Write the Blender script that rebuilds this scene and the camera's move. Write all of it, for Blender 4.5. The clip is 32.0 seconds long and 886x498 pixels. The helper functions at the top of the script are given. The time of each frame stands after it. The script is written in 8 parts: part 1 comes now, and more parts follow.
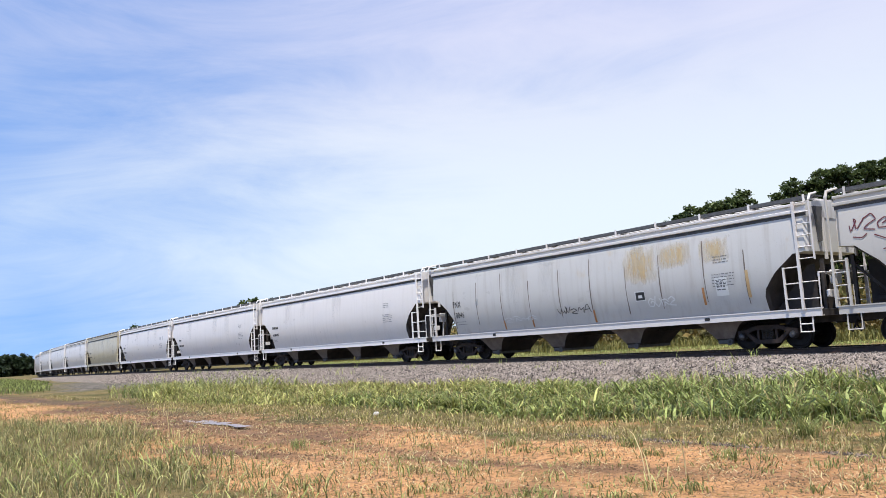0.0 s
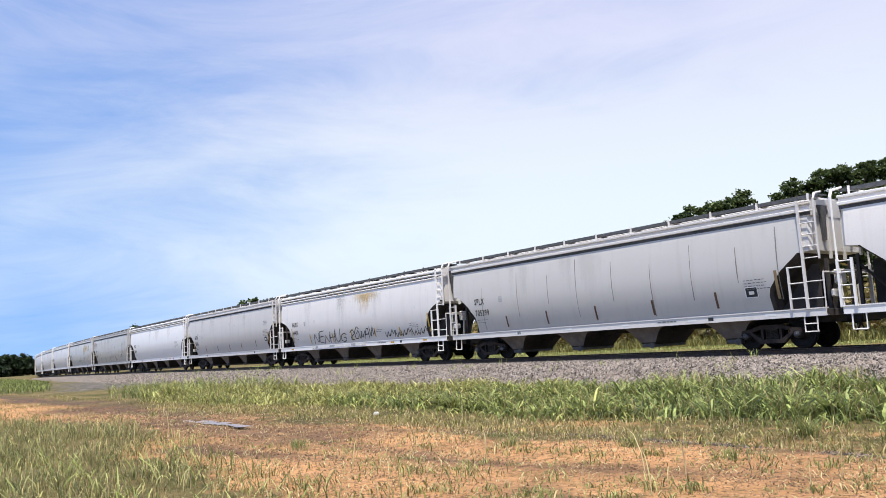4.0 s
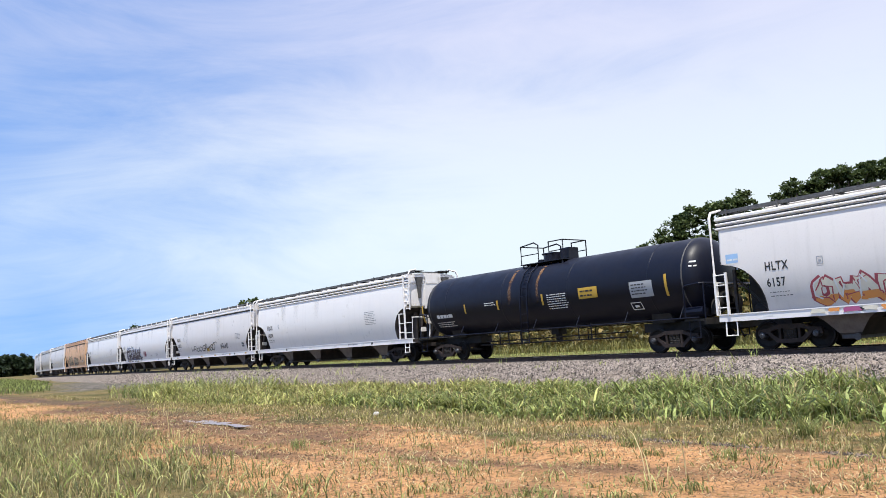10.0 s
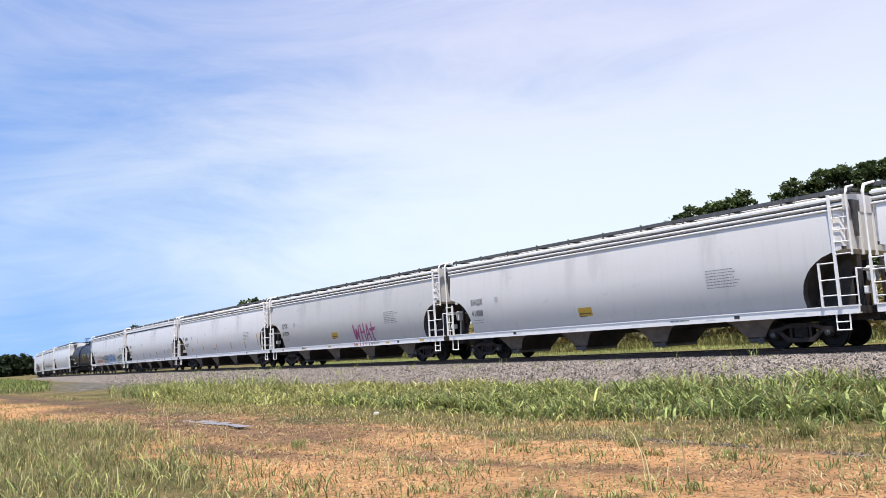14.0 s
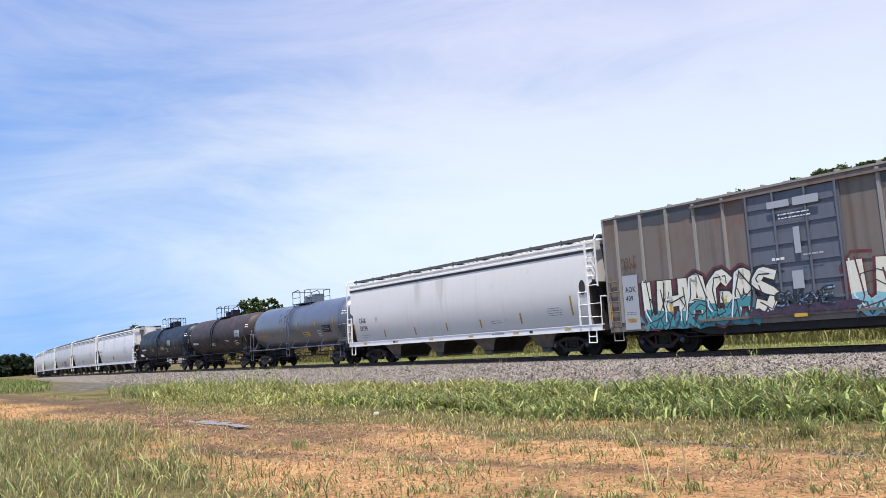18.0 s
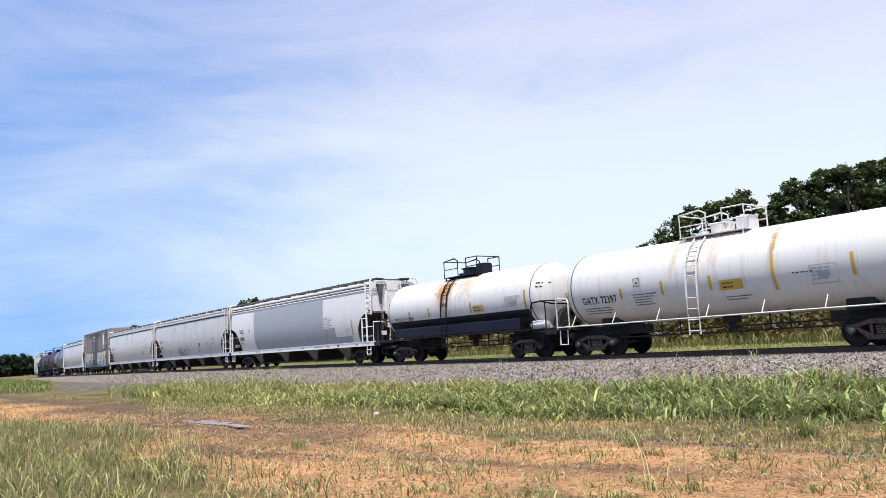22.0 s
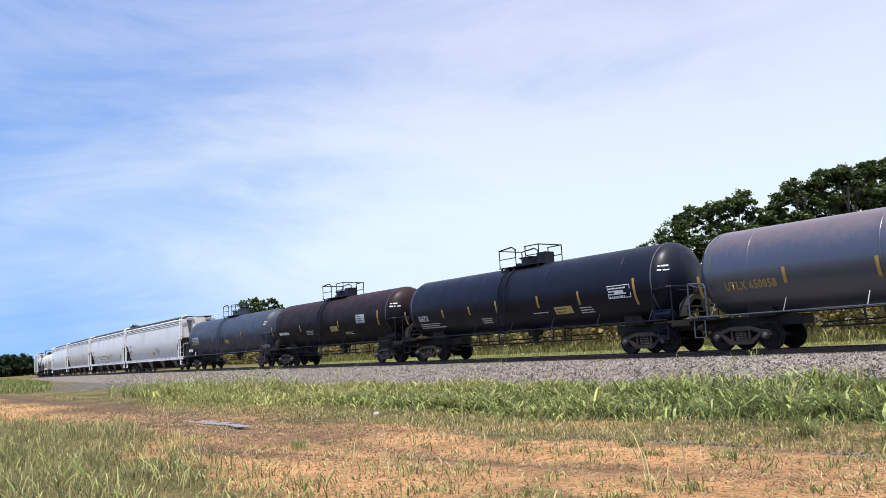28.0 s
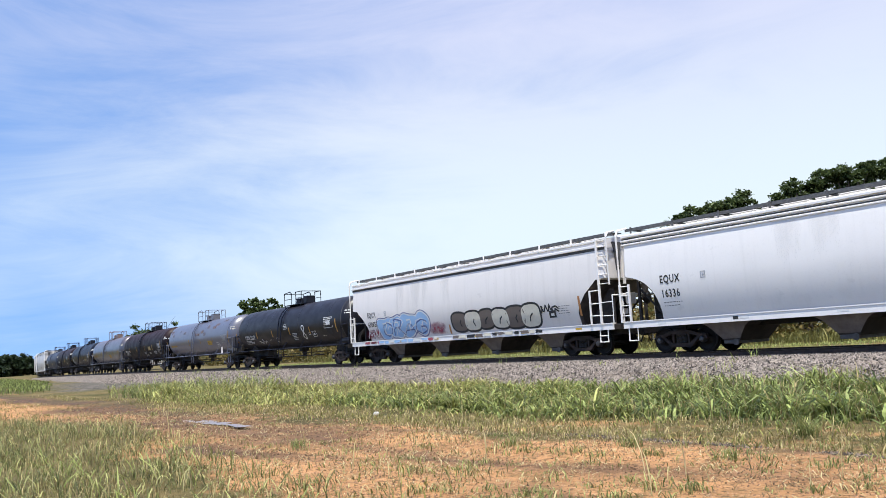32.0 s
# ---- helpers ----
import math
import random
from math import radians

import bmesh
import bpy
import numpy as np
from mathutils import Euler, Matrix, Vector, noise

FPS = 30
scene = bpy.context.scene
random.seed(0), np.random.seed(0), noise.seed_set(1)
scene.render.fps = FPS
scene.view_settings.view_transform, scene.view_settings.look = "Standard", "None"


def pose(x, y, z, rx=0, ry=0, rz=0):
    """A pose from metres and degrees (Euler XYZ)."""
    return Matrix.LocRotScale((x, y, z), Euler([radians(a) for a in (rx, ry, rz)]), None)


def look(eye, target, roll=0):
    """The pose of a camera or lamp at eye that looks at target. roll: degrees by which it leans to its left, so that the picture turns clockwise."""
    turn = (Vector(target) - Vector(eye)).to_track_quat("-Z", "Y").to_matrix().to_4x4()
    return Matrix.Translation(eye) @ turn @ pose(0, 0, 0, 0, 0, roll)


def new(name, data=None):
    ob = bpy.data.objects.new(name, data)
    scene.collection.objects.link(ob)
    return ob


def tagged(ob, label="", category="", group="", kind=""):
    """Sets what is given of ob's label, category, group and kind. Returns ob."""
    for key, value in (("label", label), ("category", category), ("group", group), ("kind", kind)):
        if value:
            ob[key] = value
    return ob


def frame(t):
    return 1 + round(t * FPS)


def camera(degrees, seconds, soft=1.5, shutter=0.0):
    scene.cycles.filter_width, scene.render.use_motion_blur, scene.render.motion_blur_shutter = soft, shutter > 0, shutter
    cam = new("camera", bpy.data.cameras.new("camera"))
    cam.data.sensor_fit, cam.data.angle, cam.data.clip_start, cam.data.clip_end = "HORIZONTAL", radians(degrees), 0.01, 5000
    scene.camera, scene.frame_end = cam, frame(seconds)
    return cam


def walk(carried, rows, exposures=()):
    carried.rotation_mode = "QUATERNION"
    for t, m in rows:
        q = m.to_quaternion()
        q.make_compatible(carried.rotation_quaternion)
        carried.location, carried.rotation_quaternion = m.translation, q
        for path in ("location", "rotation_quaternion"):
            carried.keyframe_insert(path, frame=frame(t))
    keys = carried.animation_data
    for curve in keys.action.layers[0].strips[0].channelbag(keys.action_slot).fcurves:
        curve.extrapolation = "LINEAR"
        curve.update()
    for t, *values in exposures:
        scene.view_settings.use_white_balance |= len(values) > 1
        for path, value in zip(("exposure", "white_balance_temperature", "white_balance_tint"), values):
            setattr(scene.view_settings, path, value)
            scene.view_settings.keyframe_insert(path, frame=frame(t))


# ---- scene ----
cam = camera(58.5, 32.0, soft=0.6)
EYE = Vector((0.0, 0.0, 1.65))
PITCH = radians(7.026)
VIEW = look(EYE, EYE + Vector((0, math.cos(PITCH), math.sin(PITCH))), -3.384)
walk(cam, [(0.0, VIEW), (32.0, VIEW)], [(0.0, 0.76, 6560, 9), (3.0, 0.77, 6620, 9), (7.0, 0.79, 6560, 8), (13.0, 0.79, 6560, 8), (17.0, 0.76, 6520, 9), (19.0, 0.76, 6450, 7), (22.0, 0.77, 6500, 8),
                                         (25.0, 0.77, 6480, 7), (28.0, 0.76, 6420, 7), (32.0, 0.76, 6420, 7)])

# ---- light: high summer sun behind the viewer, thin bright cloud ----
SUN_AZ, SUN_EL = radians(188), radians(71)
world = bpy.data.worlds.new("sky")
scene.world = world
world.use_nodes = True


def sky_world():
    """Clear summer blue under a wide veil of thin cloud: thin towards the west and overhead, thick low in the north, drawn out in faint streaks."""
    nt = world.node_tree
    nt.nodes.clear()
    n, l = nt.nodes.new, nt.links.new

    def maths(op, a, b=None, c=None):
        node = n("ShaderNodeMath")
        node.operation = op
        for sock, val in zip(node.inputs, (a, b, c)):
            if isinstance(val, (int, float)):
                sock.default_value = val
            elif val is not None:
                l(val, sock)
        return node.outputs[0]

    def ramp(val, a, b, lo=0.0, hi=1.0, smooth=True):
        node = n("ShaderNodeMapRange")
        node.interpolation_type = "SMOOTHSTEP" if smooth else "LINEAR"
        l(val, node.inputs[0])
        for k, q in zip((1, 2, 3, 4), (a, b, lo, hi)):
            node.inputs[k].default_value = q
        return node.outputs[0]

    def mixed(fac, a, b):
        node = n("ShaderNodeMix")
        node.data_type = "RGBA"
        l(fac, node.inputs[0])
        for sock, val in ((node.inputs[6], a), (node.inputs[7], b)):
            if isinstance(val, tuple):
                sock.default_value = val
            else:
                l(val, sock)
        return node.outputs[2]

    def clouds(scale, stretch, detail, rough, tilt, warp):
        mp, tex = n("ShaderNodeMapping"), n("ShaderNodeTexNoise")
        mp.inputs["Scale"].default_value = stretch
        mp.inputs["Rotation"].default_value = (0.0, radians(tilt), 0.0)
        tex.inputs["Scale"].default_value, tex.inputs["Detail"].default_value = scale, detail
        tex.inputs["Roughness"].default_value, tex.inputs["Distortion"].default_value = rough, warp
        l(tc.outputs["Generated"], mp.inputs["Vector"])
        l(mp.outputs[0], tex.inputs["Vector"])
        return tex.outputs[0]

    out, bg = n("ShaderNodeOutputWorld"), n("ShaderNodeBackground")
    sky = n("ShaderNodeTexSky")
    sky.sky_type, sky.sun_disc = "NISHITA", False
    sky.sun_elevation, sky.sun_rotation = SUN_EL, SUN_AZ
    sky.air_density, sky.dust_density, sky.ozone_density, sky.altitude = 1.0, 0.05, 3.0, 1200
    tc, sep = n("ShaderNodeTexCoord"), n("ShaderNodeSeparateXYZ")
    l(tc.outputs["Generated"], sep.inputs[0])
    east, up = sep.outputs[0], sep.outputs[2]
    amount = maths("MULTIPLY_ADD", ramp(east, -0.55, 0.25), CLOUD_EAST, CLOUD_BASE)
    amount = maths("ADD", amount, ramp(up, 0.10, 0.50, 0.0, -CLOUD_FADE, False))
    amount = maths("ADD", amount, ramp(up, -0.01, 0.14, -CLOUD_LOW, 0.0))
    amount = maths("MULTIPLY_ADD", clouds(1.5, (1.0, 1.0, 2.2), 3.0, 0.55, -34, 0.7), 0.90, amount)
    amount = maths("MULTIPLY_ADD", clouds(3.2, (0.8, 0.8, 3.6), 7.0, 0.66, -30, 0.9), 0.72, amount)
    veil = mixed(ramp(up, 0.12, 0.42), CLOUD_LOWER, CLOUD_UPPER)
    lift = n("ShaderNodeVectorMath")
    lift.operation = "MULTIPLY_ADD"
    lift.inputs[1].default_value, lift.inputs[2].default_value = (1, 1, 0.5), (0, 0, 0.29)
    l(tc.outputs["Generated"], lift.inputs[0])
    l(lift.outputs[0], sky.inputs[0])
    clear = n("ShaderNodeVectorMath")
    clear.operation, clear.inputs[1].default_value = "MULTIPLY", CLEAR_TINT
    l(sky.outputs[0], clear.inputs[0])
    l(mixed(ramp(amount, 0.0, 1.0), clear.outputs[0], veil), bg.inputs[0])
    bg.inputs[1].default_value = 0.132
    l(bg.outputs[0], out.inputs[0])


CLEAR_TINT = (0.84, 1.0, 1.17)
CLOUD_BASE, CLOUD_EAST, CLOUD_FADE, CLOUD_LOW = -0.33, 0.54, 0.34, 0.20
CLOUD_LOWER, CLOUD_UPPER = (3.72, 4.22, 4.66, 1), (3.22, 3.36, 4.42, 1)
sky_world()
sun = new("sun", bpy.data.lights.new("sun", "SUN"))
sun.data.energy, sun.data.angle, sun.data.color = 3.7, radians(0.6), (1.0, 0.955, 0.88)
SUN_DIR = Vector((math.sin(SUN_AZ) * math.cos(SUN_EL), math.cos(SUN_AZ) * math.cos(SUN_EL), math.sin(SUN_EL)))
sun.matrix_world = look(SUN_DIR * 300, (0, 0, 0))


# ---- materials ----
def node_mat(name):
    m = bpy.data.materials.new(name)
    m.use_nodes = True
    return m, m.node_tree, m.node_tree.nodes["Principled BSDF"]


def shifted(nt, scale):
    """Object coordinates, shifted per object, stretched by scale."""
    n, l = nt.nodes.new, nt.links.new
    tc, info, mul, add, mp = n("ShaderNodeTexCoord"), n("ShaderNodeObjectInfo"), n("ShaderNodeMath"), n("ShaderNodeVectorMath"), n("ShaderNodeMapping")
    mul.operation, mul.inputs[1].default_value = "MULTIPLY", 91.0
    l(info.outputs["Random"], mul.inputs[0])
    l(tc.outputs["Object"], add.inputs[0])
    l(mul.outputs[0], add.inputs[1])
    l(add.outputs[0], mp.inputs["Vector"])
    mp.inputs["Scale"].default_value = scale
    return mp.outputs[0]


def noise_fac(nt, vec, scale, detail, lo, hi, top=1.0, rough=0.55):
    n, l = nt.nodes.new, nt.links.new
    tex, rmp = n("ShaderNodeTexNoise"), n("ShaderNodeMapRange")
    tex.inputs["Scale"].default_value, tex.inputs["Detail"].default_value = scale, detail
    tex.inputs["Roughness"].default_value = rough
    l(vec, tex.inputs["Vector"])
    l(tex.outputs[0], rmp.inputs[0])
    rmp.inputs[1].default_value, rmp.inputs[2].default_value = lo, hi
    rmp.inputs[4].default_value = top
    return rmp.outputs[0]


def blend(nt, fac, a, b):
    mx = nt.nodes.new("ShaderNodeMix")
    mx.data_type = "RGBA"
    nt.links.new(fac, mx.inputs[0])
    for sock, val in ((mx.inputs[6], a), (mx.inputs[7], b)):
        if isinstance(val, tuple):
            sock.default_value = (*val, 1)
        else:
            nt.links.new(val, sock)
    return mx.outputs[2]


def bumped(nt, bs, height, strength, dist):
    bp = nt.nodes.new("ShaderNodeBump")
    bp.inputs["Strength"].default_value, bp.inputs["Distance"].default_value = strength, dist
    nt.links.new(height, bp.inputs["Height"])
    nt.links.new(bp.outputs[0], bs.inputs["Normal"])


def surface(name, base, other, rough=0.7, metal=0.0, scale=6.0, lo=0.35, hi=0.7, bump=0.2, stretch=(1, 1, 1)):
    """Two tones mixed by grain at two scales, with fine relief."""
    m, nt, bs = node_mat(name)
    vec = shifted(nt, stretch)
    col = blend(nt, noise_fac(nt, vec, scale, 5, lo, hi), base, other)
    dark = tuple(c * 0.7 for c in base)
    col = blend(nt, noise_fac(nt, vec, scale * 6, 4, 0.5, 0.8, 0.5), col, dark)
    nt.links.new(col, bs.inputs["Base Color"])
    bs.inputs["Roughness"].default_value, bs.inputs["Metallic"].default_value = rough, metal
    if bump:
        bumped(nt, bs, noise_fac(nt, vec, scale * 8, 3, 0, 1), bump, 0.01)
    return m


def paint(name, base, dirt, streak=0.35, rust=0.0, rough=0.45, rust_col=(0.30, 0.13, 0.045), rust_lo=0.60, lit_rust_top=None, gloss=0.5, topmost=0.9, top_from=3.1, coat=0.0):
    """Weathered railway paint: cloudy fading, downward streaks, blotches of rust."""
    m, nt, bs = node_mat(name)
    cloud = shifted(nt, (0.5, 0.5, 0.8))
    lines = shifted(nt, (2.6, 2.6, 0.10))
    col = blend(nt, noise_fac(nt, cloud, 1.3, 5, 0.35, 0.75, 0.55), base, tuple(0.86 * b + 0.14 * d for b, d in zip(base, dirt)))
    col = blend(nt, noise_fac(nt, lines, 1.6, 6, 0.52, 0.78, streak), col, dirt)
    col = blend(nt, noise_fac(nt, shifted(nt, (9, 9, 9)), 2.0, 4, 0.55, 0.8, 0.18), col, dirt)
    if rust:
        col = blend(nt, noise_fac(nt, shifted(nt, (1.0, 1.0, 0.55)), 0.8, 7, rust_lo, rust_lo + 0.12, rust, 0.65), col, rust_col)
    if lit_rust_top:
        # rust dust and light from above, painted on a tank's upper half, ragged lower edge
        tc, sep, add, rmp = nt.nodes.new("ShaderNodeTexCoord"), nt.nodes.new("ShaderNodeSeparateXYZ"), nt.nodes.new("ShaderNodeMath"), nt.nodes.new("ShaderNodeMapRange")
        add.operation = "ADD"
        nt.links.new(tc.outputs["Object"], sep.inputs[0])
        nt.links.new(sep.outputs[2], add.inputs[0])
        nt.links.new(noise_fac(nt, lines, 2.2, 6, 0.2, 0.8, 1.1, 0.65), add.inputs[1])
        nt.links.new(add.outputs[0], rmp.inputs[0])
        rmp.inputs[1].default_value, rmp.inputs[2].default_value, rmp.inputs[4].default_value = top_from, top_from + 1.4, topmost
        col = blend(nt, rmp.outputs[0], col, lit_rust_top)
    bs.inputs["Specular IOR Level"].default_value = gloss
    bs.inputs["Coat Weight"].default_value, bs.inputs["Coat Roughness"].default_value, bs.inputs["Coat IOR"].default_value = coat, 0.30, 1.8
    nt.links.new(col, bs.inputs["Base Color"])
    nt.links.new(noise_fac(nt, cloud, 2.5, 4, 0.2, 0.8, 1.0), bs.inputs["Roughness"])
    mr = nt.nodes.new("ShaderNodeMapRange")
    mr.inputs[3].default_value, mr.inputs[4].default_value = rough - 0.08, rough + 0.2
    nt.links.new(bs.inputs["Roughness"].links[0].from_socket, mr.inputs[0])
    nt.links.new(mr.outputs[0], bs.inputs["Roughness"])
    bumped(nt, bs, noise_fac(nt, shifted(nt, (0.9, 0.9, 0.5)), 1.2, 2, 0, 1), 0.12, 0.03)
    return m


def stain(name, col, other, most=0.9, stretch=(2.2, 2.2, 0.5)):
    """A soft-edged stain: strong in its middle, broken up by grain and thinning out towards its rim."""
    m, nt, bs = node_mat(name)
    att, add, rng = nt.nodes.new("ShaderNodeAttribute"), nt.nodes.new("ShaderNodeMath"), nt.nodes.new("ShaderNodeMapRange")
    att.attribute_name, add.operation = "depth", "ADD"
    vec = shifted(nt, stretch)
    nt.links.new(att.outputs["Fac"], add.inputs[0])
    nt.links.new(noise_fac(nt, vec, 2.6, 7, 0.25, 0.75, 1.0, 0.65), add.inputs[1])
    nt.links.new(add.outputs[0], rng.inputs[0])
    rng.inputs[1].default_value, rng.inputs[2].default_value, rng.inputs[4].default_value = 0.70, 1.65, most
    nt.links.new(rng.outputs[0], bs.inputs["Alpha"])
    nt.links.new(blend(nt, noise_fac(nt, vec, 3.5, 5, 0.35, 0.7), col, other), bs.inputs["Base Color"])
    bs.inputs["Roughness"].default_value = 0.7
    return m


def plain(name, col, rough=0.6):
    m, nt, bs = node_mat(name)
    worn = tuple(min(1, c * 0.75 + 0.05) for c in col)
    nt.links.new(blend(nt, noise_fac(nt, shifted(nt, (1, 1, 1)), 5.0, 5, 0.4, 0.8, 0.7), col, worn), bs.inputs["Base Color"])
    bs.inputs["Roughness"].default_value = rough
    return m


WHITE = paint("white_paint", (0.78, 0.738, 0.712), (0.42, 0.39, 0.36), 0.20, rough=0.30)
CLEAN = paint("clean_white_paint", (0.87, 0.838, 0.815), (0.50, 0.48, 0.47), 0.16, rough=0.30)
SOFT = paint("soft_white_paint", (0.702, 0.663, 0.638), (0.40, 0.37, 0.34), 0.20, rough=0.30)
GREY = paint("light_grey_paint", (0.590, 0.558, 0.532), (0.36, 0.33, 0.30), 0.22, rough=0.30)
PALE = paint("pale_warm_grey_paint", (0.67, 0.622, 0.58), (0.40, 0.36, 0.31), 0.2, rough=0.30)
BEIGE = paint("beige_grey_paint", (0.53, 0.50, 0.46), (0.29, 0.25, 0.21), 0.25, rough=0.30)
RUSTY = paint("rusty_white_paint", (0.585, 0.57, 0.55), (0.30, 0.25, 0.20), 0.35, 0.45, rust_col=(0.55, 0.36, 0.12), rust_lo=0.62, rough=0.30)
TAN = paint("tan_paint", (0.56, 0.50, 0.36), (0.30, 0.22, 0.12), 0.5, rough=0.30)
ORANGE = paint("faded_orange_paint", (0.73, 0.445, 0.255), (0.46, 0.255, 0.125), 0.40, 0.4, rust_col=(0.44, 0.215, 0.095), rust_lo=0.54)
TANK_BLACK = paint("black_tank_paint", (0.005, 0.0065, 0.016), (0.011, 0.012, 0.019), 0.35, rough=0.36, gloss=0.25, lit_rust_top=(0.012, 0.013, 0.022))
TANK_GLOSS = paint("shiny_black_tank_paint", (0.008, 0.009, 0.015), (0.014, 0.014, 0.019), 0.35, rough=0.34, gloss=0.32, lit_rust_top=(0.022, 0.018, 0.022))
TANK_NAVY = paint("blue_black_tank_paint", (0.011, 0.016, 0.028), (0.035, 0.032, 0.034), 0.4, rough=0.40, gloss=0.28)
TANK_BROWN = paint("rusted_black_tank_paint", (0.005, 0.005, 0.008), (0.012, 0.008, 0.009), 0.5, 0.3, rust_col=(0.018, 0.010, 0.010), rust_lo=0.52, gloss=0.16, lit_rust_top=(0.036, 0.019, 0.020))
TANK_TAUPE = paint("taupe_tank_paint", (0.040, 0.030, 0.031), (0.022, 0.017, 0.019), 0.5, 0.3, rust_col=(0.060, 0.034, 0.028), rust_lo=0.55, gloss=0.25, lit_rust_top=(0.062, 0.043, 0.042))
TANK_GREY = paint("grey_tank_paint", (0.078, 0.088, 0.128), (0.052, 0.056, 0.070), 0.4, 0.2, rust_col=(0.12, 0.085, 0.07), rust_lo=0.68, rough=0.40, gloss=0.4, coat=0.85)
TANK_STAINED = paint("stained_grey_tank_paint", (0.080, 0.088, 0.135), (0.052, 0.053, 0.064), 0.5, 0.5, rust_col=(0.19, 0.11, 0.07), rust_lo=0.60, lit_rust_top=(0.15, 0.13, 0.14), topmost=0.4, top_from=3.4, gloss=0.4, coat=0.85)
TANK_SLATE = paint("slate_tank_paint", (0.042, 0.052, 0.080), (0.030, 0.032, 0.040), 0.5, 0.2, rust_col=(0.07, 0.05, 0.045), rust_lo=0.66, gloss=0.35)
TANK_UMBER = paint("brown_topped_grey_tank_paint", (0.042, 0.047, 0.074), (0.026, 0.026, 0.032), 0.55, 0.3, rough=0.40, rust_col=(0.09, 0.058, 0.048), rust_lo=0.60, lit_rust_top=(0.185, 0.110, 0.088), topmost=0.85, top_from=3.6, gloss=0.4, coat=0.8)
TANK_WHITE = paint("white_tank_paint", (0.68, 0.645, 0.62), (0.36, 0.29, 0.23), 0.4, 0.25, rust_col=(0.50, 0.26, 0.08), rust_lo=0.66)
GREY_TANKS = (TANK_GREY, TANK_STAINED, TANK_SLATE, TANK_UMBER)
BOX_BROWN = paint("weathered_brown_paint", (0.185, 0.148, 0.125), (0.085, 0.060, 0.046), 0.8, 0.6, rust_col=(0.17, 0.085, 0.05), rust_lo=0.5)
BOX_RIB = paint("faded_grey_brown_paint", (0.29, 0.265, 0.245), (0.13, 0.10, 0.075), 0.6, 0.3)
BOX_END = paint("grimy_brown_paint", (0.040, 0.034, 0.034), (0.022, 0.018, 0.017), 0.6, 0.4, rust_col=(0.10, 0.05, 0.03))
DOOR_BLUE = paint("faded_blue_grey_paint", (0.125, 0.135, 0.165), (0.085, 0.07, 0.065), 0.5, 0.3)
PATCH_GREY = paint("grey_primer", (0.37, 0.38, 0.405), (0.29, 0.29, 0.29), 0.15)
UNDER = surface("dark_underframe", (0.012, 0.011, 0.010), (0.028, 0.022, 0.019), 0.8, 0.0, 5)
# The bays' steel in two tones: shaded slopes and lit sides.
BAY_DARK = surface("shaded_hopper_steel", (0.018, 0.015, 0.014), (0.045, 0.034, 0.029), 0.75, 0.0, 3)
BAY_LIT = surface("grimy_lit_bay_side", (0.105, 0.088, 0.080), (0.175, 0.148, 0.132), 0.75, 0.0, 3)
GATE = surface("dull_gate_steel", (0.105, 0.105, 0.11), (0.06, 0.056, 0.054), 0.7, 0.1, 6)
TRUCK = surface("rusty_cast_steel", (0.016, 0.011, 0.010), (0.046, 0.030, 0.025), 0.75, 0.2, 6)
WHEEL = surface("wheel_steel", (0.008, 0.007, 0.007), (0.018, 0.014, 0.012), 0.6, 0.5, 8)
BRIGHT = surface("bare_bearing_cap", (0.09, 0.095, 0.11), (0.04, 0.038, 0.036), 0.45, 0.6, 9)
GRATE = surface("walkway_grating", (0.07, 0.072, 0.076), (0.13, 0.13, 0.13), 0.65, 0.4, 9)
YELLOW = plain("yellow_reflector", (0.58, 0.35, 0.04))
GREYINK = plain("faded_small_lettering", (0.135, 0.135, 0.145))
BLACK = plain("black_lettering", (0.02, 0.02, 0.022))
BROWNINK = plain("brown_lettering", (0.12, 0.06, 0.03))
WHITEINK = plain("white_lettering", (0.75, 0.75, 0.74))
DULL_YELLOW = plain("faded_placard", (0.50, 0.36, 0.13))
YELLOWINK = plain("yellow_lettering", (0.42, 0.26, 0.06))
PINK = plain("magenta_spray", (0.40, 0.09, 0.22))
PLUM = plain("dark_plum_spray", (0.050, 0.026, 0.036))
PURPLE = plain("dark_purple_spray", (0.055, 0.03, 0.06))
TEAL = plain("teal_spray", (0.06, 0.25, 0.28))
PALE_TEAL = plain("pale_teal_spray", (0.24, 0.50, 0.56))
OLD_GREY = paint("old_grey_undercoat", (0.075, 0.072, 0.076), (0.05, 0.042, 0.04), 0.6, 0.3, rust_col=(0.15, 0.10, 0.07))
SKYBLUE = plain("light_blue_spray", (0.33, 0.52, 0.78))
REDS = plain("red_spray", (0.38, 0.07, 0.09))
MAROON = plain("maroon_spray", (0.13, 0.025, 0.035))
ORANGES = plain("orange_spray", (0.75, 0.30, 0.08))
INDIGO = plain("indigo_spray", (0.07, 0.09, 0.26))
DARKTEAL = plain("dark_teal_spray", (0.03, 0.10, 0.11))
SEAM_LINE = plain("grimy_weld_seam", (0.22, 0.195, 0.175))
TAUPE = plain("taupe_spray", (0.16, 0.125, 0.105))
SAND = plain("sandy_spray", (0.58, 0.42, 0.27))
CREAM = plain("cream_spray", (0.74, 0.69, 0.57))
RUST_BAND = paint("rust_streak", (0.58, 0.40, 0.20), (0.68, 0.60, 0.50), 0.9, 0.5, rust_col=(0.42, 0.18, 0.05), rust_lo=0.5)
OLD_YELLOW = plain("weathered_yellow_reflector", (0.46, 0.26, 0.055))
OLD_TICK = plain("dulled_reflector", (0.26, 0.17, 0.08))
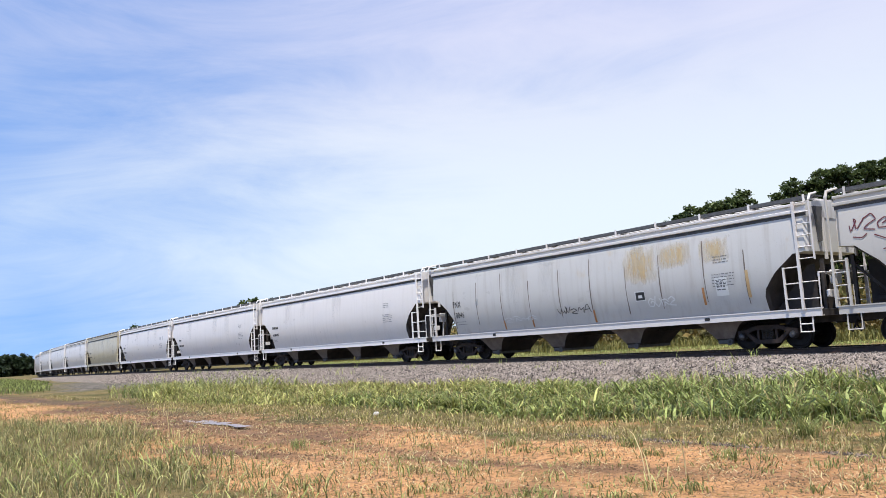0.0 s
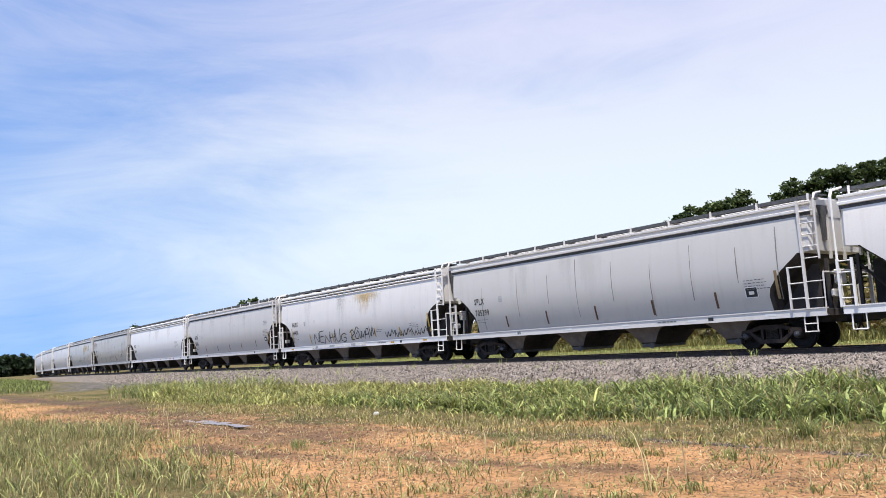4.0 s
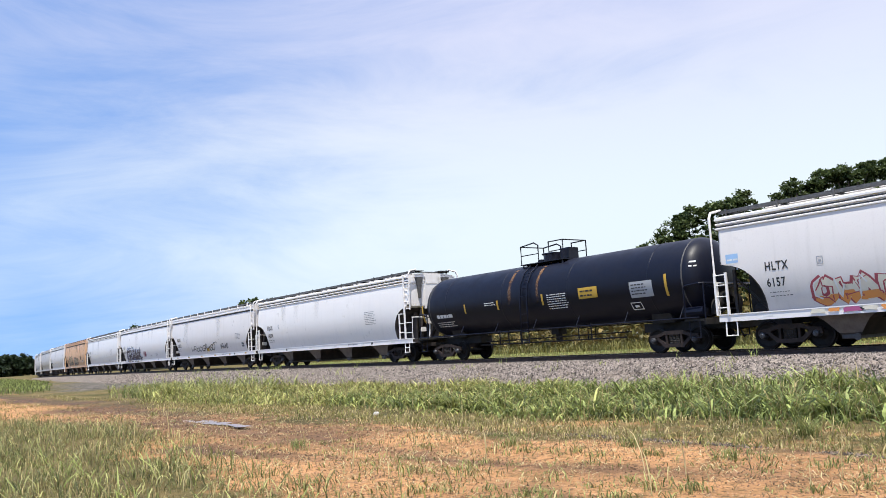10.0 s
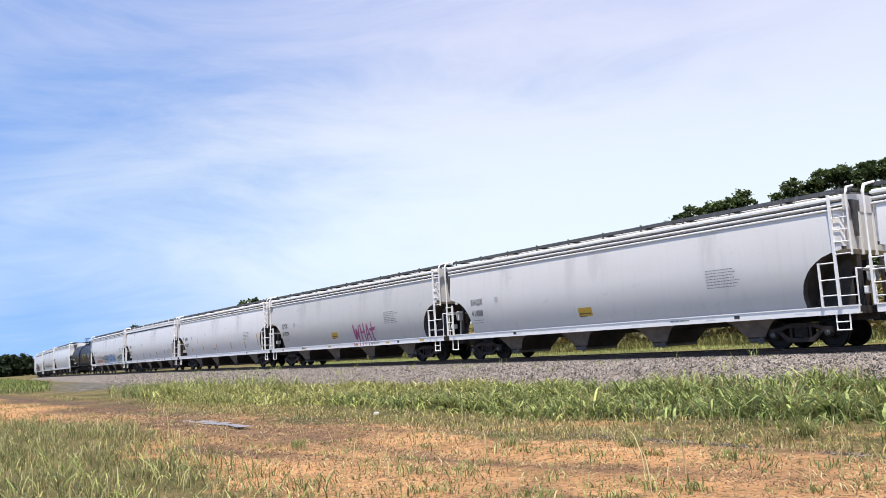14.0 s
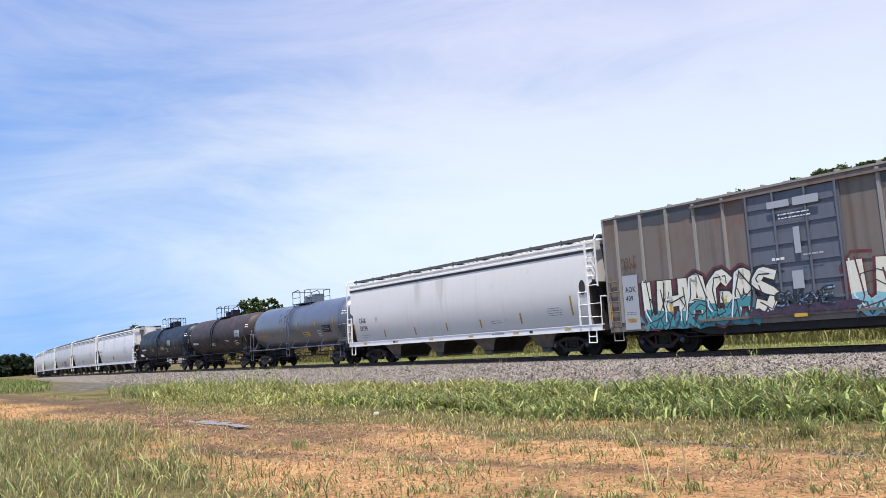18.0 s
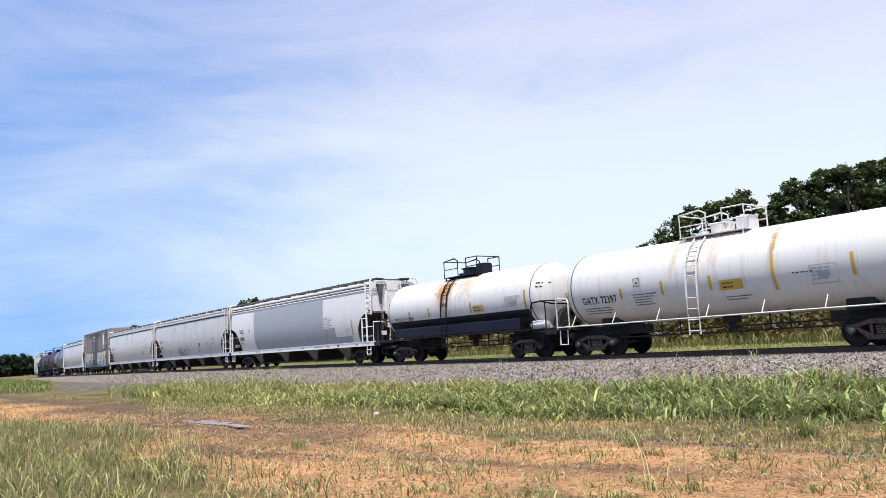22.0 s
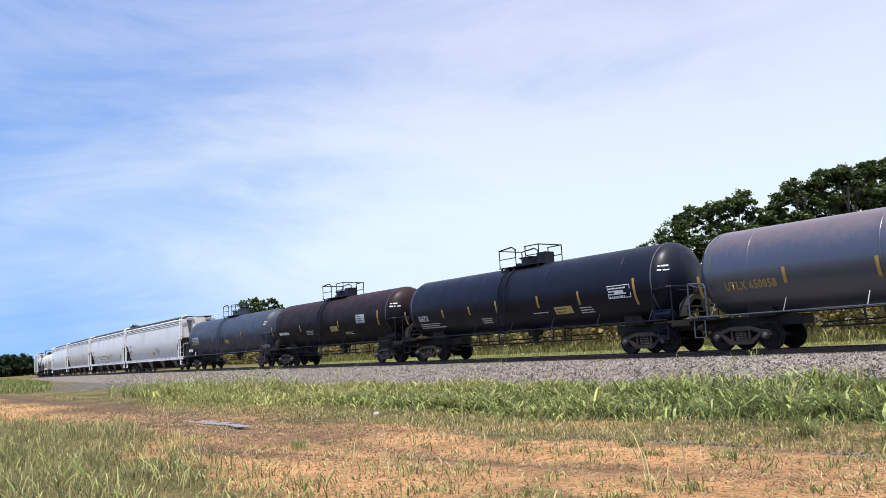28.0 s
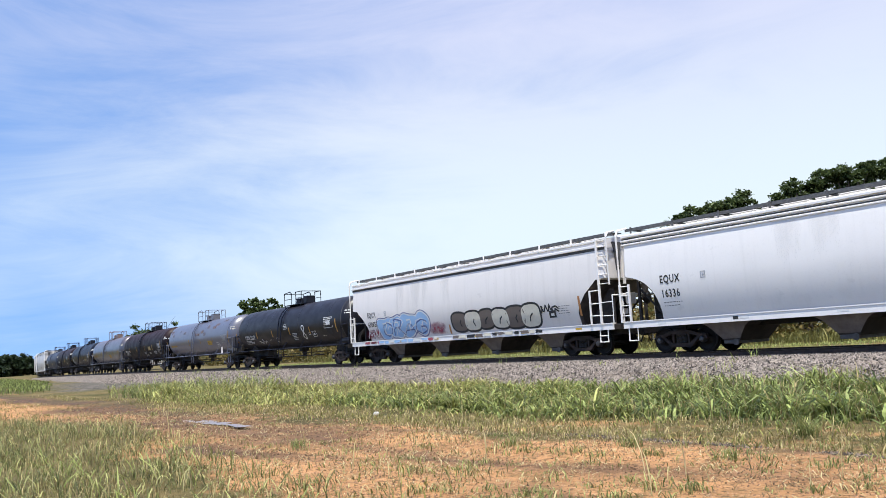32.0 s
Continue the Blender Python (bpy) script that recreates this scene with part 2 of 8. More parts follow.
RUST_DARK = paint("dark_rust_streak", (0.48, 0.22, 0.08), (0.26, 0.10, 0.04), 0.9, 0.5, rust_col=(0.58, 0.28, 0.11), rust_lo=0.45)
OCHRE = stain("ochre_rust_stain", (0.62, 0.42, 0.16), (0.66, 0.55, 0.36), 0.62)
UMBER = stain("brown_rust_stain", (0.30, 0.15, 0.065), (0.40, 0.21, 0.09), 0.62, (3.0, 3.0, 0.35))
ORANGE_STAIN = stain("orange_rust_stain", (0.62, 0.30, 0.06), (0.52, 0.22, 0.04), 0.9, (3.5, 3.5, 0.3))
SOOT = stain("dark_grime_stain", (0.030, 0.030, 0.036), (0.07, 0.065, 0.06), 0.8, (3.5, 3.5, 0.4))
FADE = stain("greyish_grime_stain", (0.36, 0.345, 0.33), (0.42, 0.40, 0.38), 0.13, (1.5, 1.5, 0.3))
RUST_BLOT = stain("red_rust_blotch", (0.17, 0.10, 0.075), (0.22, 0.13, 0.09), 0.5, (1.4, 1.4, 0.9))
RED_MIST = stain("red_spray_mist", (0.42, 0.07, 0.11), (0.30, 0.05, 0.08), 0.85, (1.2, 1.2, 1.2))
# Grime and the shade beneath the hopper ends in one dark colour.
SLOPE = surface("grimy_shaded_slope_sheet", (0.030, 0.025, 0.024), (0.062, 0.050, 0.045), 0.75, 0.0, 3)
SILL_TOP = surface("darkened_sill_top", (0.085, 0.072, 0.066), (0.16, 0.13, 0.115), 0.75, 0.0, 3)
SEAM_SHADE = surface("dark_seam_and_eave_shade", (0.06, 0.06, 0.065), (0.11, 0.105, 0.10), 0.8, 0.0, 4)
# The pale base colour carries most of the sky's reflection.
WATER, water_nt, water_bs = node_mat("puddle_water")
water_bs.inputs["Base Color"].default_value, water_bs.inputs["Roughness"].default_value = (0.24, 0.21, 0.22, 1), 0.3
bumped(water_nt, water_bs, noise_fac(water_nt, shifted(water_nt, (1, 1, 1)), 9.0, 3, 0, 1), 0.5, 0.03)
RAIL_STEEL = surface("rail_steel", (0.055, 0.040, 0.033), (0.10, 0.065, 0.05), 0.6, 0.5, 7)
RAIL_TOP = surface("polished_rail_head", (0.42, 0.41, 0.40), (0.30, 0.29, 0.28), 0.28, 0.9, 4)
TIE = surface("creosoted_wood", (0.075, 0.06, 0.05), (0.14, 0.11, 0.09), 0.85, 0.0, 5)


# ---- mesh helpers ----
class Geo:
    def __init__(self):
        self.v, self.f = [], []

    def add(self, verts, faces):
        b = len(self.v)
        self.v += [tuple(p) for p in verts]
        self.f += [tuple(b + i for i in q) for q in faces]
        return self

    def box(self, x0, x1, y0, y1, z0, z1, c=0.0):
        """A box; c chamfers its four long edges along x."""
        if c:
            ring = [(y0 + c, z0), (y1 - c, z0), (y1, z0 + c), (y1, z1 - c), (y1 - c, z1), (y0 + c, z1), (y0, z1 - c), (y0, z0 + c)]
            return self.loft([[(x, y, z) for y, z in ring] for x in (x0, x1)])
        v = [(x, y, z) for x in (x0, x1) for y in (y0, y1) for z in (z0, z1)]
        return self.add(v, [(0, 1, 3, 2), (4, 6, 7, 5), (0, 4, 5, 1), (2, 3, 7, 6), (0, 2, 6, 4), (1, 5, 7, 3)])

    def loft(self, rings, caps=True):
        n, b = len(rings[0]), len(self.v)
        for r in rings:
            self.v += [tuple(p) for p in r]
        for k in range(len(rings) - 1):
            for i in range(n):
                j = (i + 1) % n
                self.f.append((b + k * n + i, b + k * n + j, b + (k + 1) * n + j, b + (k + 1) * n + i))
        if caps:
            self.f.append(tuple(b + i for i in reversed(range(n))))
            self.f.append(tuple(b + (len(rings) - 1) * n + i for i in range(n)))
        return self

    def rod(self, a, b, r, n=6):
        a, b = Vector(a), Vector(b)
        q = (b - a).to_track_quat("Z", "Y").to_matrix()
        ring = [q @ Vector((r * math.cos(k * math.tau / n), r * math.sin(k * math.tau / n), 0)) for k in range(n)]
        return self.loft([[a + p for p in ring], [b + p for p in ring]])

    def pipe(self, pts, r, n=6):
        """A bent tube through the points, one piece."""
        pts = [Vector(p) for p in pts]
        rings = []
        for k, p in enumerate(pts):
            a, b = pts[max(0, k - 1)], pts[min(len(pts) - 1, k + 1)]
            q = (b - a).to_track_quat("Z", "Y").to_matrix()
            wide = 1.0 if k in (0, len(pts) - 1) else 1.25
            rings.append([p + q @ Vector((r * wide * math.cos(i * math.tau / n), r * wide * math.sin(i * math.tau / n), 0)) for i in range(n)])
        return self.loft(rings)

    def turn_y(self, prof, x, z, n=20):
        """A body of revolution about the line through (x, z) along y; prof: (y, radius)."""
        return self.loft([[(x + r * math.sin(k * math.tau / n), y, z + r * math.cos(k * math.tau / n)) for k in range(n)] for y, r in prof])

    def plate(self, pts, y0, y1):
        """A flat outline in x, z given a thickness along y."""
        return self.loft([[(x, y0, z) for x, z in pts], [(x, y1, z) for x, z in pts]])

    def mesh(self, name, mat, smooth=0.0):
        me = bpy.data.meshes.new(name)
        me.from_pydata(self.v, [], self.f)
        me.materials.append(mat)
        bm = bmesh.new()
        bm.from_mesh(me)
        bmesh.ops.recalc_face_normals(bm, faces=bm.faces)
        if smooth:
            lim = radians(smooth)
            for f in bm.faces:
                f.smooth = True
            for e in bm.edges:
                if len(e.link_faces) != 2 or e.calc_face_angle(0) > lim:
                    e.smooth = False
        bm.to_mesh(me)
        bm.free()
        return me


MESHES = {}


def shared(key, make, mat, smooth=0.0):
    """One mesh for all alike parts."""
    full = (key, mat.name)
    if full not in MESHES:
        g = Geo()
        make(g)
        MESHES[full] = g.mesh(str(key[0]), mat, smooth)
    return MESHES[full]


def part(name, data, parent, label="", at=(0, 0, 0), rz=0.0):
    ob = new(name, data)
    ob.parent = parent
    ob.location = at
    if rz:
        ob.rotation_euler = (0, 0, rz)
    if label:
        ob["label"] = label
    return ob


# ---- the line of the track ----
# distance along the line (m) and curvature (1/m); heading 130 degrees at 0, turning away to the right
CURVE_S = [-900, -70, -40, 0, 30, 60, 100, 140, 155, 166, 205, 300, 420, 1100]
CURVE_K = [0, 0, -0.000434, -0.000573, -0.000833, -0.000876, -0.000741, -0.000648, -0.0007, -0.0024, -0.0024, -0.0012, -0.0006, -0.0006]
LINE_S = np.arange(-860, 1081, 1.0)


def track_line():
    k = np.interp(LINE_S, CURVE_S, CURVE_K)
    head = np.concatenate([[0], np.cumsum((k[1:] + k[:-1]) / 2)])
    head += radians(128.109) - np.interp(0, LINE_S, head)
    c, s = np.cos(head), np.sin(head)
    x = np.concatenate([[0], np.cumsum((c[1:] + c[:-1]) / 2)])
    y = np.concatenate([[0], np.cumsum((s[1:] + s[:-1]) / 2)])
    return x + 11.0045 - np.interp(0, LINE_S, x), y + 26.9487 - np.interp(0, LINE_S, y), head


LINE_X, LINE_Y, LINE_H = track_line()


def rail_z(s):
    q = np.clip(s, -30, 175) / 100
    return 1.65 - 0.717 + 0.145 * q - 0.285 * q * q


def on_line(s, lat=0.0, z=0.0):
    """The point s metres along the track, lat metres to its viewer's side, z above the rail."""
    h = np.interp(s, LINE_S, LINE_H)
    return Vector((np.interp(s, LINE_S, LINE_X) - math.sin(h) * lat, np.interp(s, LINE_S, LINE_Y) + math.cos(h) * lat, float(rail_z(s)) + z))


# ---- ground ----
BAND_FRONT = [(-60, 95), (-31, 58), (-13.4, 34.7), (-3.6, 25.2), (1.3, 18.7), (4.3, 15.4), (6.2, 12.7), (9.5, 8.0), (14, 2)]
DIRT_TOP = [(-60, 92), (-30.8, 54.7), (-11.7, 30.3), (-4.4, 21.5), (0.0, 17.2), (2.5, 13.2), (5.1, 10.8), (9, 6.0), (14, 0)]
DIRT_BOT = [(-60, 82), (-16, 28.5), (-7.5, 19.3), (-2.8, 11.1), (-1.7, 9.5), (-0.5, 7.0), (2, 2), (6, -6)]


def side_of(poly, x, y):
    """How far points lie beyond a line that runs from far left to near right (positive: on the track's side)."""
    px, py = np.array(poly, float).T
    best = np.full(np.shape(x), 1e9)
    sign = np.zeros(np.shape(x))
    for ax, ay, bx, by in zip(px, py, px[1:], py[1:]):
        dx, dy = bx - ax, by - ay
        u = np.clip(((x - ax) * dx + (y - ay) * dy) / (dx * dx + dy * dy), 0, 1)
        d = np.hypot(x - ax - u * dx, y - ay - u * dy)
        c = dx * (y - ay) - dy * (x - ax)
        sign = np.where(d < best - 1e-6, np.where(c > 0, 1.0, -1.0), sign)
        best = np.minimum(best, d)
    return best * sign


def track_gap(x, y):
    """Distance from the track's middle, positive on the viewer's side."""
    keep = (LINE_S > -120) & (LINE_S < 420)
    lx, ly, lh = LINE_X[keep][::2], LINE_Y[keep][::2], LINE_H[keep][::2]
    out = np.empty(len(x))
    for a in range(0, len(x), 4000):
        d = np.hypot(x[a:a + 4000, None] - lx, y[a:a + 4000, None] - ly)
        i = d.argmin(1)
        side = -np.sin(lh[i]) * (x[a:a + 4000] - lx[i]) + np.cos(lh[i]) * (y[a:a + 4000] - ly[i])
        out[a:a + 4000] = np.where(side > 0, d[np.arange(len(i)), i], -d[np.arange(len(i)), i])
    return out


def wobble(x, y, scale, seed=0.0):
    return np.array([noise.fractal((px * scale, py * scale, seed), 1.0, 2.0, 4) for px, py in zip(x, y)])


def ground_material():
    m, nt, bs = node_mat("ground")
    n, l = nt.nodes.new, nt.links.new
    tc = n("ShaderNodeTexCoord")
    vec = tc.outputs["Object"]
    att, wet = n("ShaderNodeAttribute"), n("ShaderNodeAttribute")
    att.attribute_name, wet.attribute_name = "dirt", "grey"
    grass = blend(nt, noise_fac(nt, vec, 0.35, 6, 0.35, 0.65), (0.085, 0.075, 0.025), (0.22, 0.16, 0.068))
    grass = blend(nt, noise_fac(nt, vec, 6, 5, 0.45, 0.75, 0.7), grass, (0.03, 0.04, 0.012))
    soil = blend(nt, noise_fac(nt, vec, 0.55, 6, 0.40, 0.62), (0.60, 0.315, 0.140), (0.38, 0.200, 0.090))
    soil = blend(nt, noise_fac(nt, vec, 3.0, 8, 0.52, 0.66, 0.75, 0.7), soil, (0.20, 0.13, 0.055))
    soil = blend(nt, noise_fac(nt, vec, 17, 4, 0.52, 0.7, 0.7), soil, (0.57, 0.32, 0.155))
    soil = blend(nt, noise_fac(nt, vec, 11, 5, 0.51, 0.63, 0.9, 0.75), soil, (0.105, 0.066, 0.032))
    soil = blend(nt, noise_fac(nt, vec, 4.5, 6, 0.57, 0.66, 0.75, 0.7), soil, (0.65, 0.385, 0.205))
    edge = n("ShaderNodeMath")
    edge.operation = "ADD"
    l(att.outputs["Fac"], edge.inputs[0])
    l(noise_fac(nt, vec, 1.6, 6, 0.0, 1.0, 0.9), edge.inputs[1])
    rng = n("ShaderNodeMapRange")
    rng.inputs[1].default_value, rng.inputs[2].default_value = 0.82, 1.08
    l(edge.outputs[0], rng.inputs[0])
    col = blend(nt, rng.outputs[0], grass, soil)
    gravel = blend(nt, noise_fac(nt, vec, 0.9, 9, 0.42, 0.58, 1.0, 0.8), (0.045, 0.042, 0.036), (0.19, 0.165, 0.14))
    col = blend(nt, wet.outputs["Fac"], col, gravel)
    damp = n("ShaderNodeAttribute")
    damp.attribute_name = "damp"
    prod = n("ShaderNodeMath")
    prod.operation = "MULTIPLY"
    l(damp.outputs["Fac"], prod.inputs[0])
    l(noise_fac(nt, vec, 2.2, 7, 0.24, 0.48, 1.0, 0.7), prod.inputs[1])
    mud = blend(nt, noise_fac(nt, vec, 5, 6, 0.35, 0.7), (0.060, 0.036, 0.028), (0.150, 0.092, 0.066))
    col = blend(nt, prod.outputs[0], col, mud)
    l(col, bs.inputs["Base Color"])
    bs.inputs["Roughness"].default_value = 0.95
    bs.inputs["Specular IOR Level"].default_value = 0.2
    bumped(nt, bs, noise_fac(nt, vec, 7, 8, 0, 1, 1.0, 0.7), 1.0, 0.09)
    return m


def spaced(a, b, step, far):
    near = list(np.arange(a, b + 1e-6, step))
    grow, d = [], step
    while (grow[-1] if grow else 0) < far:
        d *= 1.35
        grow.append((grow[-1] if grow else 0) + d)
    return np.array([a - g for g in reversed(grow)] + near + [b + g for g in grow])


# trodden wheel ruts and damp mud: points along each, half-width, how dark
RUTS = [([(-34, 58), (-16, 36), (-12.1, 29.5), (-7.5, 22.2), (-4.9, 18.9), (-3.0, 17.0)], 1.8, 1.0), ([(-13.5, 27.0), (-9.2, 21.5), (-6.1, 17.6)], 0.6, 0.75),
        ([(-4.8, 15.8), (-3.2, 14.0), (-2.2, 13.0)], 0.6, 0.9), ([(-2.8, 16.3), (-0.3, 12.9), (1.0, 11.3), (2.3, 10.0), (3.4, 8.6)], 0.38, 0.85),
        ([(2.2, 14.7), (3.2, 12.6), (4.1, 11.5), (5.2, 9.9), (6.4, 8.2)], 0.22, 0.8), ([(-1.0, 10.6), (0.8, 9.0), (2.0, 7.6)], 0.3, 0.6), ([(-7.0, 24.6), (-3.6, 20.8), (-0.8, 17.4), (1.4, 14.6)], 0.25, 0.6)]


def rut_depth(x, y):
    out = np.zeros(len(x))
    for poly, half, dark in RUTS:
        out = np.maximum(out, dark * np.clip(1.3 - np.abs(side_of(poly, x, y)) / half, 0, 1))
    return out


def ground_height(x, y):
    """The field, nearly level; beyond the track it lies half a metre higher."""
    rise = 0.64 * np.clip((-track_gap(x, y) - 6.0) / 4.5, 0, 1)
    flat = np.clip(1 - np.abs(np.hypot(x, y - 15) - 0) / 120, 0, 1)
    return flat * 0.10 * np.sin(x * 0.31 + 1.0) * np.sin(y * 0.23) + flat * 0.035 * np.sin(x * 1.3 + y * 0.9) - 0.05 * flat + rise


def build_ground():
    xs, ys = spaced(-34, 22, 0.26, 3500), spaced(3, 66, 0.26, 3500)
    X, Y = np.meshgrid(xs, ys)
    x, y = X.ravel(), Y.ravel()
    me = bpy.data.meshes.new("ground")
    nx, ny = len(xs), len(ys)
    idx = np.arange(nx * ny).reshape(ny, nx)
    quads = np.stack([idx[:-1, :-1], idx[:-1, 1:], idx[1:, 1:], idx[1:, :-1]], -1).reshape(-1, 4)
    me.from_pydata(np.stack([x, y, ground_height(x, y)], 1).tolist(), [], quads.tolist())
    near = (np.abs(x) < 120) & (np.abs(y) < 160)
    dirt, grey = np.zeros(len(x)), np.zeros(len(x))
    xn, yn = x[near], y[near]
    wob = wobble(xn, yn, 0.22) * 1.3
    top, bot = side_of(DIRT_TOP, xn, yn), side_of(DIRT_BOT, xn, yn)
    inside = np.clip(np.minimum(-top, bot + 0.6) / 1.6 + 0.35 + wob * 0.55, 0, 1)
    streak = 0.5 + 0.5 * np.sin((top * 1.0 + wob * 0.8) * 2.1)
    dirt[near] = inside * (0.62 + 0.38 * streak)
    band = side_of(BAND_FRONT, xn, yn)
    dirt[near] = np.maximum(dirt[near], np.where((band < 0.3) & (top > 0), 0.34 + 0.25 * wob, 0))
    gap = track_gap(xn, yn)
    far_left = np.clip((yn - 58) / 6, 0, 1) * np.clip((150 - yn) / 20, 0, 1)
    grey[near] = np.clip((gap - 1) / 1, 0, 1) * np.clip((15 + wob * 3 - gap) / 4, 0, 1) * far_left * np.clip((xn + 0.50 * yn + wob * 2) / 2, 0, 1) * 0.95
    damp = np.zeros(len(x))
    damp[near] = np.clip(rut_depth(xn + 0.5 * wob, yn + 0.4 * wob) * (0.75 + 0.6 * wob), 0, 1)
    for name, val in (("dirt", dirt), ("grey", grey), ("damp", damp)):
        me.attributes.new(name, "FLOAT", "POINT").data.foreach_set("value", val.astype(np.float32))
    me.materials.append(ground_material())
    me.polygons.foreach_set("use_smooth", [True] * len(me.polygons))
    return tagged(new("ground", me), "dry grassy field with worn orange dirt tracks", "ground", kind="structure")


build_ground()


# ---- track bed, ties and rails ----
def ballast_material():
    m, nt, bs = node_mat("ballast")
    n, l = nt.nodes.new, nt.links.new
    tc, vor = n("ShaderNodeTexCoord"), n("ShaderNodeTexVoronoi")
    vec = tc.outputs["Object"]
    vor.inputs["Scale"].default_value = 10.0
    l(vec, vor.inputs["Vector"])
    sep = n("ShaderNodeSeparateColor")
    l(vor.outputs["Color"], sep.inputs[0])
    col = blend(nt, sep.outputs[0], (0.036, 0.030, 0.026), (0.34, 0.285, 0.24))
    col = blend(nt, noise_fac(nt, vec, 0.5, 5, 0.4, 0.7, 0.5), col, (0.16, 0.115, 0.085))
    l(col, bs.inputs["Base Color"])
    bs.inputs["Roughness"].default_value = 0.95
    bumped(nt, bs, vor.outputs["Distance"], 1.0, 0.06)
    return m


BALLAST = ballast_material()
# profile across the bed: lateral distance, height relative to the rail's top
BED = [(6.4, -1.45), (5.4, -1.12), (4.6, -0.92), (3.2, -0.42), (2.5, -0.24), (1.5, -0.20), (0, -0.21), (-1.5, -0.20), (-2.5, -0.24), (-4.6, -0.9), (-6.4, -1.45)]


def along(a, b):
    s = list(np.arange(a, -30, 12.0)) + list(np.arange(-30, 110, 0.5)) + list(np.arange(110, b + 1, 6.0))
    return [q for q in s if a <= q <= b]


def sweep(name, prof, ss, mat, jitter=0.0):
    rng = np.random.default_rng(4)
    v, n = [], len(prof)
    for s in ss:
        for lat, z in prof:
            j = rng.normal(0, jitter) if jitter and -30 < s < 110 else 0
            v.append(on_line(s, lat, z + j))
    f = [(k * n + i, k * n + i + 1, (k + 1) * n + i + 1, (k + 1) * n + i) for k in range(len(ss) - 1) for i in range(n - 1)]
    me = bpy.data.meshes.new(name)
    me.from_pydata(v, [], f)
    me.materials.append(mat)
    me.polygons.foreach_set("use_smooth", [jitter > 0] * len(f))
    return me


SS = along(-840, 1060)
fine_bed = []
for (a, za), (b, zb) in zip(BED, BED[1:]):
    for k in range(4):
        fine_bed.append((a + (b - a) * k / 4, za + (zb - za) * k / 4))
fine_bed.append(BED[-1])
tagged(new("ballast", sweep("ballast", fine_bed, SS, BALLAST, 0.018)), "grey crushed-stone ballast bank of the railway", "ballast", kind="structure")
track = tagged(new("railway_track"), "single steel railway track on wooden ties", "track", kind="structure")
RAIL = [(-0.075, -0.18), (-0.075, -0.165), (-0.012, -0.145), (-0.012, -0.045), (-0.036, -0.03), (-0.036, -0.006), (-0.028, 0.0), (0.028, 0.0), (0.036, -0.006), (0.036, -0.03), (0.012, -0.045), (0.012, -0.145), (0.075, -0.165), (0.075, -0.18), (-0.075, -0.18)]
for side in (0.755, -0.755):
    me = sweep("rail", [(side + a, b) for a, b in RAIL], SS, RAIL_STEEL)
    me.materials.append(RAIL_TOP)
    for p in me.polygons:
        if p.index % 14 == 6:
            p.material_index = 1
    part("rail", me, track)
tie_mesh = Geo().box(-0.115, 0.115, -1.3, 1.3, -0.36, -0.18, 0.0).mesh("tie", TIE)
tie_rng = random.Random(5)
for k in range(220):
    s = -12 + 0.52 * k
    o = part("tie", tie_mesh, track, at=on_line(s, tie_rng.uniform(-0.05, 0.05)), rz=np.interp(s, LINE_S, LINE_H) + tie_rng.uniform(-0.02, 0.02))
far_ties = Geo()
for s in list(np.arange(-200, -12.4, 0.52)) + list(np.arange(102.5, 420, 0.52)):
    p, h = on_line(s), np.interp(s, LINE_S, LINE_H)
    m = Matrix.Translation(p) @ Matrix.Rotation(h, 4, "Z")
    g = Geo().box(-0.115, 0.115, -1.3, 1.3, -0.36, -0.18)
    far_ties.add([m @ Vector(q) for q in g.v], g.f)
tagged(part("far_ties", far_ties.mesh("far_ties", TIE), track), kind="stuff")


# ---- freight cars: x forward, y to the viewer's side, z up from the rail ----
def side_frame(g):
    g.plate([(-1.08, 0.48), (-1.04, 0.64), (-0.72, 0.68), (-0.36, 0.80), (0.36, 0.80), (0.72, 0.68), (1.04, 0.64), (1.08, 0.48), (1.0, 0.44), (0.76, 0.54), (0.40, 0.66), (-0.40, 0.66), (-0.76, 0.54), (-1.0, 0.44)], -0.08, 0.08)
    g.plate([(-0.80, 0.56), (-0.66, 0.56), (-0.34, 0.33), (0.34, 0.33), (0.66, 0.56), (0.80, 0.56), (0.42, 0.20), (-0.42, 0.20)], -0.08, 0.08)
    for x in (-0.36, 0.28):
        g.box(x, x + 0.08, -0.07, 0.07, 0.30, 0.70)


def wheelset(g):
    for s in (1, -1):
        prof = [(0.665, 0.42), (0.685, 0.485), (0.70, 0.485), (0.715, 0.452), (0.80, 0.447), (0.805, 0.40), (0.77, 0.36), (0.745, 0.20), (0.80, 0.12), (0.82, 0.10)]
        prof = [(0.665, 0.10), (0.70, 0.20), (0.70, 0.36), (0.665, 0.40)] + prof
        g.turn_y([(s * y, r) for y, r in prof], 0, 0.457, 24)
    g.turn_y([(-1.0, 0.075), (-0.6, 0.085), (0.6, 0.085), (1.0, 0.075)], 0, 0.457, 10)


def bearing(g):
    g.turn_y([(0.93, 0.12), (1.10, 0.12), (1.16, 0.09), (1.17, 0.05), (1.18, 0.04)], 0, 0.457, 12)


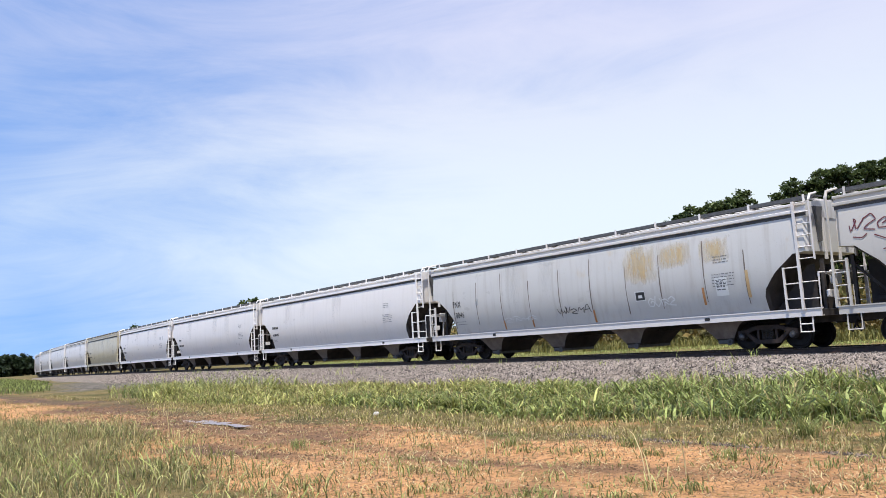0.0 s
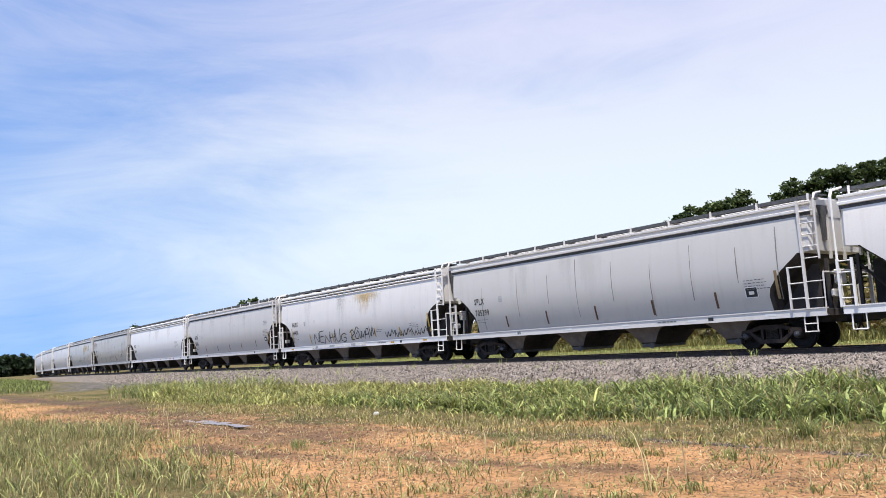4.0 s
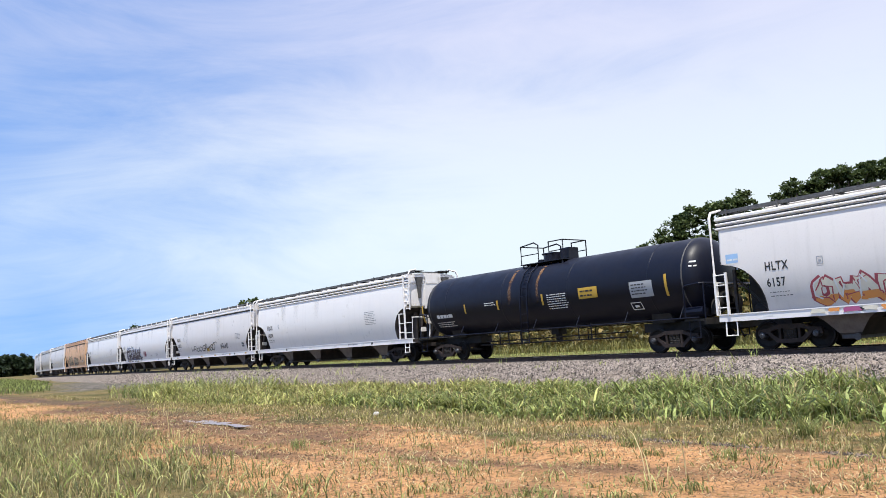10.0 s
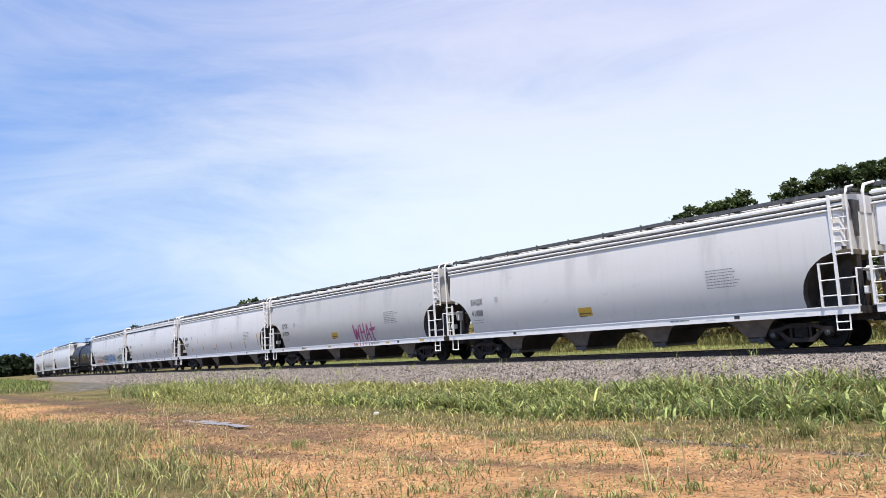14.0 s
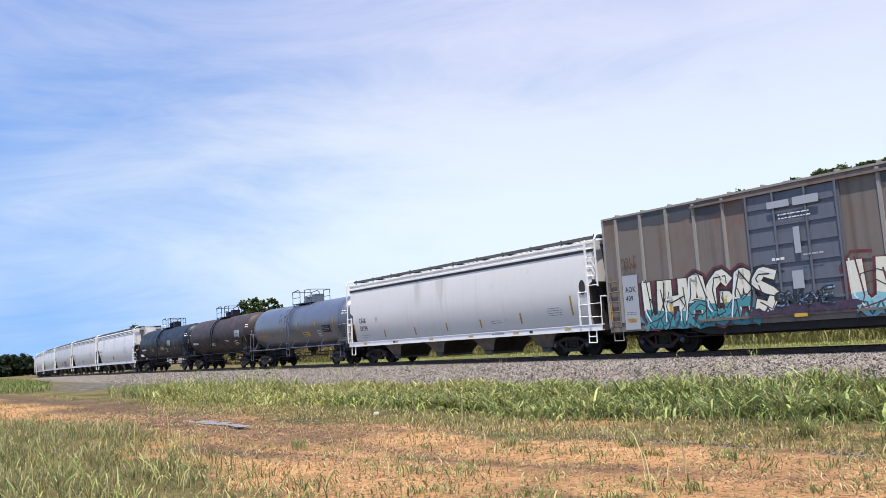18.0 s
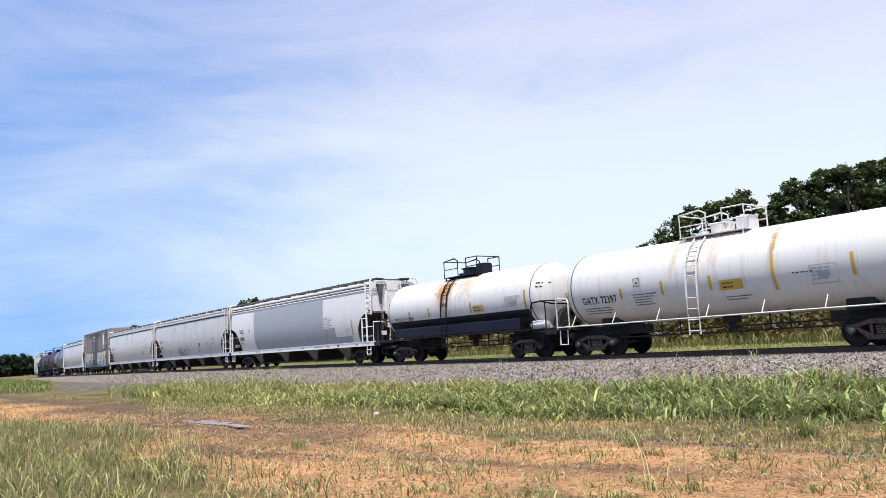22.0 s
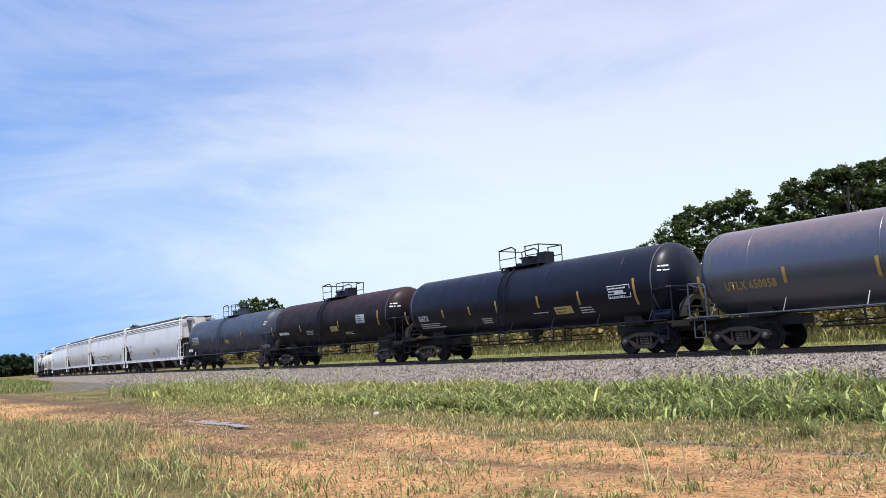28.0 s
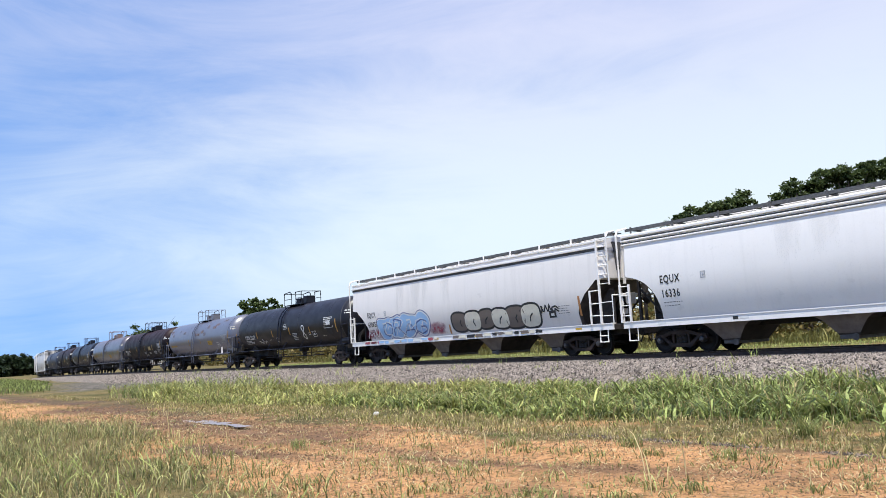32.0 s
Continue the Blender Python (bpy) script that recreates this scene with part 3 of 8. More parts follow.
def spring_nest(g):
    """Three coil springs in a row, seen as one ribbed block."""
    rings = []
    for k in range(11):
        z, out = 0.31 + 0.031 * k, 0.0 if k % 2 else 0.03
        ring = []
        for x in (-0.15, 0.0, 0.15):
            ring += [(x - 0.065, 1.03), (x - 0.035, 1.045 + out), (x + 0.035, 1.045 + out), (x + 0.065, 1.03)]
        ring += [(0.22, 0.94), (-0.22, 0.94)]
        rings.append([(x, y, z) for x, y in ring])
    g.loft(rings)


def truck(car, x):
    t = part("truck", None, car, "rusty brown three-piece truck", at=(x, 0, 0))
    t.empty_display_size = 0.3
    for s in (1, -1):
        part("side_frame", shared(("side_frame",), side_frame, TRUCK), t, at=(0, s * 1.0, 0))
    for d in (0.89, -0.89):
        part("wheelset", shared(("wheelset",), wheelset, WHEEL, 30), t, at=(d, 0, 0))
        for rz in (0, math.pi):
            part("bearing_cap", shared(("bearing_cap",), bearing, BRIGHT, 30), t, at=(d, 0, 0), rz=rz)
    part("bolster", shared(("bolster",), lambda g: g.box(-0.2, 0.2, -1.05, 1.05, 0.58, 0.78, 0.04), TRUCK), t)
    for rz in (0, math.pi):
        part("spring_nest", shared(("spring_nest",), spring_nest, UNDER), t, rz=rz)
    return t


def coupler(g):
    g.box(-0.35, 0.16, -0.09, 0.09, 0.74, 0.92, 0.03)
    g.box(0.14, 0.34, -0.17, 0.17, 0.70, 0.98, 0.05)
    g.pipe([(0.02, 0.25, 0.95), (0.12, 0.32, 0.62), (0.22, 0.30, 0.45), (0.32, 0.26, 0.52)], 0.025, 5)


def ends(car, half):
    for s in (1, -1):
        part("coupler", shared(("coupler",), coupler, UNDER), car, at=(s * half, 0, 0), rz=0 if s > 0 else math.pi)


def ladder(h, w, step=0.38, r=0.022):
    def make(g):
        for x in (-w / 2, w / 2):
            g.box(x - 0.028, x + 0.028, -0.028, 0.028, 0, h)
        z = 0.2
        while z < h - 0.05:
            g.rod((-w / 2, 0.02, z), (w / 2, 0.02, z), r)
            z += step
    return make


def hop_w(z):
    return 1.60 - 0.27 * ((2.75 - z) / 1.55) ** 2 if z < 2.75 else 1.60 - 0.07 * ((z - 2.75) / 1.2) ** 2


# how far the body's end stands back from the car's end, by height
END_CUT = {"angular": [(1.0, 1.48), (1.85, 1.52), (2.43, 1.05), (2.82, 0.55), (2.95, 0.40), (2.985, 0.0)], "plain": [(1.0, 0.28), (2.80, 0.28), (2.84, 0.0)]}


def end_cut(style, z):
    if style == "round":
        q = max(0.0, (z - 1.5) / 1.36)
        return 1.40 * math.sqrt(1 - q * q) - 0.08 * max(0.0, 1.5 - z) if q < 1 else 0.0
    zs, ds = zip(*END_CUT[style])
    return float(np.interp(z, zs, ds))


def hop_body(L, style):
    def make(g):
        half = L / 2 - 0.22
        rings = []
        for z in [1.18, 1.25, 1.35, 1.5, 1.7, 1.95, 2.1, 2.3, 2.45, 2.6, 2.72, 2.82, 2.90, 2.95, 2.985, 3.1, 3.25, 3.3, 3.6, 3.9, 4.09]:
            x, w, c = half - end_cut(style, z), hop_w(z), 0.10
            pts = [(x, w - c), (x - c, w)]
            mid = [(x * k / 4, w) for k in (3, 2, 1, 0, -1, -2, -3)]
            ring = pts + mid + [(-x + c, w), (-x, w - c), (-x, -w + c), (-x + c, -w)] + [(-a, -b) for a, b in mid] + [(x - c, -w), (x, -w + c)]
            rings.append([(a, b, z) for a, b in ring])
        g.loft(rings)
    return make


def hopper_shell(L, style, mat):
    me = shared(("body", L, style), hop_body(L, style), mat, 40)
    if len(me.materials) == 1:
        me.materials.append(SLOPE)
        # Set-back end faces and the underside take the shaded colour.
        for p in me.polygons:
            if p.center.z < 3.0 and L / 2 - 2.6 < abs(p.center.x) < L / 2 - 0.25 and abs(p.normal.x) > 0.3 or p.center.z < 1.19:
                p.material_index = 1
    return me


def hop_roof(L):
    def make(g):
        half = L / 2 - 0.20
        ring = [(1.50, 4.07), (1.485, 4.46), (1.42, 4.52), (0.9, 4.59), (0.35, 4.62), (-0.35, 4.62), (-0.9, 4.59), (-1.42, 4.52), (-1.485, 4.46), (-1.50, 4.07)]
        g.loft([[(x, y, z) for y, z in ring] for x in (-half, half)])
    return make


def eave(L, style):
    def make(g):
        half = L / 2 - 0.19
        for s in (1, -1):
            rows = ((4.08, 0.06, 0.05), (4.23, 0.06, 0.045), (4.38, 0.09, 0.05)) if style == "round" else ((4.20, 0.10, 0.06), (4.43, 0.08, 0.03))
            for z, hgt, out in rows:
                y0, y1 = sorted((s * 1.47, s * (1.51 + out)))
                g.box(-half, half, y0, y1, z, z + hgt, 0.012)
    return make


# Dark strips that paint in the shade under the eave ribs.
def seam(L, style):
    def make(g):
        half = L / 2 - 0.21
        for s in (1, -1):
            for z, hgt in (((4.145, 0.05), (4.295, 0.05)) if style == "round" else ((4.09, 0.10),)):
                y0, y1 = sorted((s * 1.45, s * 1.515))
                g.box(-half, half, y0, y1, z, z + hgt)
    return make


def sill(L):
    def make(g):
        half = L / 2 - 0.02
        g.box(-half, half, 1.40, 1.56, 0.98, 1.02)
        g.box(-half, half, 1.52, 1.56, 1.02, 1.20)
        g.box(-half, half, 1.40, 1.58, 1.20, 1.235)
    return make


def sill_mesh(L, mat):
    me = shared(("side_sill", L), sill(L), mat)
    if len(me.materials) == 1:
        me.materials.append(SILL_TOP)
        # Upward faces are coloured dark so less sunlight bounces onto the body.
        for p in me.polygons:
            if p.normal.z > 0.9:
                p.material_index = 1
    return me


def bay(g):
    rings = []
    for wx, wy, z in ((1.84, 1.30, 1.2), (1.50, 1.28, 1.13), (1.14, 1.25, 1.05), (0.86, 1.20, 0.95), (0.70, 1.15, 0.85), (0.56, 1.08, 0.70), (0.44, 1.01, 0.55), (0.34, 0.95, 0.42), (0.30, 0.92, 0.34)):
        rings.append([(sx * wx, sy * wy, z) for sx, sy in ((1, 1), (-1, 1), (-1, -1), (1, -1))])
    g.loft(rings)


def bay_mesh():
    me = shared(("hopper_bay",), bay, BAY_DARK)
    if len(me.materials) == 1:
        me.materials.append(BAY_LIT)
        # Faces turned sideways get the lit tone, the slopes keep the shaded one.
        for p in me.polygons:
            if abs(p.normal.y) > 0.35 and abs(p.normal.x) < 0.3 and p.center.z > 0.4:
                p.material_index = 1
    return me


def gate(g):
    g.box(-0.28, 0.28, -0.95, 0.95, 0.24, 0.37, 0.02)
    g.rod((-0.25, 0.85, 0.30), (-0.25, 1.10, 0.30), 0.04)
    g.turn_y([(1.06, 0.11), (1.10, 0.11)], -0.25, 0.30, 8)


def walkway(L):
    def make(g):
        half = L / 2 - 0.1
        g.box(-half, half, 0.55, 1.12, 4.72, 4.755)
        g.box(-half, half, 1.10, 1.13, 4.66, 4.775)
    return make


def bracket(g):
    g.box(-0.03, 0.03, -1.13, 1.13, 4.66, 4.72)
    for s in (1, -1):
        g.box(-0.03, 0.03, s * 1.155 - 0.02, s * 1.155 + 0.02, 4.50, 4.81)


def hatch(g):
    g.box(-0.78, 0.78, -0.34, 0.34, 4.60, 4.70, 0.03)
    g.box(-0.82, 0.82, -0.38, 0.38, 4.70, 4.75, 0.02)
    for x in (-0.6, 0, 0.6):
        g.rod((x, 0.34, 4.68), (x, 0.44, 4.72), 0.03)


def end_frame(g):
    """Posts, braces and end platform behind the slope sheet, at the car's end."""
    for y in (-0.75, 0.75):
        g.box(-0.30, -0.20, y - 0.05, y + 0.05, 1.1, 2.75)
        g.rod((-1.55, y, 1.15), (-0.25, y, 2.5), 0.045, 4)
    g.box(-0.16, -0.02, -1.5, 1.5, 0.98, 1.16)
    g.box(-1.9, -0.02, -0.36, 0.36, 0.78, 1.10)


def end_post(g):
    g.box(-0.26, -0.20, -0.06, 0.06, 2.75, 4.45)


def end_brace(g):
    """Tapering stiffener hanging from the roof's edge on the end wall."""
    g.loft([[(-0.21, y0, z), (-0.12, y0, z), (-0.12, y1, z), (-0.21, y1, z)] for z, y0, y1 in ((3.30, -0.06, 0.06), (4.05, -0.14, 0.14), (4.40, -0.26, 0.26))])


def end_web(g):
    """Plates under the slope sheet, one on the middle line, added to hide sky."""
    g.plate([(-2.1, 1.10), (-0.35, 1.10), (-0.35, 2.62), (-0.55, 2.62)], -0.02, 0.02)
    g.plate([(-1.9, 1.10), (-0.40, 1.10), (-0.40, 2.60), (-0.6, 2.60)], -0.95, -0.91)


def platform(g):
    g.box(-0.75, -0.03, -1.5, 1.5, 1.165, 1.195)


def corner_ladder(g):
    """Side ladder at a corner: tall inner run, low outer cage and a stirrup."""
    g.box(-0.545, -0.465, 1.575, 1.645, 1.20, 4.56)
    g.box(-0.005, 0.04, 1.585, 1.635, 2.70, 4.56)
    for z in (2.76, 3.12, 3.48, 3.84, 4.20, 4.50):
        g.rod((-0.50, 1.61, z), (0.02, 1.61, z), 0.018)
    for z in (1.52, 2.04):
        g.rod((-0.50, 1.61, z), (0.02, 1.55, z), 0.018)
    g.box(-1.06, -1.00, 1.575, 1.635, 1.20, 2.55)
    for z in (1.55, 2.02, 2.52):
        g.rod((-1.03, 1.605, z), (-0.50, 1.61, z), 0.022)
    g.pipe([(0.02, 1.61, 4.54), (0.02, 1.50, 4.72), (0.02, 1.1, 4.80)], 0.035)
    g.pipe([(-0.70, 1.52, 1.0), (-0.70, 1.54, 0.52), (-0.30, 1.54, 0.52), (-0.30, 1.52, 1.0)], 0.025, 5)
    g.rod((-0.70, 1.54, 0.76), (-0.30, 1.54, 0.76), 0.02, 5)


def low_ladder(g):
    """Short corner ladder with a thin grab pipe rising to the roof."""
    for x in (-0.40, 0.02):
        g.box(x - 0.035, x + 0.035, 1.575, 1.645, 1.20, 2.62)
    for z in (1.45, 1.83, 2.21, 2.55):
        g.rod((-0.40, 1.61, z), (0.02, 1.61, z), 0.02)
    g.pipe([(0.02, 1.60, 2.55), (0.02, 1.60, 4.50), (0.0, 1.52, 4.70), (-0.12, 1.1, 4.80)], 0.04)
    g.pipe([(-0.60, 1.52, 1.0), (-0.60, 1.54, 0.52), (-0.20, 1.54, 0.52), (-0.20, 1.52, 1.0)], 0.025, 5)


def platform_rail(g):
    """Handrail across the end platform."""
    g.pipe([(0.0, 1.50, 1.18), (0.02, 1.50, 2.3), (0.02, -1.50, 2.3), (0.0, -1.50, 1.18)], 0.026, 6)


def brake_box(g):
    g.box(-0.02, 0.16, -0.20, 0.20, 1.95, 2.40, 0.04)
    g.rod((0.08, 0.0, 1.98), (0.10, 0.05, 1.15), 0.04)
    g.rod((0.08, -0.22, 2.20), (0.08, 0.55, 2.28), 0.03)
    g.box(0.0, 0.10, 0.30, 0.62, 1.55, 1.78, 0.03)


def brake_gear(g):
    g.turn_y([(-0.02, 0.10), (0.0, 0.28), (0.03, 0.28), (0.04, 0.10)], 0, 0, 16)


def tank_reservoir(g):
    g.turn_y([(-0.45, 0.05), (-0.42, 0.19), (0.42, 0.19), (0.45, 0.05)], 0, 0.9, 12)
    g.box(-0.9, -0.4, -0.2, 0.2, 0.75, 1.05)


def hopper_car(L, style, mat, bits="white", label=""):
    """A covered hopper with four bays; L over its end sills."""
    car = tagged(new("hopper_car"), label, "hopper car", "cars of the freight train")
    trim = {"white": CLEAN, "same": mat, "soft": SOFT}[bits]
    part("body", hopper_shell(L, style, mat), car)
    part("roof", shared(("roof", L), hop_roof(L), mat, 40), car)
    part("eave_ribs", shared(("eave_ribs", L, style), eave(L, style), trim), car)
    part("roof_seam", shared(("roof_seam", L, style), seam(L, style), SEAM_SHADE), car, "dark strip painted as the shade below the roof's edge")
    for s in (1, -1):
        part("side_sill", sill_mesh(L, trim), car, rz=0 if s > 0 else math.pi)
        part("walkway", shared(("walkway", L), walkway(L), GRATE), car, rz=0 if s > 0 else math.pi)
    n = 11
    for k in range(n):
        part("walkway_bracket", shared(("walkway_bracket",), bracket, trim if style == "angular" else GRATE), car, at=(-L / 2 + 0.4 + (L - 0.8) * k / (n - 1), 0, 0))
    for k in range(9):
        part("hatch", shared(("hatch",), hatch, GREY), car, at=((k - 4) * 1.85, 0, 0))
    pitch = (L - 3.9) / 4
    for k in range(4):
        b = part("hopper_bay", bay_mesh(), car, "grimy discharge bay with lit sides and shaded slopes painted in", at=((k - 1.5) * pitch - 0.15, 0, 0))
        part("outlet_gate", shared(("outlet_gate",), gate, GATE), b, "dull grey sliding outlet gate")
    part("center_sill", shared(("center_sill", L), lambda g: g.box(-L / 2 + 0.3, L / 2 - 0.3, -0.3, 0.3, 0.82, 1.16), UNDER), car)
    for s in (1, -1):
        rz = 0 if s > 0 else math.pi
        part("end_frame", shared(("end_frame",), end_frame, SLOPE), car, "end frame painted dark with grime and the end's shade", at=(s * L / 2, 0, 0), rz=rz)
        for y in (-0.45, 0.45):
            part("end_post", shared(("end_post",), end_post, trim), car, at=(s * L / 2, y, 0), rz=rz)
        for y in (-0.85, 0.85):
            part("end_brace", shared(("end_brace",), end_brace, SEAM_SHADE), car, at=(s * L / 2, y, 0), rz=rz)
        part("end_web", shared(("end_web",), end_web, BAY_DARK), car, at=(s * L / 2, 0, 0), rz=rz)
        part("end_platform", shared(("end_platform",), platform, GRATE), car, at=(s * L / 2, 0, 0), rz=rz)
        part("platform_handrail", shared(("platform_rail",), platform_rail, trim), car, at=(s * (L / 2 - 0.04), 0, 0), rz=rz)
        for d in (1, -1):
            me = shared(("corner_ladder", s * d), low_ladder if s * d > 0 else mirrored(corner_ladder), trim)
            part("corner_ladder", me, car, at=(s * (L / 2 - 0.04), 0, 0), rz=0 if d > 0 else math.pi)
        truck(car, s * (L / 2 - 2.15))
    part("brake_wheel", shared(("brake_wheel",), brake_gear, UNDER), car, at=(-L / 2 - 0.02, -0.5, 2.2), rz=math.pi / 2)
    part("brake_housing", shared(("brake_housing",), brake_box, trim), car, "painted hand-brake housing with its chain rod", at=(-L / 2, 0.35, 0))
    part("air_reservoir", shared(("air_reservoir",), tank_reservoir, UNDER), car, at=(L / 2 - 1.2, 0.4, 0.45), rz=math.pi / 2)
    ends(car, L / 2)
    return car


def mirrored(make):
    def other(g):
        make(g)
        g.v = [(-x, y, z) for x, y, z in g.v]
    return other


TR, TZ = 1.47, 2.66


def tank_w(z):
    return math.sqrt(max(0.01, TR * TR - (z - TZ) ** 2))


def shell(L, r):
    def make(g):
        half, n = L / 2, 40
        prof = [(half, 0.12), (half - 0.03, 0.45), (half - 0.11, 0.85), (half - 0.24, 1.15), (half - 0.39, 1.33), (half - 0.53, 1.42), (half - 0.66, 1.46), (half - 0.75, 1.47)]
        prof = [(x, q * r / 1.47) for x, q in prof]
        seams = [(half * k / 4, r) for k in (3, 2, 1, 0, -1, -2, -3)]
        full = prof + seams + [(-x, q) for x, q in reversed(prof)]
        g.loft([[(x, q * math.cos(k * math.tau / n), TZ + q * math.sin(k * math.tau / n)) for k in range(n)] for x, q in full])
    return make


def seam_band(r):
    def make(g):
        n = 40
        g.loft([[(d, q * math.cos(k * math.tau / n), TZ + q * math.sin(k * math.tau / n)) for k in range(n)] for d, q in ((-0.03, r), (-0.025, r + 0.005), (0.025, r + 0.005), (0.03, r))], False)
    return make


def dome(g):
    n = 16
    g.loft([[(0.42 * math.cos(k * math.tau / n), 0.42 * math.sin(k * math.tau / n), z) for k in range(n)] for z in (TZ + 1.38, TZ + 1.80)])
    g.box(-0.36, 0.36, -0.36, 0.36, TZ + 1.80, TZ + 1.88, 0.03)
    for x in (0.75, -0.8):
        g.loft([[(x + 0.16 * math.cos(k * math.tau / n), 0.16 * math.sin(k * math.tau / n), z) for k in range(n)] for z in (TZ + 1.40, TZ + 1.66)])


def head_brace(g):
    """Half-round strap with two cross bars, standing off the dished end."""
    arc = [radians(a) for a in range(0, 181, 12)]
    g.loft([[(x, r * math.cos(a), 1.30 + r * 1.15 * math.sin(a)) for x, r in ((-0.10, 0.54), (-0.10, 0.70), (0.26, 0.70), (0.26, 0.54))] for a in arc])
    for z, w in ((1.42, 0.68), (1.62, 0.64)):
        g.box(-0.10, 0.10, -w, w, z, z + 0.06)
    g.box(-0.10, 0.05, -0.05, 0.05, 2.15, 2.55)


def top_platform(g):
    g.box(-1.35, 1.35, -0.75, 0.75, TZ + 1.44, TZ + 1.475)
    for s in (1, -1):
        for x in (-1.2, 1.2):
            g.rod((x, s * 0.7, TZ + 1.2), (x, s * 0.7, TZ + 1.45), 0.035)


def top_rail(g):
    z0, z1, y = TZ + 1.44, TZ + 2.28, 0.72
    g.pipe([(-1.3, y, z0), (-1.3, y, z1), (-0.45, y, z1), (-0.45, y, z0)], 0.028, 6)
    g.rod((-1.3, y, z0 + 0.42), (-0.45, y, z0 + 0.42), 0.022)


def top_rail_high(g):
    z0, z1, y = TZ + 1.44, TZ + 2.28, 0.72
    g.pipe([(0.2, y, z0), (0.2, y, z1 - 0.05), (0.45, y, z1 + 0.08), (1.3, y, z1), (1.3, y, z0)], 0.028, 6)
    g.rod((0.2, y, z0 + 0.42), (1.3, y, z0 + 0.42), 0.022)


def cross_rail(g):
    g.rod((0, -0.72, TZ + 2.28), (0, 0.72, TZ + 2.28), 0.026)


def tank_ladder(g):
    """A ladder bowed over the shell, up to the top platform."""
    def at(a):
        return (TR + 0.10) * math.cos(a), TZ + (TR + 0.10) * math.sin(a)
    ang = [radians(a) for a in (-20, 0, 20, 40, 60)]
    for x in (-0.22, 0.22):
        pts = [(x, 1.60, 0.62), (x, 1.60, 2.0)] + [(x, at(a)[0], at(a)[1]) for a in ang[1:]]
        g.pipe(pts, 0.03, 5)


def rung(g):
    g.rod((-0.22, 0, 0), (0.22, 0, 0), 0.02)


RUNGS = [(1.60, 0.75 + 0.38 * k) for k in range(4)] + [((TR + 0.10) * math.cos(radians(a)), TZ + (TR + 0.10) * math.sin(radians(a))) for a in (0, 13, 26, 39, 52)]


def side_rail(L):
    def make(g):
        half = L / 2
        g.rod((-half, 1.56, 1.20), (half, 1.56, 1.20), 0.028, 6)
        for k in range(7):
            x = -half + 0.8 + (L - 1.6) * k / 6
            g.rod((x, 1.56, 1.20), (x, 1.30, 1.62), 0.02, 5)
    return make


def stub_end(g):
    """Stub sill, cradle, end platform and handrail at a tank's end."""
    g.box(-3.6, -0.05, -0.33, 0.33, 0.78, 1.12)
    g.loft([[(-2.9, s, 1.1) for s in (-0.7, 0.7)] + [(-1.9, s, 1.1) for s in (0.7, -0.7)], [(-2.8, s, 1.5) for s in (-0.85, 0.85)] + [(-2.0, s, 1.5) for s in (0.85, -0.85)]])
    g.box(-0.9, -0.05, -1.52, 1.52, 1.08, 1.14)
    g.box(-0.10, -0.02, -1.52, 1.52, 0.95, 1.16)


def end_rail(g):
    """Handrail from the platform's corner post round to the middle of the end."""
    g.pipe([(-0.85, 1.50, 1.12), (-0.85, 1.50, 2.22), (-0.78, 1.50, 2.33), (-0.22, 1.48, 2.38), (-0.10, 1.36, 2.38), (-0.10, 0.0, 2.38)], 0.03, 6)
    g.rod((-0.10, 1.42, 1.12), (-0.10, 1.40, 2.38), 0.028, 6)


def stirrup(g):
    g.pipe([(-0.72, 1.48, 1.1), (-0.72, 1.50, 0.5), (-0.3, 1.50, 0.5), (-0.3, 1.48, 1.1)], 0.025, 5)


def end_bar(g):
    g.pipe([(-0.20, 1.5, 2.35), (-0.12, 0.9, 2.25), (-0.12, -0.9, 2.25), (-0.20, -1.5, 2.35)], 0.028, 6)


def bottom_fittings(g):
    g.box(-0.22, 0.22, -0.25, 0.25, 0.95, 1.25)
    g.box(-0.10, 0.10, -0.10, 0.10, 0.62, 0.95)
    for x in (-2.6, -1.9, 1.6, 2.4, 3.0):
        g.rod((x, 0.8, 0.62), (x, 0.8, 1.3), 0.03, 5)
    g.rod((-4.4, 0.8, 0.66), (4.4, 0.8, 0.66), 0.03, 5)
    g.rod((-4.4, 0.5, 0.86), (4.4, 0.5, 0.80), 0.025, 5)


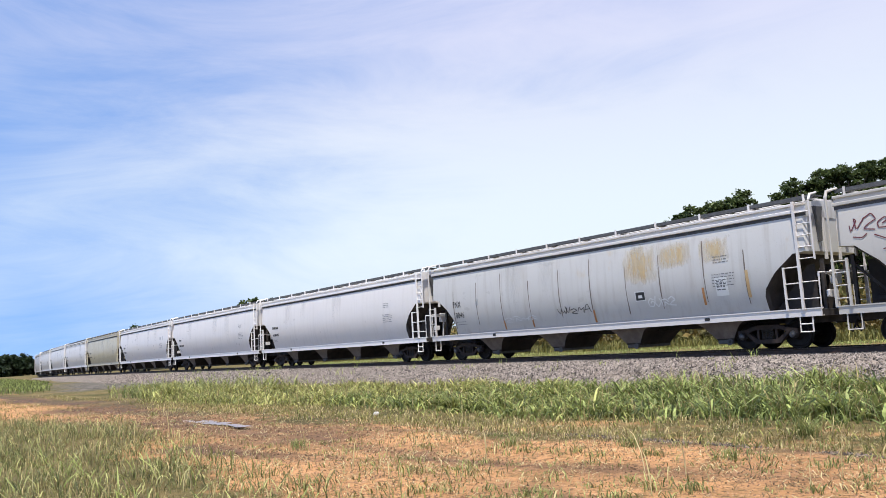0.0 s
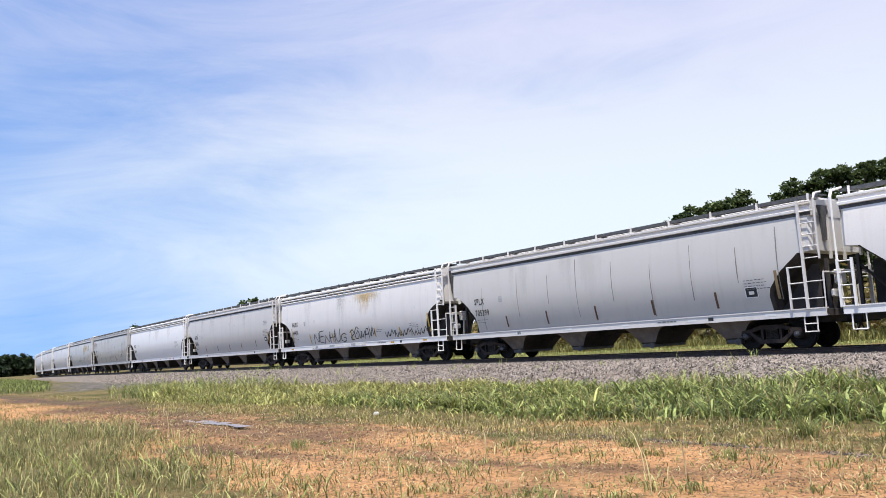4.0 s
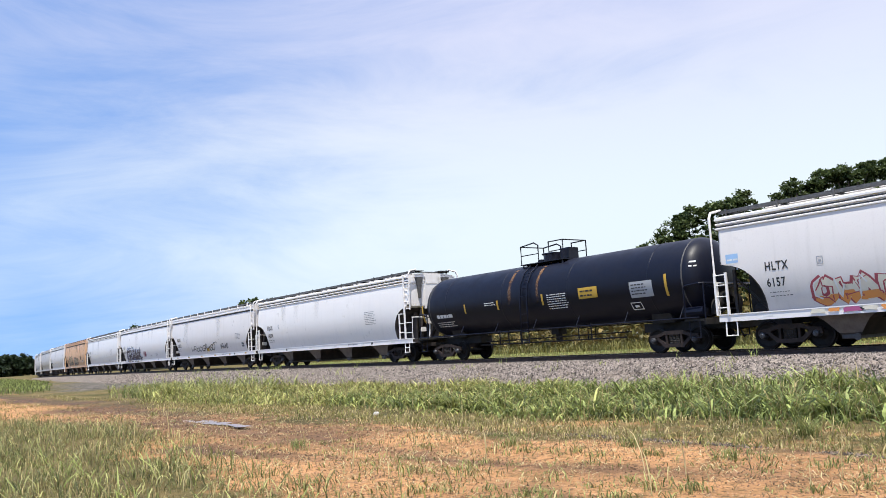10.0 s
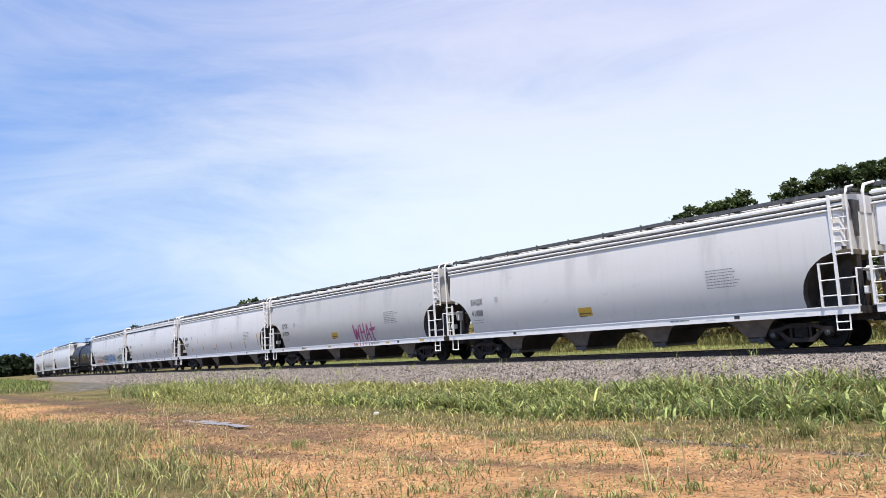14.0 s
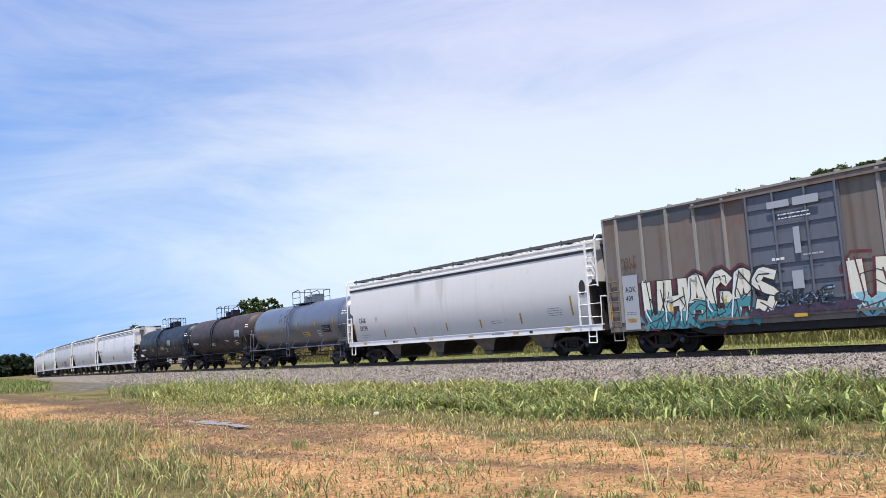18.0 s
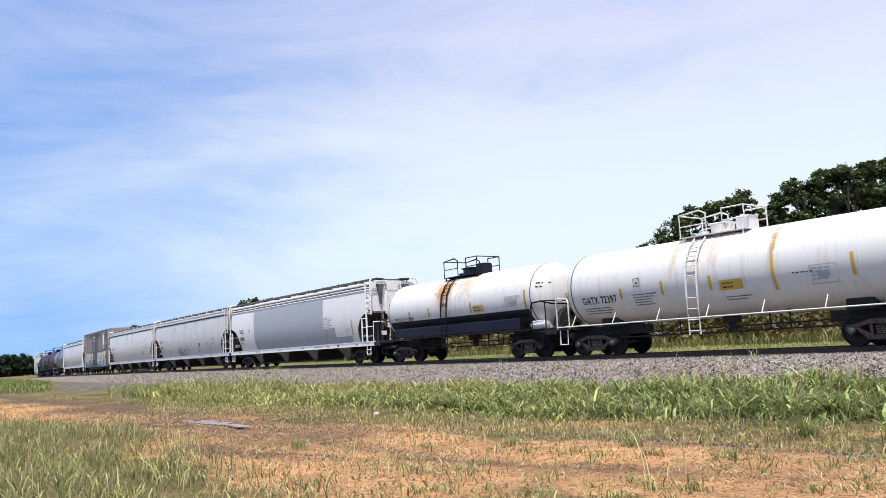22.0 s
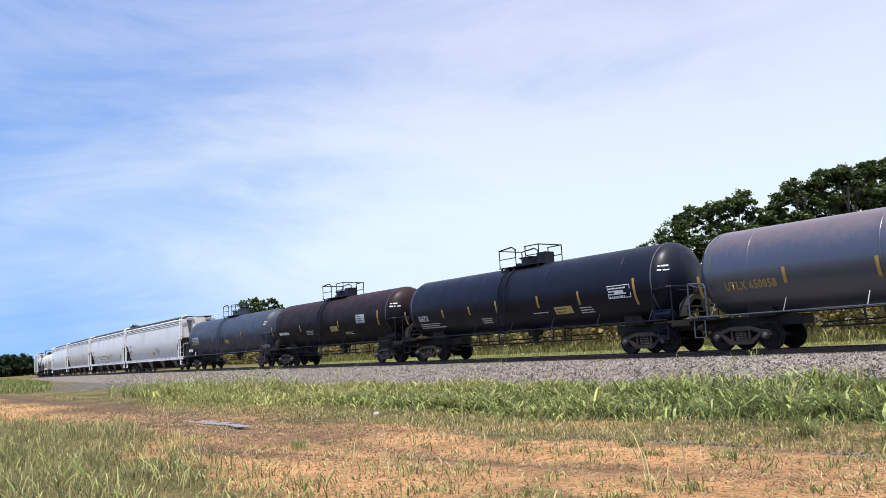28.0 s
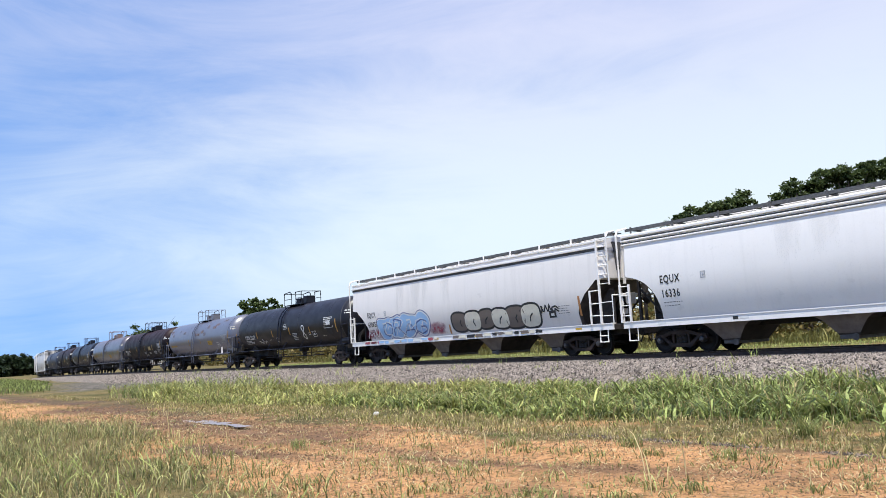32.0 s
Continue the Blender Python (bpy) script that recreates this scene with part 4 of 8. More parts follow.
def tank_car(L, mat, trim, label=""):
    car = tagged(new("tank_car"), label, "tank car", "cars of the freight train")
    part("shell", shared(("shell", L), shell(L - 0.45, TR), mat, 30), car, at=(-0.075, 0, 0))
    for k in (-0.36, -0.12, 0.12, 0.36):
        part("seam_band", shared(("seam_band",), seam_band(TR), mat, 60), car, at=(L * k, 0, 0))
    for s in (1, -1):
        part("end_seam", shared(("end_seam",), seam_band(TR + 0.001), SEAM_SHADE, 60), car, at=(s * (L / 2 - 0.98) - 0.075, 0, 0))
    part("head_brace", shared(("head_brace",), head_brace, UNDER, 40), car, "black arched brace across the tank's end", at=(-L / 2 + 0.10, 0, 0))
    part("manway_housing", shared(("manway_housing",), dome, trim, 30), car)
    part("valve_box", shared(("valve_box",), lambda g: g.box(-1.22, -0.72, -0.30, 0.30, TZ + 1.48, TZ + 1.98, 0.04), trim), car)
    part("top_platform", shared(("top_platform",), top_platform, trim), car)
    for s in (1, -1):
        part("platform_railing", shared(("platform_railing", s), top_rail if s > 0 else mirrored(top_rail), trim), car, rz=0 if s > 0 else math.pi)
        part("platform_railing", shared(("platform_railing_high", s), top_rail_high if s > 0 else mirrored(top_rail_high), trim), car, rz=0 if s > 0 else math.pi)
        part("cross_rail", shared(("cross_rail",), cross_rail, trim), car, at=(1.3 * s, 0, 0))
    for s in (1, -1):
        rz = 0 if s > 0 else math.pi
        lad = part("ladder", shared(("tank_ladder",), tank_ladder, trim), car, at=(0.45 * s, 0, 0), rz=rz)
        for y, z in RUNGS:
            part("rung", shared(("rung",), rung, trim), lad, at=(0, y, z))
        part("safety_rail", shared(("safety_rail", L), side_rail(L - 0.5), trim), car, rz=rz)
        part("stub_sill", shared(("stub_sill",), stub_end, UNDER), car, at=(s * L / 2, 0, 0), rz=rz)
        part("end_bar", shared(("end_bar",), end_bar, trim), car, at=(s * L / 2, 0, 0), rz=rz)
        for d in (1, -1):
            for name, make in (("end_handrail", end_rail), ("step", stirrup)):
                part(name, shared((name, s * d), make if s * d > 0 else mirrored(make), trim), car, at=(s * L / 2, 0, 0), rz=0 if d > 0 else math.pi)
        truck(car, s * (L / 2 - 1.75))
    part("bottom_outlet", shared(("bottom_outlet",), bottom_fittings, UNDER), car)
    part("brake_cylinder", shared(("air_reservoir",), tank_reservoir, GATE if mat in GREY_TANKS else mat), car, at=(-L / 2 + 0.7, 1.15, 0.50), rz=math.pi / 2)
    part("brake_wheel", shared(("brake_wheel",), brake_gear, UNDER), car, at=(-L / 2 + 0.02, -0.5, 1.7), rz=math.pi / 2)
    ends(car, L / 2)
    return car


def boxcar(L, label=""):
    car = tagged(new("boxcar"), label, "boxcar", "cars of the freight train")
    half, w, z0, z1 = L / 2, 1.50, 1.02, 5.20

    def body(g):
        g.box(-half, half, -w, w, z0, z1)

    def roof_shape(g):
        ring = [(w + 0.05, z1 - 0.02), (w + 0.05, z1 + 0.05), (0.7, z1 + 0.16), (-0.7, z1 + 0.16), (-w - 0.05, z1 + 0.05), (-w - 0.05, z1 - 0.02)]
        g.loft([[(x, y, z) for y, z in ring] for x in (-half - 0.05, half + 0.05)])
        for k in range(13):
            x = -half + 0.4 + (L - 0.8) * k / 12
            g.box(x - 0.04, x + 0.04, -w + 0.3, w - 0.3, z1 + 0.10, z1 + 0.175)

    def rib(g):
        g.loft([[(-0.07, w - 0.01, z), (-0.04, w + 0.055, z), (0.04, w + 0.055, z), (0.07, w - 0.01, z)] for z in (z0 + 0.18, z1 - 0.05)])

    def door(g):
        g.box(-1.55, 1.55, w - 0.01, w + 0.05, z0 + 0.12, z1 - 0.25)

    def belly(g):
        g.loft([[(x, 1.30, 0.95), (x, 1.44, 0.95), (x, 1.44, z), (x, 1.30, z)] for x, z in ((-half + 3.3, 0.86), (-half + 4.2, 0.60), (half - 4.2, 0.60), (half - 3.3, 0.86))])

    def track_bar(g):
        g.box(-3.6, 3.6, w, w + 0.12, 0, 0.08)

    part("body", shared(("box_body", L), body, BOX_BROWN), car)
    part("roof", shared(("box_roof", L), roof_shape, BOX_RIB), car)
    for s in (1, -1):
        rz = 0 if s > 0 else math.pi
        for k in range(5):
            for x in (half - 0.62 - 1.15 * k, -half + 0.62 + 1.15 * k):
                part("side_rib", shared(("side_rib",), rib, BOX_RIB), car, at=(x, 0, 0), rz=rz)
        d = part("sliding_door", shared(("box_door",), door, DOOR_BLUE), car, "faded blue-grey plug door", at=(0.15, 0, 0), rz=rz)
        for z in (1.5, 2.1, 2.7, 3.3, 3.9, 4.5):
            part("door_rib", shared(("door_rib",), lambda g: g.box(-1.5, 1.5, w + 0.05, w + 0.085, 0, 0.07), DOOR_BLUE), d, at=(0, 0, z))
        for x in (-1.5, -0.55, 0.5, 1.44):
            part("lock_rod", shared(("lock_rod",), lambda g: g.box(0, 0.06, w + 0.085, w + 0.13, z0 + 0.1, z1 - 0.2), DOOR_BLUE), d, at=(x, 0, 0))
        for z in (z0 + 0.02, z1 - 0.22):
            part("door_track", shared(("door_track",), track_bar, BOX_BROWN), car, at=(0.15, 0, z), rz=rz)
        part("side_sill", shared(("box_sill", L), lambda g: g.box(-half, half, 1.40, 1.535, 0.86, 1.05), BOX_BROWN), car, rz=rz)
        part("belly_sill", shared(("belly_sill", L), belly, UNDER), car, "deep black sill below the doors", rz=rz)
        for z in (0.66, 0.80):
            part("brake_pipe", shared(("box_pipe",), lambda g: g.pipe([(-4.6, 1.2, 0), (4.6, 1.2, 0)], 0.03, 6), UNDER), car, at=(0, 0, z - 0.1), rz=rz)
        part("stirrup", shared(("stirrup",), lambda g: g.pipe([(-0.22, 0, 0), (-0.22, 0, -0.36), (0.22, 0, -0.36), (0.22, 0, 0)], 0.022, 6), BOX_RIB), car, at=(s * (half - 0.33), s * 1.48, 0.90), rz=rz)
        # Ridges in a pale colour paint in their sunlit faces.
        for k in range(4):
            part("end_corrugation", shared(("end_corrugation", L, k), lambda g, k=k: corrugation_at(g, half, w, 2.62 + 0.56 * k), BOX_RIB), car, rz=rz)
        part("end_top_panel", shared(("end_top_panel", L), lambda g: g.box(half + 0.012, half + 0.11, -w + 0.04, w - 0.04, 4.66, z1 - 0.04), BOX_RIB), car, "pale panel along the top of the end wall", rz=rz)
        part("corner_post", shared(("corner_post", L), lambda g: g.box(half - 0.03, half + 0.06, w - 0.07, w + 0.03, z0, z1 - 0.04), BOX_RIB), car, rz=rz)
        part("corner_post", shared(("corner_post", L), lambda g: g.box(half - 0.03, half + 0.06, w - 0.07, w + 0.03, z0, z1 - 0.04), BOX_RIB), car, at=(0, -s * (2 * w - 0.04), 0), rz=rz)
        for y in (-1.1, 0.95):
            part("end_ladder", shared(("grab_ladder",), grab_ladder, BOX_RIB), car, at=(s * (half + 0.06), s * y, 1.1), rz=rz)
        part("brake_box", shared(("brake_box",), lambda g: g.box(0, 0.22, -0.35, 0.25, 1.45, 2.1), UNDER), car, at=(s * (half + 0.012), 0, 0), rz=rz)
        part("brake_wheel", shared(("box_brake_wheel",), brake_wheel, BOX_RIB, 40), car, at=(s * (half + 0.26), 0, 1.9), rz=rz)
        part("end_platform", shared(("box_end_platform",), lambda g: g.box(0, 0.32, -1.3, 1.3, 0.98, 1.03), UNDER), car, at=(s * (half + 0.012), 0, 0), rz=rz)
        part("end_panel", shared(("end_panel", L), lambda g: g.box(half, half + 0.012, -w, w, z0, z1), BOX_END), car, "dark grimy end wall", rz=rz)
        part("ladder", shared(("box_ladder",), ladder(1.9, 0.42), BOX_BROWN), car, at=(s * (half - 0.33), s * (w + 0.05), 1.05), rz=rz)
        truck(car, s * (half - 2.0))
        part("draft_gear", shared(("draft_gear",), lambda g: g.box(-1.2, 0.75, -0.25, 0.25, 0.75, 1.02), UNDER), car, at=(s * half, 0, 0), rz=rz)
        part("coupler", shared(("coupler",), coupler, UNDER), car, at=(s * (half + 0.5), 0, 0), rz=rz)
    part("center_sill", shared(("box_center", L), lambda g: g.box(-half, half, -0.3, 0.3, 0.72, 1.02), UNDER), car)
    return car


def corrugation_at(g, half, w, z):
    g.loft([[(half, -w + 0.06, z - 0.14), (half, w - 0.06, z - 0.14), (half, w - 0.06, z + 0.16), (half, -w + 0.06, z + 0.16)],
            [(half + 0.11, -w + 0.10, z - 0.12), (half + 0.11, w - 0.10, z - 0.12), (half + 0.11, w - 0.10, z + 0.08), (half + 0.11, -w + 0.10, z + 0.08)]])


def grab_ladder(g):
    for y in (-0.2, 0.2):
        g.rod((0.08, y, 0), (0.08, y, 1.35), 0.02)
    for k in range(4):
        g.rod((0.08, -0.2, 0.12 + 0.36 * k), (0.08, 0.2, 0.12 + 0.36 * k), 0.018)


def brake_wheel(g):
    ring = [(0.0, 0.26 * math.cos(a), 0.26 * math.sin(a)) for a in np.linspace(0, math.tau, 17)]
    g.pipe(ring, 0.018)
    for k in range(4):
        a = k * math.pi / 2
        g.rod((0, 0, 0), (0, 0.26 * math.cos(a), 0.26 * math.sin(a)), 0.014)


# strokes of the large sprayed forms, in a unit square
FORMS = {"a": [[(0, 0.2), (0.35, 0.95), (0.55, 0.45), (1.05, 0.85), (0.9, 0.1)]], "b": [[(0.2, 1), (0.0, 0.35), (0.45, -0.02), (0.95, 0.4), (0.7, 0.75)]],
         "c": [[(0.9, 0.8), (0.4, 1), (0.02, 0.6), (0.2, 0.1), (0.75, 0.05), (1.0, 0.45), (0.65, 0.7), (0.4, 0.42)]], "d": [[(-0.05, 0.9), (0.35, 0.05), (0.6, 0.95), (0.8, 0.2), (1.1, 0.6)]],
         "e": [[(0.1, 0.05), (0.0, 0.85), (0.6, 1.0), (1.0, 0.55)], [(0.4, 0.0), (0.45, 0.6), (1.0, 0.1)]], "f": [[(0.0, 0.45), (0.45, 1), (0.95, 0.75), (0.5, 0.3), (1.05, 0.0)], [(0.2, 0.0), (0.3, 0.5)]],
         "g": [[(0.0, 0.0), (0.3, 1), (0.4, 0.1), (0.7, 0.9), (0.8, 0.0), (1.05, 0.8)]], "h": [[(-0.05, 0.7), (0.5, 1.0), (0.95, 0.6), (0.4, 0.35), (0.1, 0.1), (1.0, -0.02)]],
         "U": [[(0.05, 1.0), (0.1, 0.25), (0.4, 0.0), (0.85, 0.2), (0.95, 1.0)]], "E": [[(1.0, 0.95), (0.1, 0.9), (0.05, 0.1), (1.0, 0.02)], [(0.1, 0.5), (0.85, 0.55)]],
         "N": [[(0.0, 0.0), (0.1, 1.0), (0.85, 0.05), (1.0, 1.0)]], "G": [[(1.0, 0.8), (0.6, 1.0), (0.1, 0.75), (0.05, 0.25), (0.5, 0.0), (0.95, 0.2), (0.9, 0.5), (0.5, 0.5)]], "A": [[(0.0, 0.0), (0.35, 0.95), (0.65, 0.95), (1.0, 0.0)], [(0.2, 0.4), (0.85, 0.42)]],
         "S": [[(0.95, 0.85), (0.4, 1.0), (0.08, 0.7), (0.9, 0.35), (0.6, 0.0), (0.05, 0.12)]], "R": [[(0.05, 0.0), (0.1, 1.0), (0.8, 0.85), (0.7, 0.5), (0.15, 0.45)], [(0.45, 0.48), (1.0, 0.0)]],
         "K": [[(0.08, 0.0), (0.1, 1.0)], [(0.95, 1.0), (0.15, 0.45), (1.0, 0.0)]], "O": [[(0.5, 1.0), (0.1, 0.75), (0.1, 0.2), (0.5, 0.0), (0.9, 0.25), (0.9, 0.75), (0.5, 1.0)]], "W": [[(0.0, 1.0), (0.25, 0.0), (0.5, 0.7), (0.75, 0.0), (1.0, 1.0)]],
         "H": [[(0.08, 0.0), (0.1, 1.0)], [(0.9, 0.0), (0.95, 1.0)], [(0.1, 0.5), (0.9, 0.52)]], "V": [[(0.0, 1.0), (0.45, 0.0), (1.0, 1.0)]], "Y": [[(0.0, 1.0), (0.45, 0.5), (1.0, 1.0)], [(0.45, 0.5), (0.35, 0.0)]], "M": [[(0.0, 0.0), (0.15, 1.0), (0.5, 0.35), (0.85, 1.0), (1.0, 0.0)]],
         "k": [[(0.0, 0.5), (0.2, 0.0), (0.45, 0.8), (0.2, 1.0), (0.6, 0.1), (1.0, 0.95)]]}


# ---- marks on the cars' sides; u runs from the front end backwards along the viewer's side ----
class Side:
    def __init__(self, car, front, width):
        self.car, self.front, self.width = car, front, width
        self.floor = 1.26

    def place(self, u, z, lift):
        return (self.front - u, self.width(z) + lift, z)

    def put(self, name, verts, faces, mat, label="", lift=0.008):
        g = Geo()
        g.add([self.place(u, z, lift) for u, z in verts], faces)
        me = bpy.data.meshes.new(name)
        me.from_pydata(g.v, [], g.f)
        me.materials.append(mat)
        return part(name, me, self.car, label)

    def text(self, words, u, z, size, mat, label="", narrow=0.74):
        c = bpy.data.curves.new("lettering", "FONT")
        c.body, c.size, c.resolution_u, c.offset = words, size / 0.72, 2, size * 0.03
        c.space_character = 1.12
        tmp = bpy.data.objects.new("tmp", c)
        me = bpy.data.meshes.new_from_object(tmp)
        bpy.data.objects.remove(tmp)
        for v in me.vertices:
            v.co = self.place(u + v.co.x * narrow, z + v.co.y, 0.009)
        me.materials.clear()
        me.materials.append(mat)
        return part("lettering", me, self.car, label)

    def bars(self, u, z, rows, width, mat, size=0.055, seed=0, pitch=1.9, lift=0.008):
        r, v, f = random.Random(seed), [], []
        for k in range(rows):
            x, zz = u, z - k * size * pitch
            while x < u + width * r.uniform(0.7, 1.0):
                w = r.uniform(0.05, 0.17) * (size / 0.055) ** 0.5
                b, top = len(v), size * r.uniform(0.62, 0.8)
                v += [(x, zz), (x + w, zz), (x + w, zz + top), (x, zz + top)]
                f.append((b, b + 1, b + 2, b + 3))
                x += w + 0.035
        return tagged(self.put("small_lettering", v, f, mat, "", lift), kind="stuff")

    def panel(self, name, u0, u1, z0, z1, mat, label="", ragged=0.0, seed=0, lift=0.006):
        r, v, f, nu, nz = random.Random(seed), [], [], max(2, int((u1 - u0) / 0.25)), 8
        nz = 8 if not ragged else 20
        wave = [r.uniform(0, 6.28) for _ in range(9)]

        def ripple(a, k):
            return ragged * (0.55 * math.sin(4.1 * a + wave[k]) + 0.3 * math.sin(9.7 * a + wave[k + 1]) + 0.15 * math.sin(23 * a + wave[k + 2]))
        edge0 = [ripple(j / nz, 0) for j in range(nz + 1)]
        edge1 = [ripple(j / nz, 3) for j in range(nz + 1)]
        lo = [abs(ripple(i / nu * (u1 - u0), 6)) for i in range(nu + 1)]
        for j in range(nz + 1):
            for i in range(nu + 1):
                a = i / nu
                u = u0 + edge0[j] + (u1 + edge1[j] - u0 - edge0[j]) * a
                v.append((u, z0 + lo[i] * (1 - j / nz) + (z1 - z0 - lo[i] * (1 - j / nz)) * j / nz))
        for j in range(nz):
            for i in range(nu):
                k = j * (nu + 1) + i
                f.append((k, k + 1, k + nu + 2, k + nu + 1))
        return self.put(name, v, f, mat, label, lift)

    def stain(self, u0, u1, z0, z1, mat, label="", run=False, name="rust_stain"):
        """A soft patch; run: strongest at its top and trailing downwards."""
        nu, nz, v, f, depth = max(4, int((u1 - u0) / 0.12)), 12, [], [], []
        for j in range(nz + 1):
            for i in range(nu + 1):
                a, b = i / nu, j / nz
                v.append((u0 + (u1 - u0) * a, z0 + (z1 - z0) * b))
                side = 1 - abs(2 * a - 1) ** 2.4
                depth.append(side * (min(1.0, b * 1.1) if run else 1 - abs(2 * b - 1) ** 2.4))
        for j in range(nz):
            for i in range(nu):
                k = j * (nu + 1) + i
                f.append((k, k + 1, k + nu + 2, k + nu + 1))
        ob = self.put(name, v, f, mat, label, 0.004)
        ob.data.attributes.new("depth", "FLOAT", "POINT").data.foreach_set("value", depth)
        return ob

    def strip(self, u, z0, z1, mat=None, w=0.07):
        return self.panel("reflector_strip", u, u + w, z0, z1, mat or YELLOW, lift=0.012)

    def box_sign(self, u, z, w, h, mat, back=None):
        if back:
            self.panel("data_plate", u, u + w, z, z + h, back, lift=0.006)
        t = 0.03
        v, f = [], []
        for a, b, c, d in ((u, u + w, z, z + t), (u, u + w, z + h - t, z + h), (u, u + t, z + t, z + h - t), (u + w - t, u + w, z + t, z + h - t), (u + w * 0.3, u + w * 0.7, z + h * 0.3, z + h * 0.6)):
            k = len(v)
            v += [(a, c), (b, c), (b, d), (a, d)]
            f.append((k, k + 1, k + 2, k + 3))
        return self.put("frame_mark", v, f, mat, lift=0.012)

    def strokes(self, lines, width, mat, label="", name="graffiti_line", lift=0.014):
        v, f = [], []
        for pts in lines:
            p = np.array(pts, float)
            d = np.gradient(p, axis=0)
            d /= np.maximum(1e-6, np.hypot(d[:, 0], d[:, 1]))[:, None]
            nrm = np.stack([-d[:, 1], d[:, 0]], 1) * width / 2
            b = len(v)
            for a, q in zip(p, nrm):
                v += [tuple(a - q), tuple(a + q)]
            f += [(b + 2 * k, b + 2 * k + 1, b + 2 * k + 3, b + 2 * k + 2) for k in range(len(p) - 1)]
        ob = self.put(name, v, f, mat, label, lift)
        return tagged(ob, kind="stuff") if name.startswith("graffiti") and len(lines) > 1 else ob

    def scrawl(self, u0, u1, z0, z1, mat, width=0.05, letters=7, seed=0, label=""):
        """Looping hand-sprayed line that cannot be read."""
        r, lines = random.Random(seed), []
        for k in range(letters):
            a = u0 + (u1 - u0) * k / letters
            w = (u1 - u0) / letters
            hgt = (z1 - z0) * r.uniform(0.7, 1.0)
            ph, lp = r.uniform(0, 6.28), r.uniform(0.8, 1.8)
            pts = []
            for q in range(22):
                s = q / 21
                pts.append((a + w * (s * 0.95 + 0.22 * math.sin(s * 6.28 * lp + ph)), z0 + hgt * (0.5 + 0.5 * math.sin(s * 6.28 * lp * 0.8 + ph * 1.7))))
            lines.append(pts)
        return self.strokes(lines, width, mat, label, "graffiti")

    def tag(self, u0, u1, z0, z1, glyphs, mat, width=0.045, label="", slant=0.0):
        """Thin hand-drawn sprayed forms in a row."""
        w, lines = (u1 - u0) / len(glyphs), []
        for k, g in enumerate(glyphs):
            for pts in FORMS[g]:
                p = np.array(pts, float)
                t = np.linspace(0, len(p) - 1, 3 * len(p))
                a, b = np.interp(t, range(len(p)), p[:, 0]), np.interp(t, range(len(p)), p[:, 1])
                lines.append(np.stack([u0 + w * (k + 0.05 + 1.0 * a) + slant * b, z0 + (z1 - z0) * b * (0.8 + 0.2 * math.sin(k * 2.1))], 1))
        return self.strokes(lines, width, mat, label, "graffiti")

    def wild(self, u0, u1, z0, z1, glyphs, line, fill, low, shine, label="", halo=None, edge=0.20, fat=0.30, plump=0.34):
        """A row of big angular sprayed forms: dark edge, pale fill, other tone low down."""
        w = (u1 - u0) / len(glyphs)
        lines = []
        for k, g in enumerate(glyphs):
            for pts in FORMS[g]:
                p = np.array(pts, float)
                t = np.linspace(0, len(p) - 1, 4 * len(p))
                a, b = np.interp(t, range(len(p)), p[:, 0]), np.interp(t, range(len(p)), p[:, 1])
                lines.append(np.stack([u0 + w * (k + 0.12 + 0.86 * a), z0 + 0.15 + (z1 - z0 - 0.3) * b], 1))
        t = min(fat, w * plump)
        if halo:
            self.strokes(lines, t + edge + 0.16, halo, "", "graffiti_halo", 0.003)
        self.strokes(lines, t + edge, line, label, "graffiti_outline", 0.006)
        self.strokes([q + np.array((0.03, -0.03)) for q in lines], t, fill, "", "graffiti_fill", 0.010)
        cut = [q[q[:, 1] < z0 + 0.42 * (z1 - z0)] for q in lines]
        self.strokes([q + np.array((0.03, -0.05)) for q in cut if len(q) > 2], t, low, "", "graffiti_fill", 0.013)
        r = random.Random(len(glyphs))
        inner = [[(a + r.uniform(-0.2, 0.2), b + r.uniform(-0.15, 0.15)) for a, b in q[::3]] for q in lines]
        self.strokes(inner, 0.045, line, "", "graffiti_line", 0.0145)
        self.strokes([q[: len(q) // 2] + np.array((-t * 0.25, 0.05)) for q in lines], 0.05, shine, "", "graffiti_shine", 0.016)

    def throwup(self, u0, u1, z0, z1, n, fills, line, seed=0, glow=None, label="", fat=0.09, taper=False):
        """Plump outlined letter-like shapes in a row."""
        r = random.Random(seed)
        shapes = []
        w = (u1 - u0) / n
        for k in range(n):
            c = u0 + w * (k + 0.5)
            hz, hw = (z1 - z0) / 2 * r.uniform(0.85, 1.0), w * r.uniform(0.50, 0.62)
            cz = z0 + hz + (z1 - z0 - 2 * hz) * r.random()
            ph, am = r.uniform(0, 6.28), 0.04 if taper else r.uniform(0.08, 0.20)
            kk = 2 if taper else r.choice((3, 4, 5))
            p = 3.2
            pts = []
            for q in range(30):
                a = q * math.tau / 30
                ca, sa = math.cos(a), math.sin(a)
                rad = 1 / (abs(ca) ** p + abs(sa) ** p) ** (1 / p) * (1 + am * math.sin(kk * a + ph))
                pts.append((c + hw * rad * ca, cz + hz * rad * sa))
            shapes.append((pts, (c, cz), hw, hz))

        def fan(grow, name, mat, lift, pick=None, lab=""):
            for i, (pts, (cu, cz), hw, hz) in enumerate(shapes):
                if pick is not None and i % pick[1] != pick[0]:
                    continue
                v = [(cu, cz)]
                for a, q in pts:
                    d = math.hypot(a - cu, q - cz)
                    v.append((cu + (a - cu) * (d + grow) / d, max(self.floor, cz + (q - cz) * (d + grow) / d)))
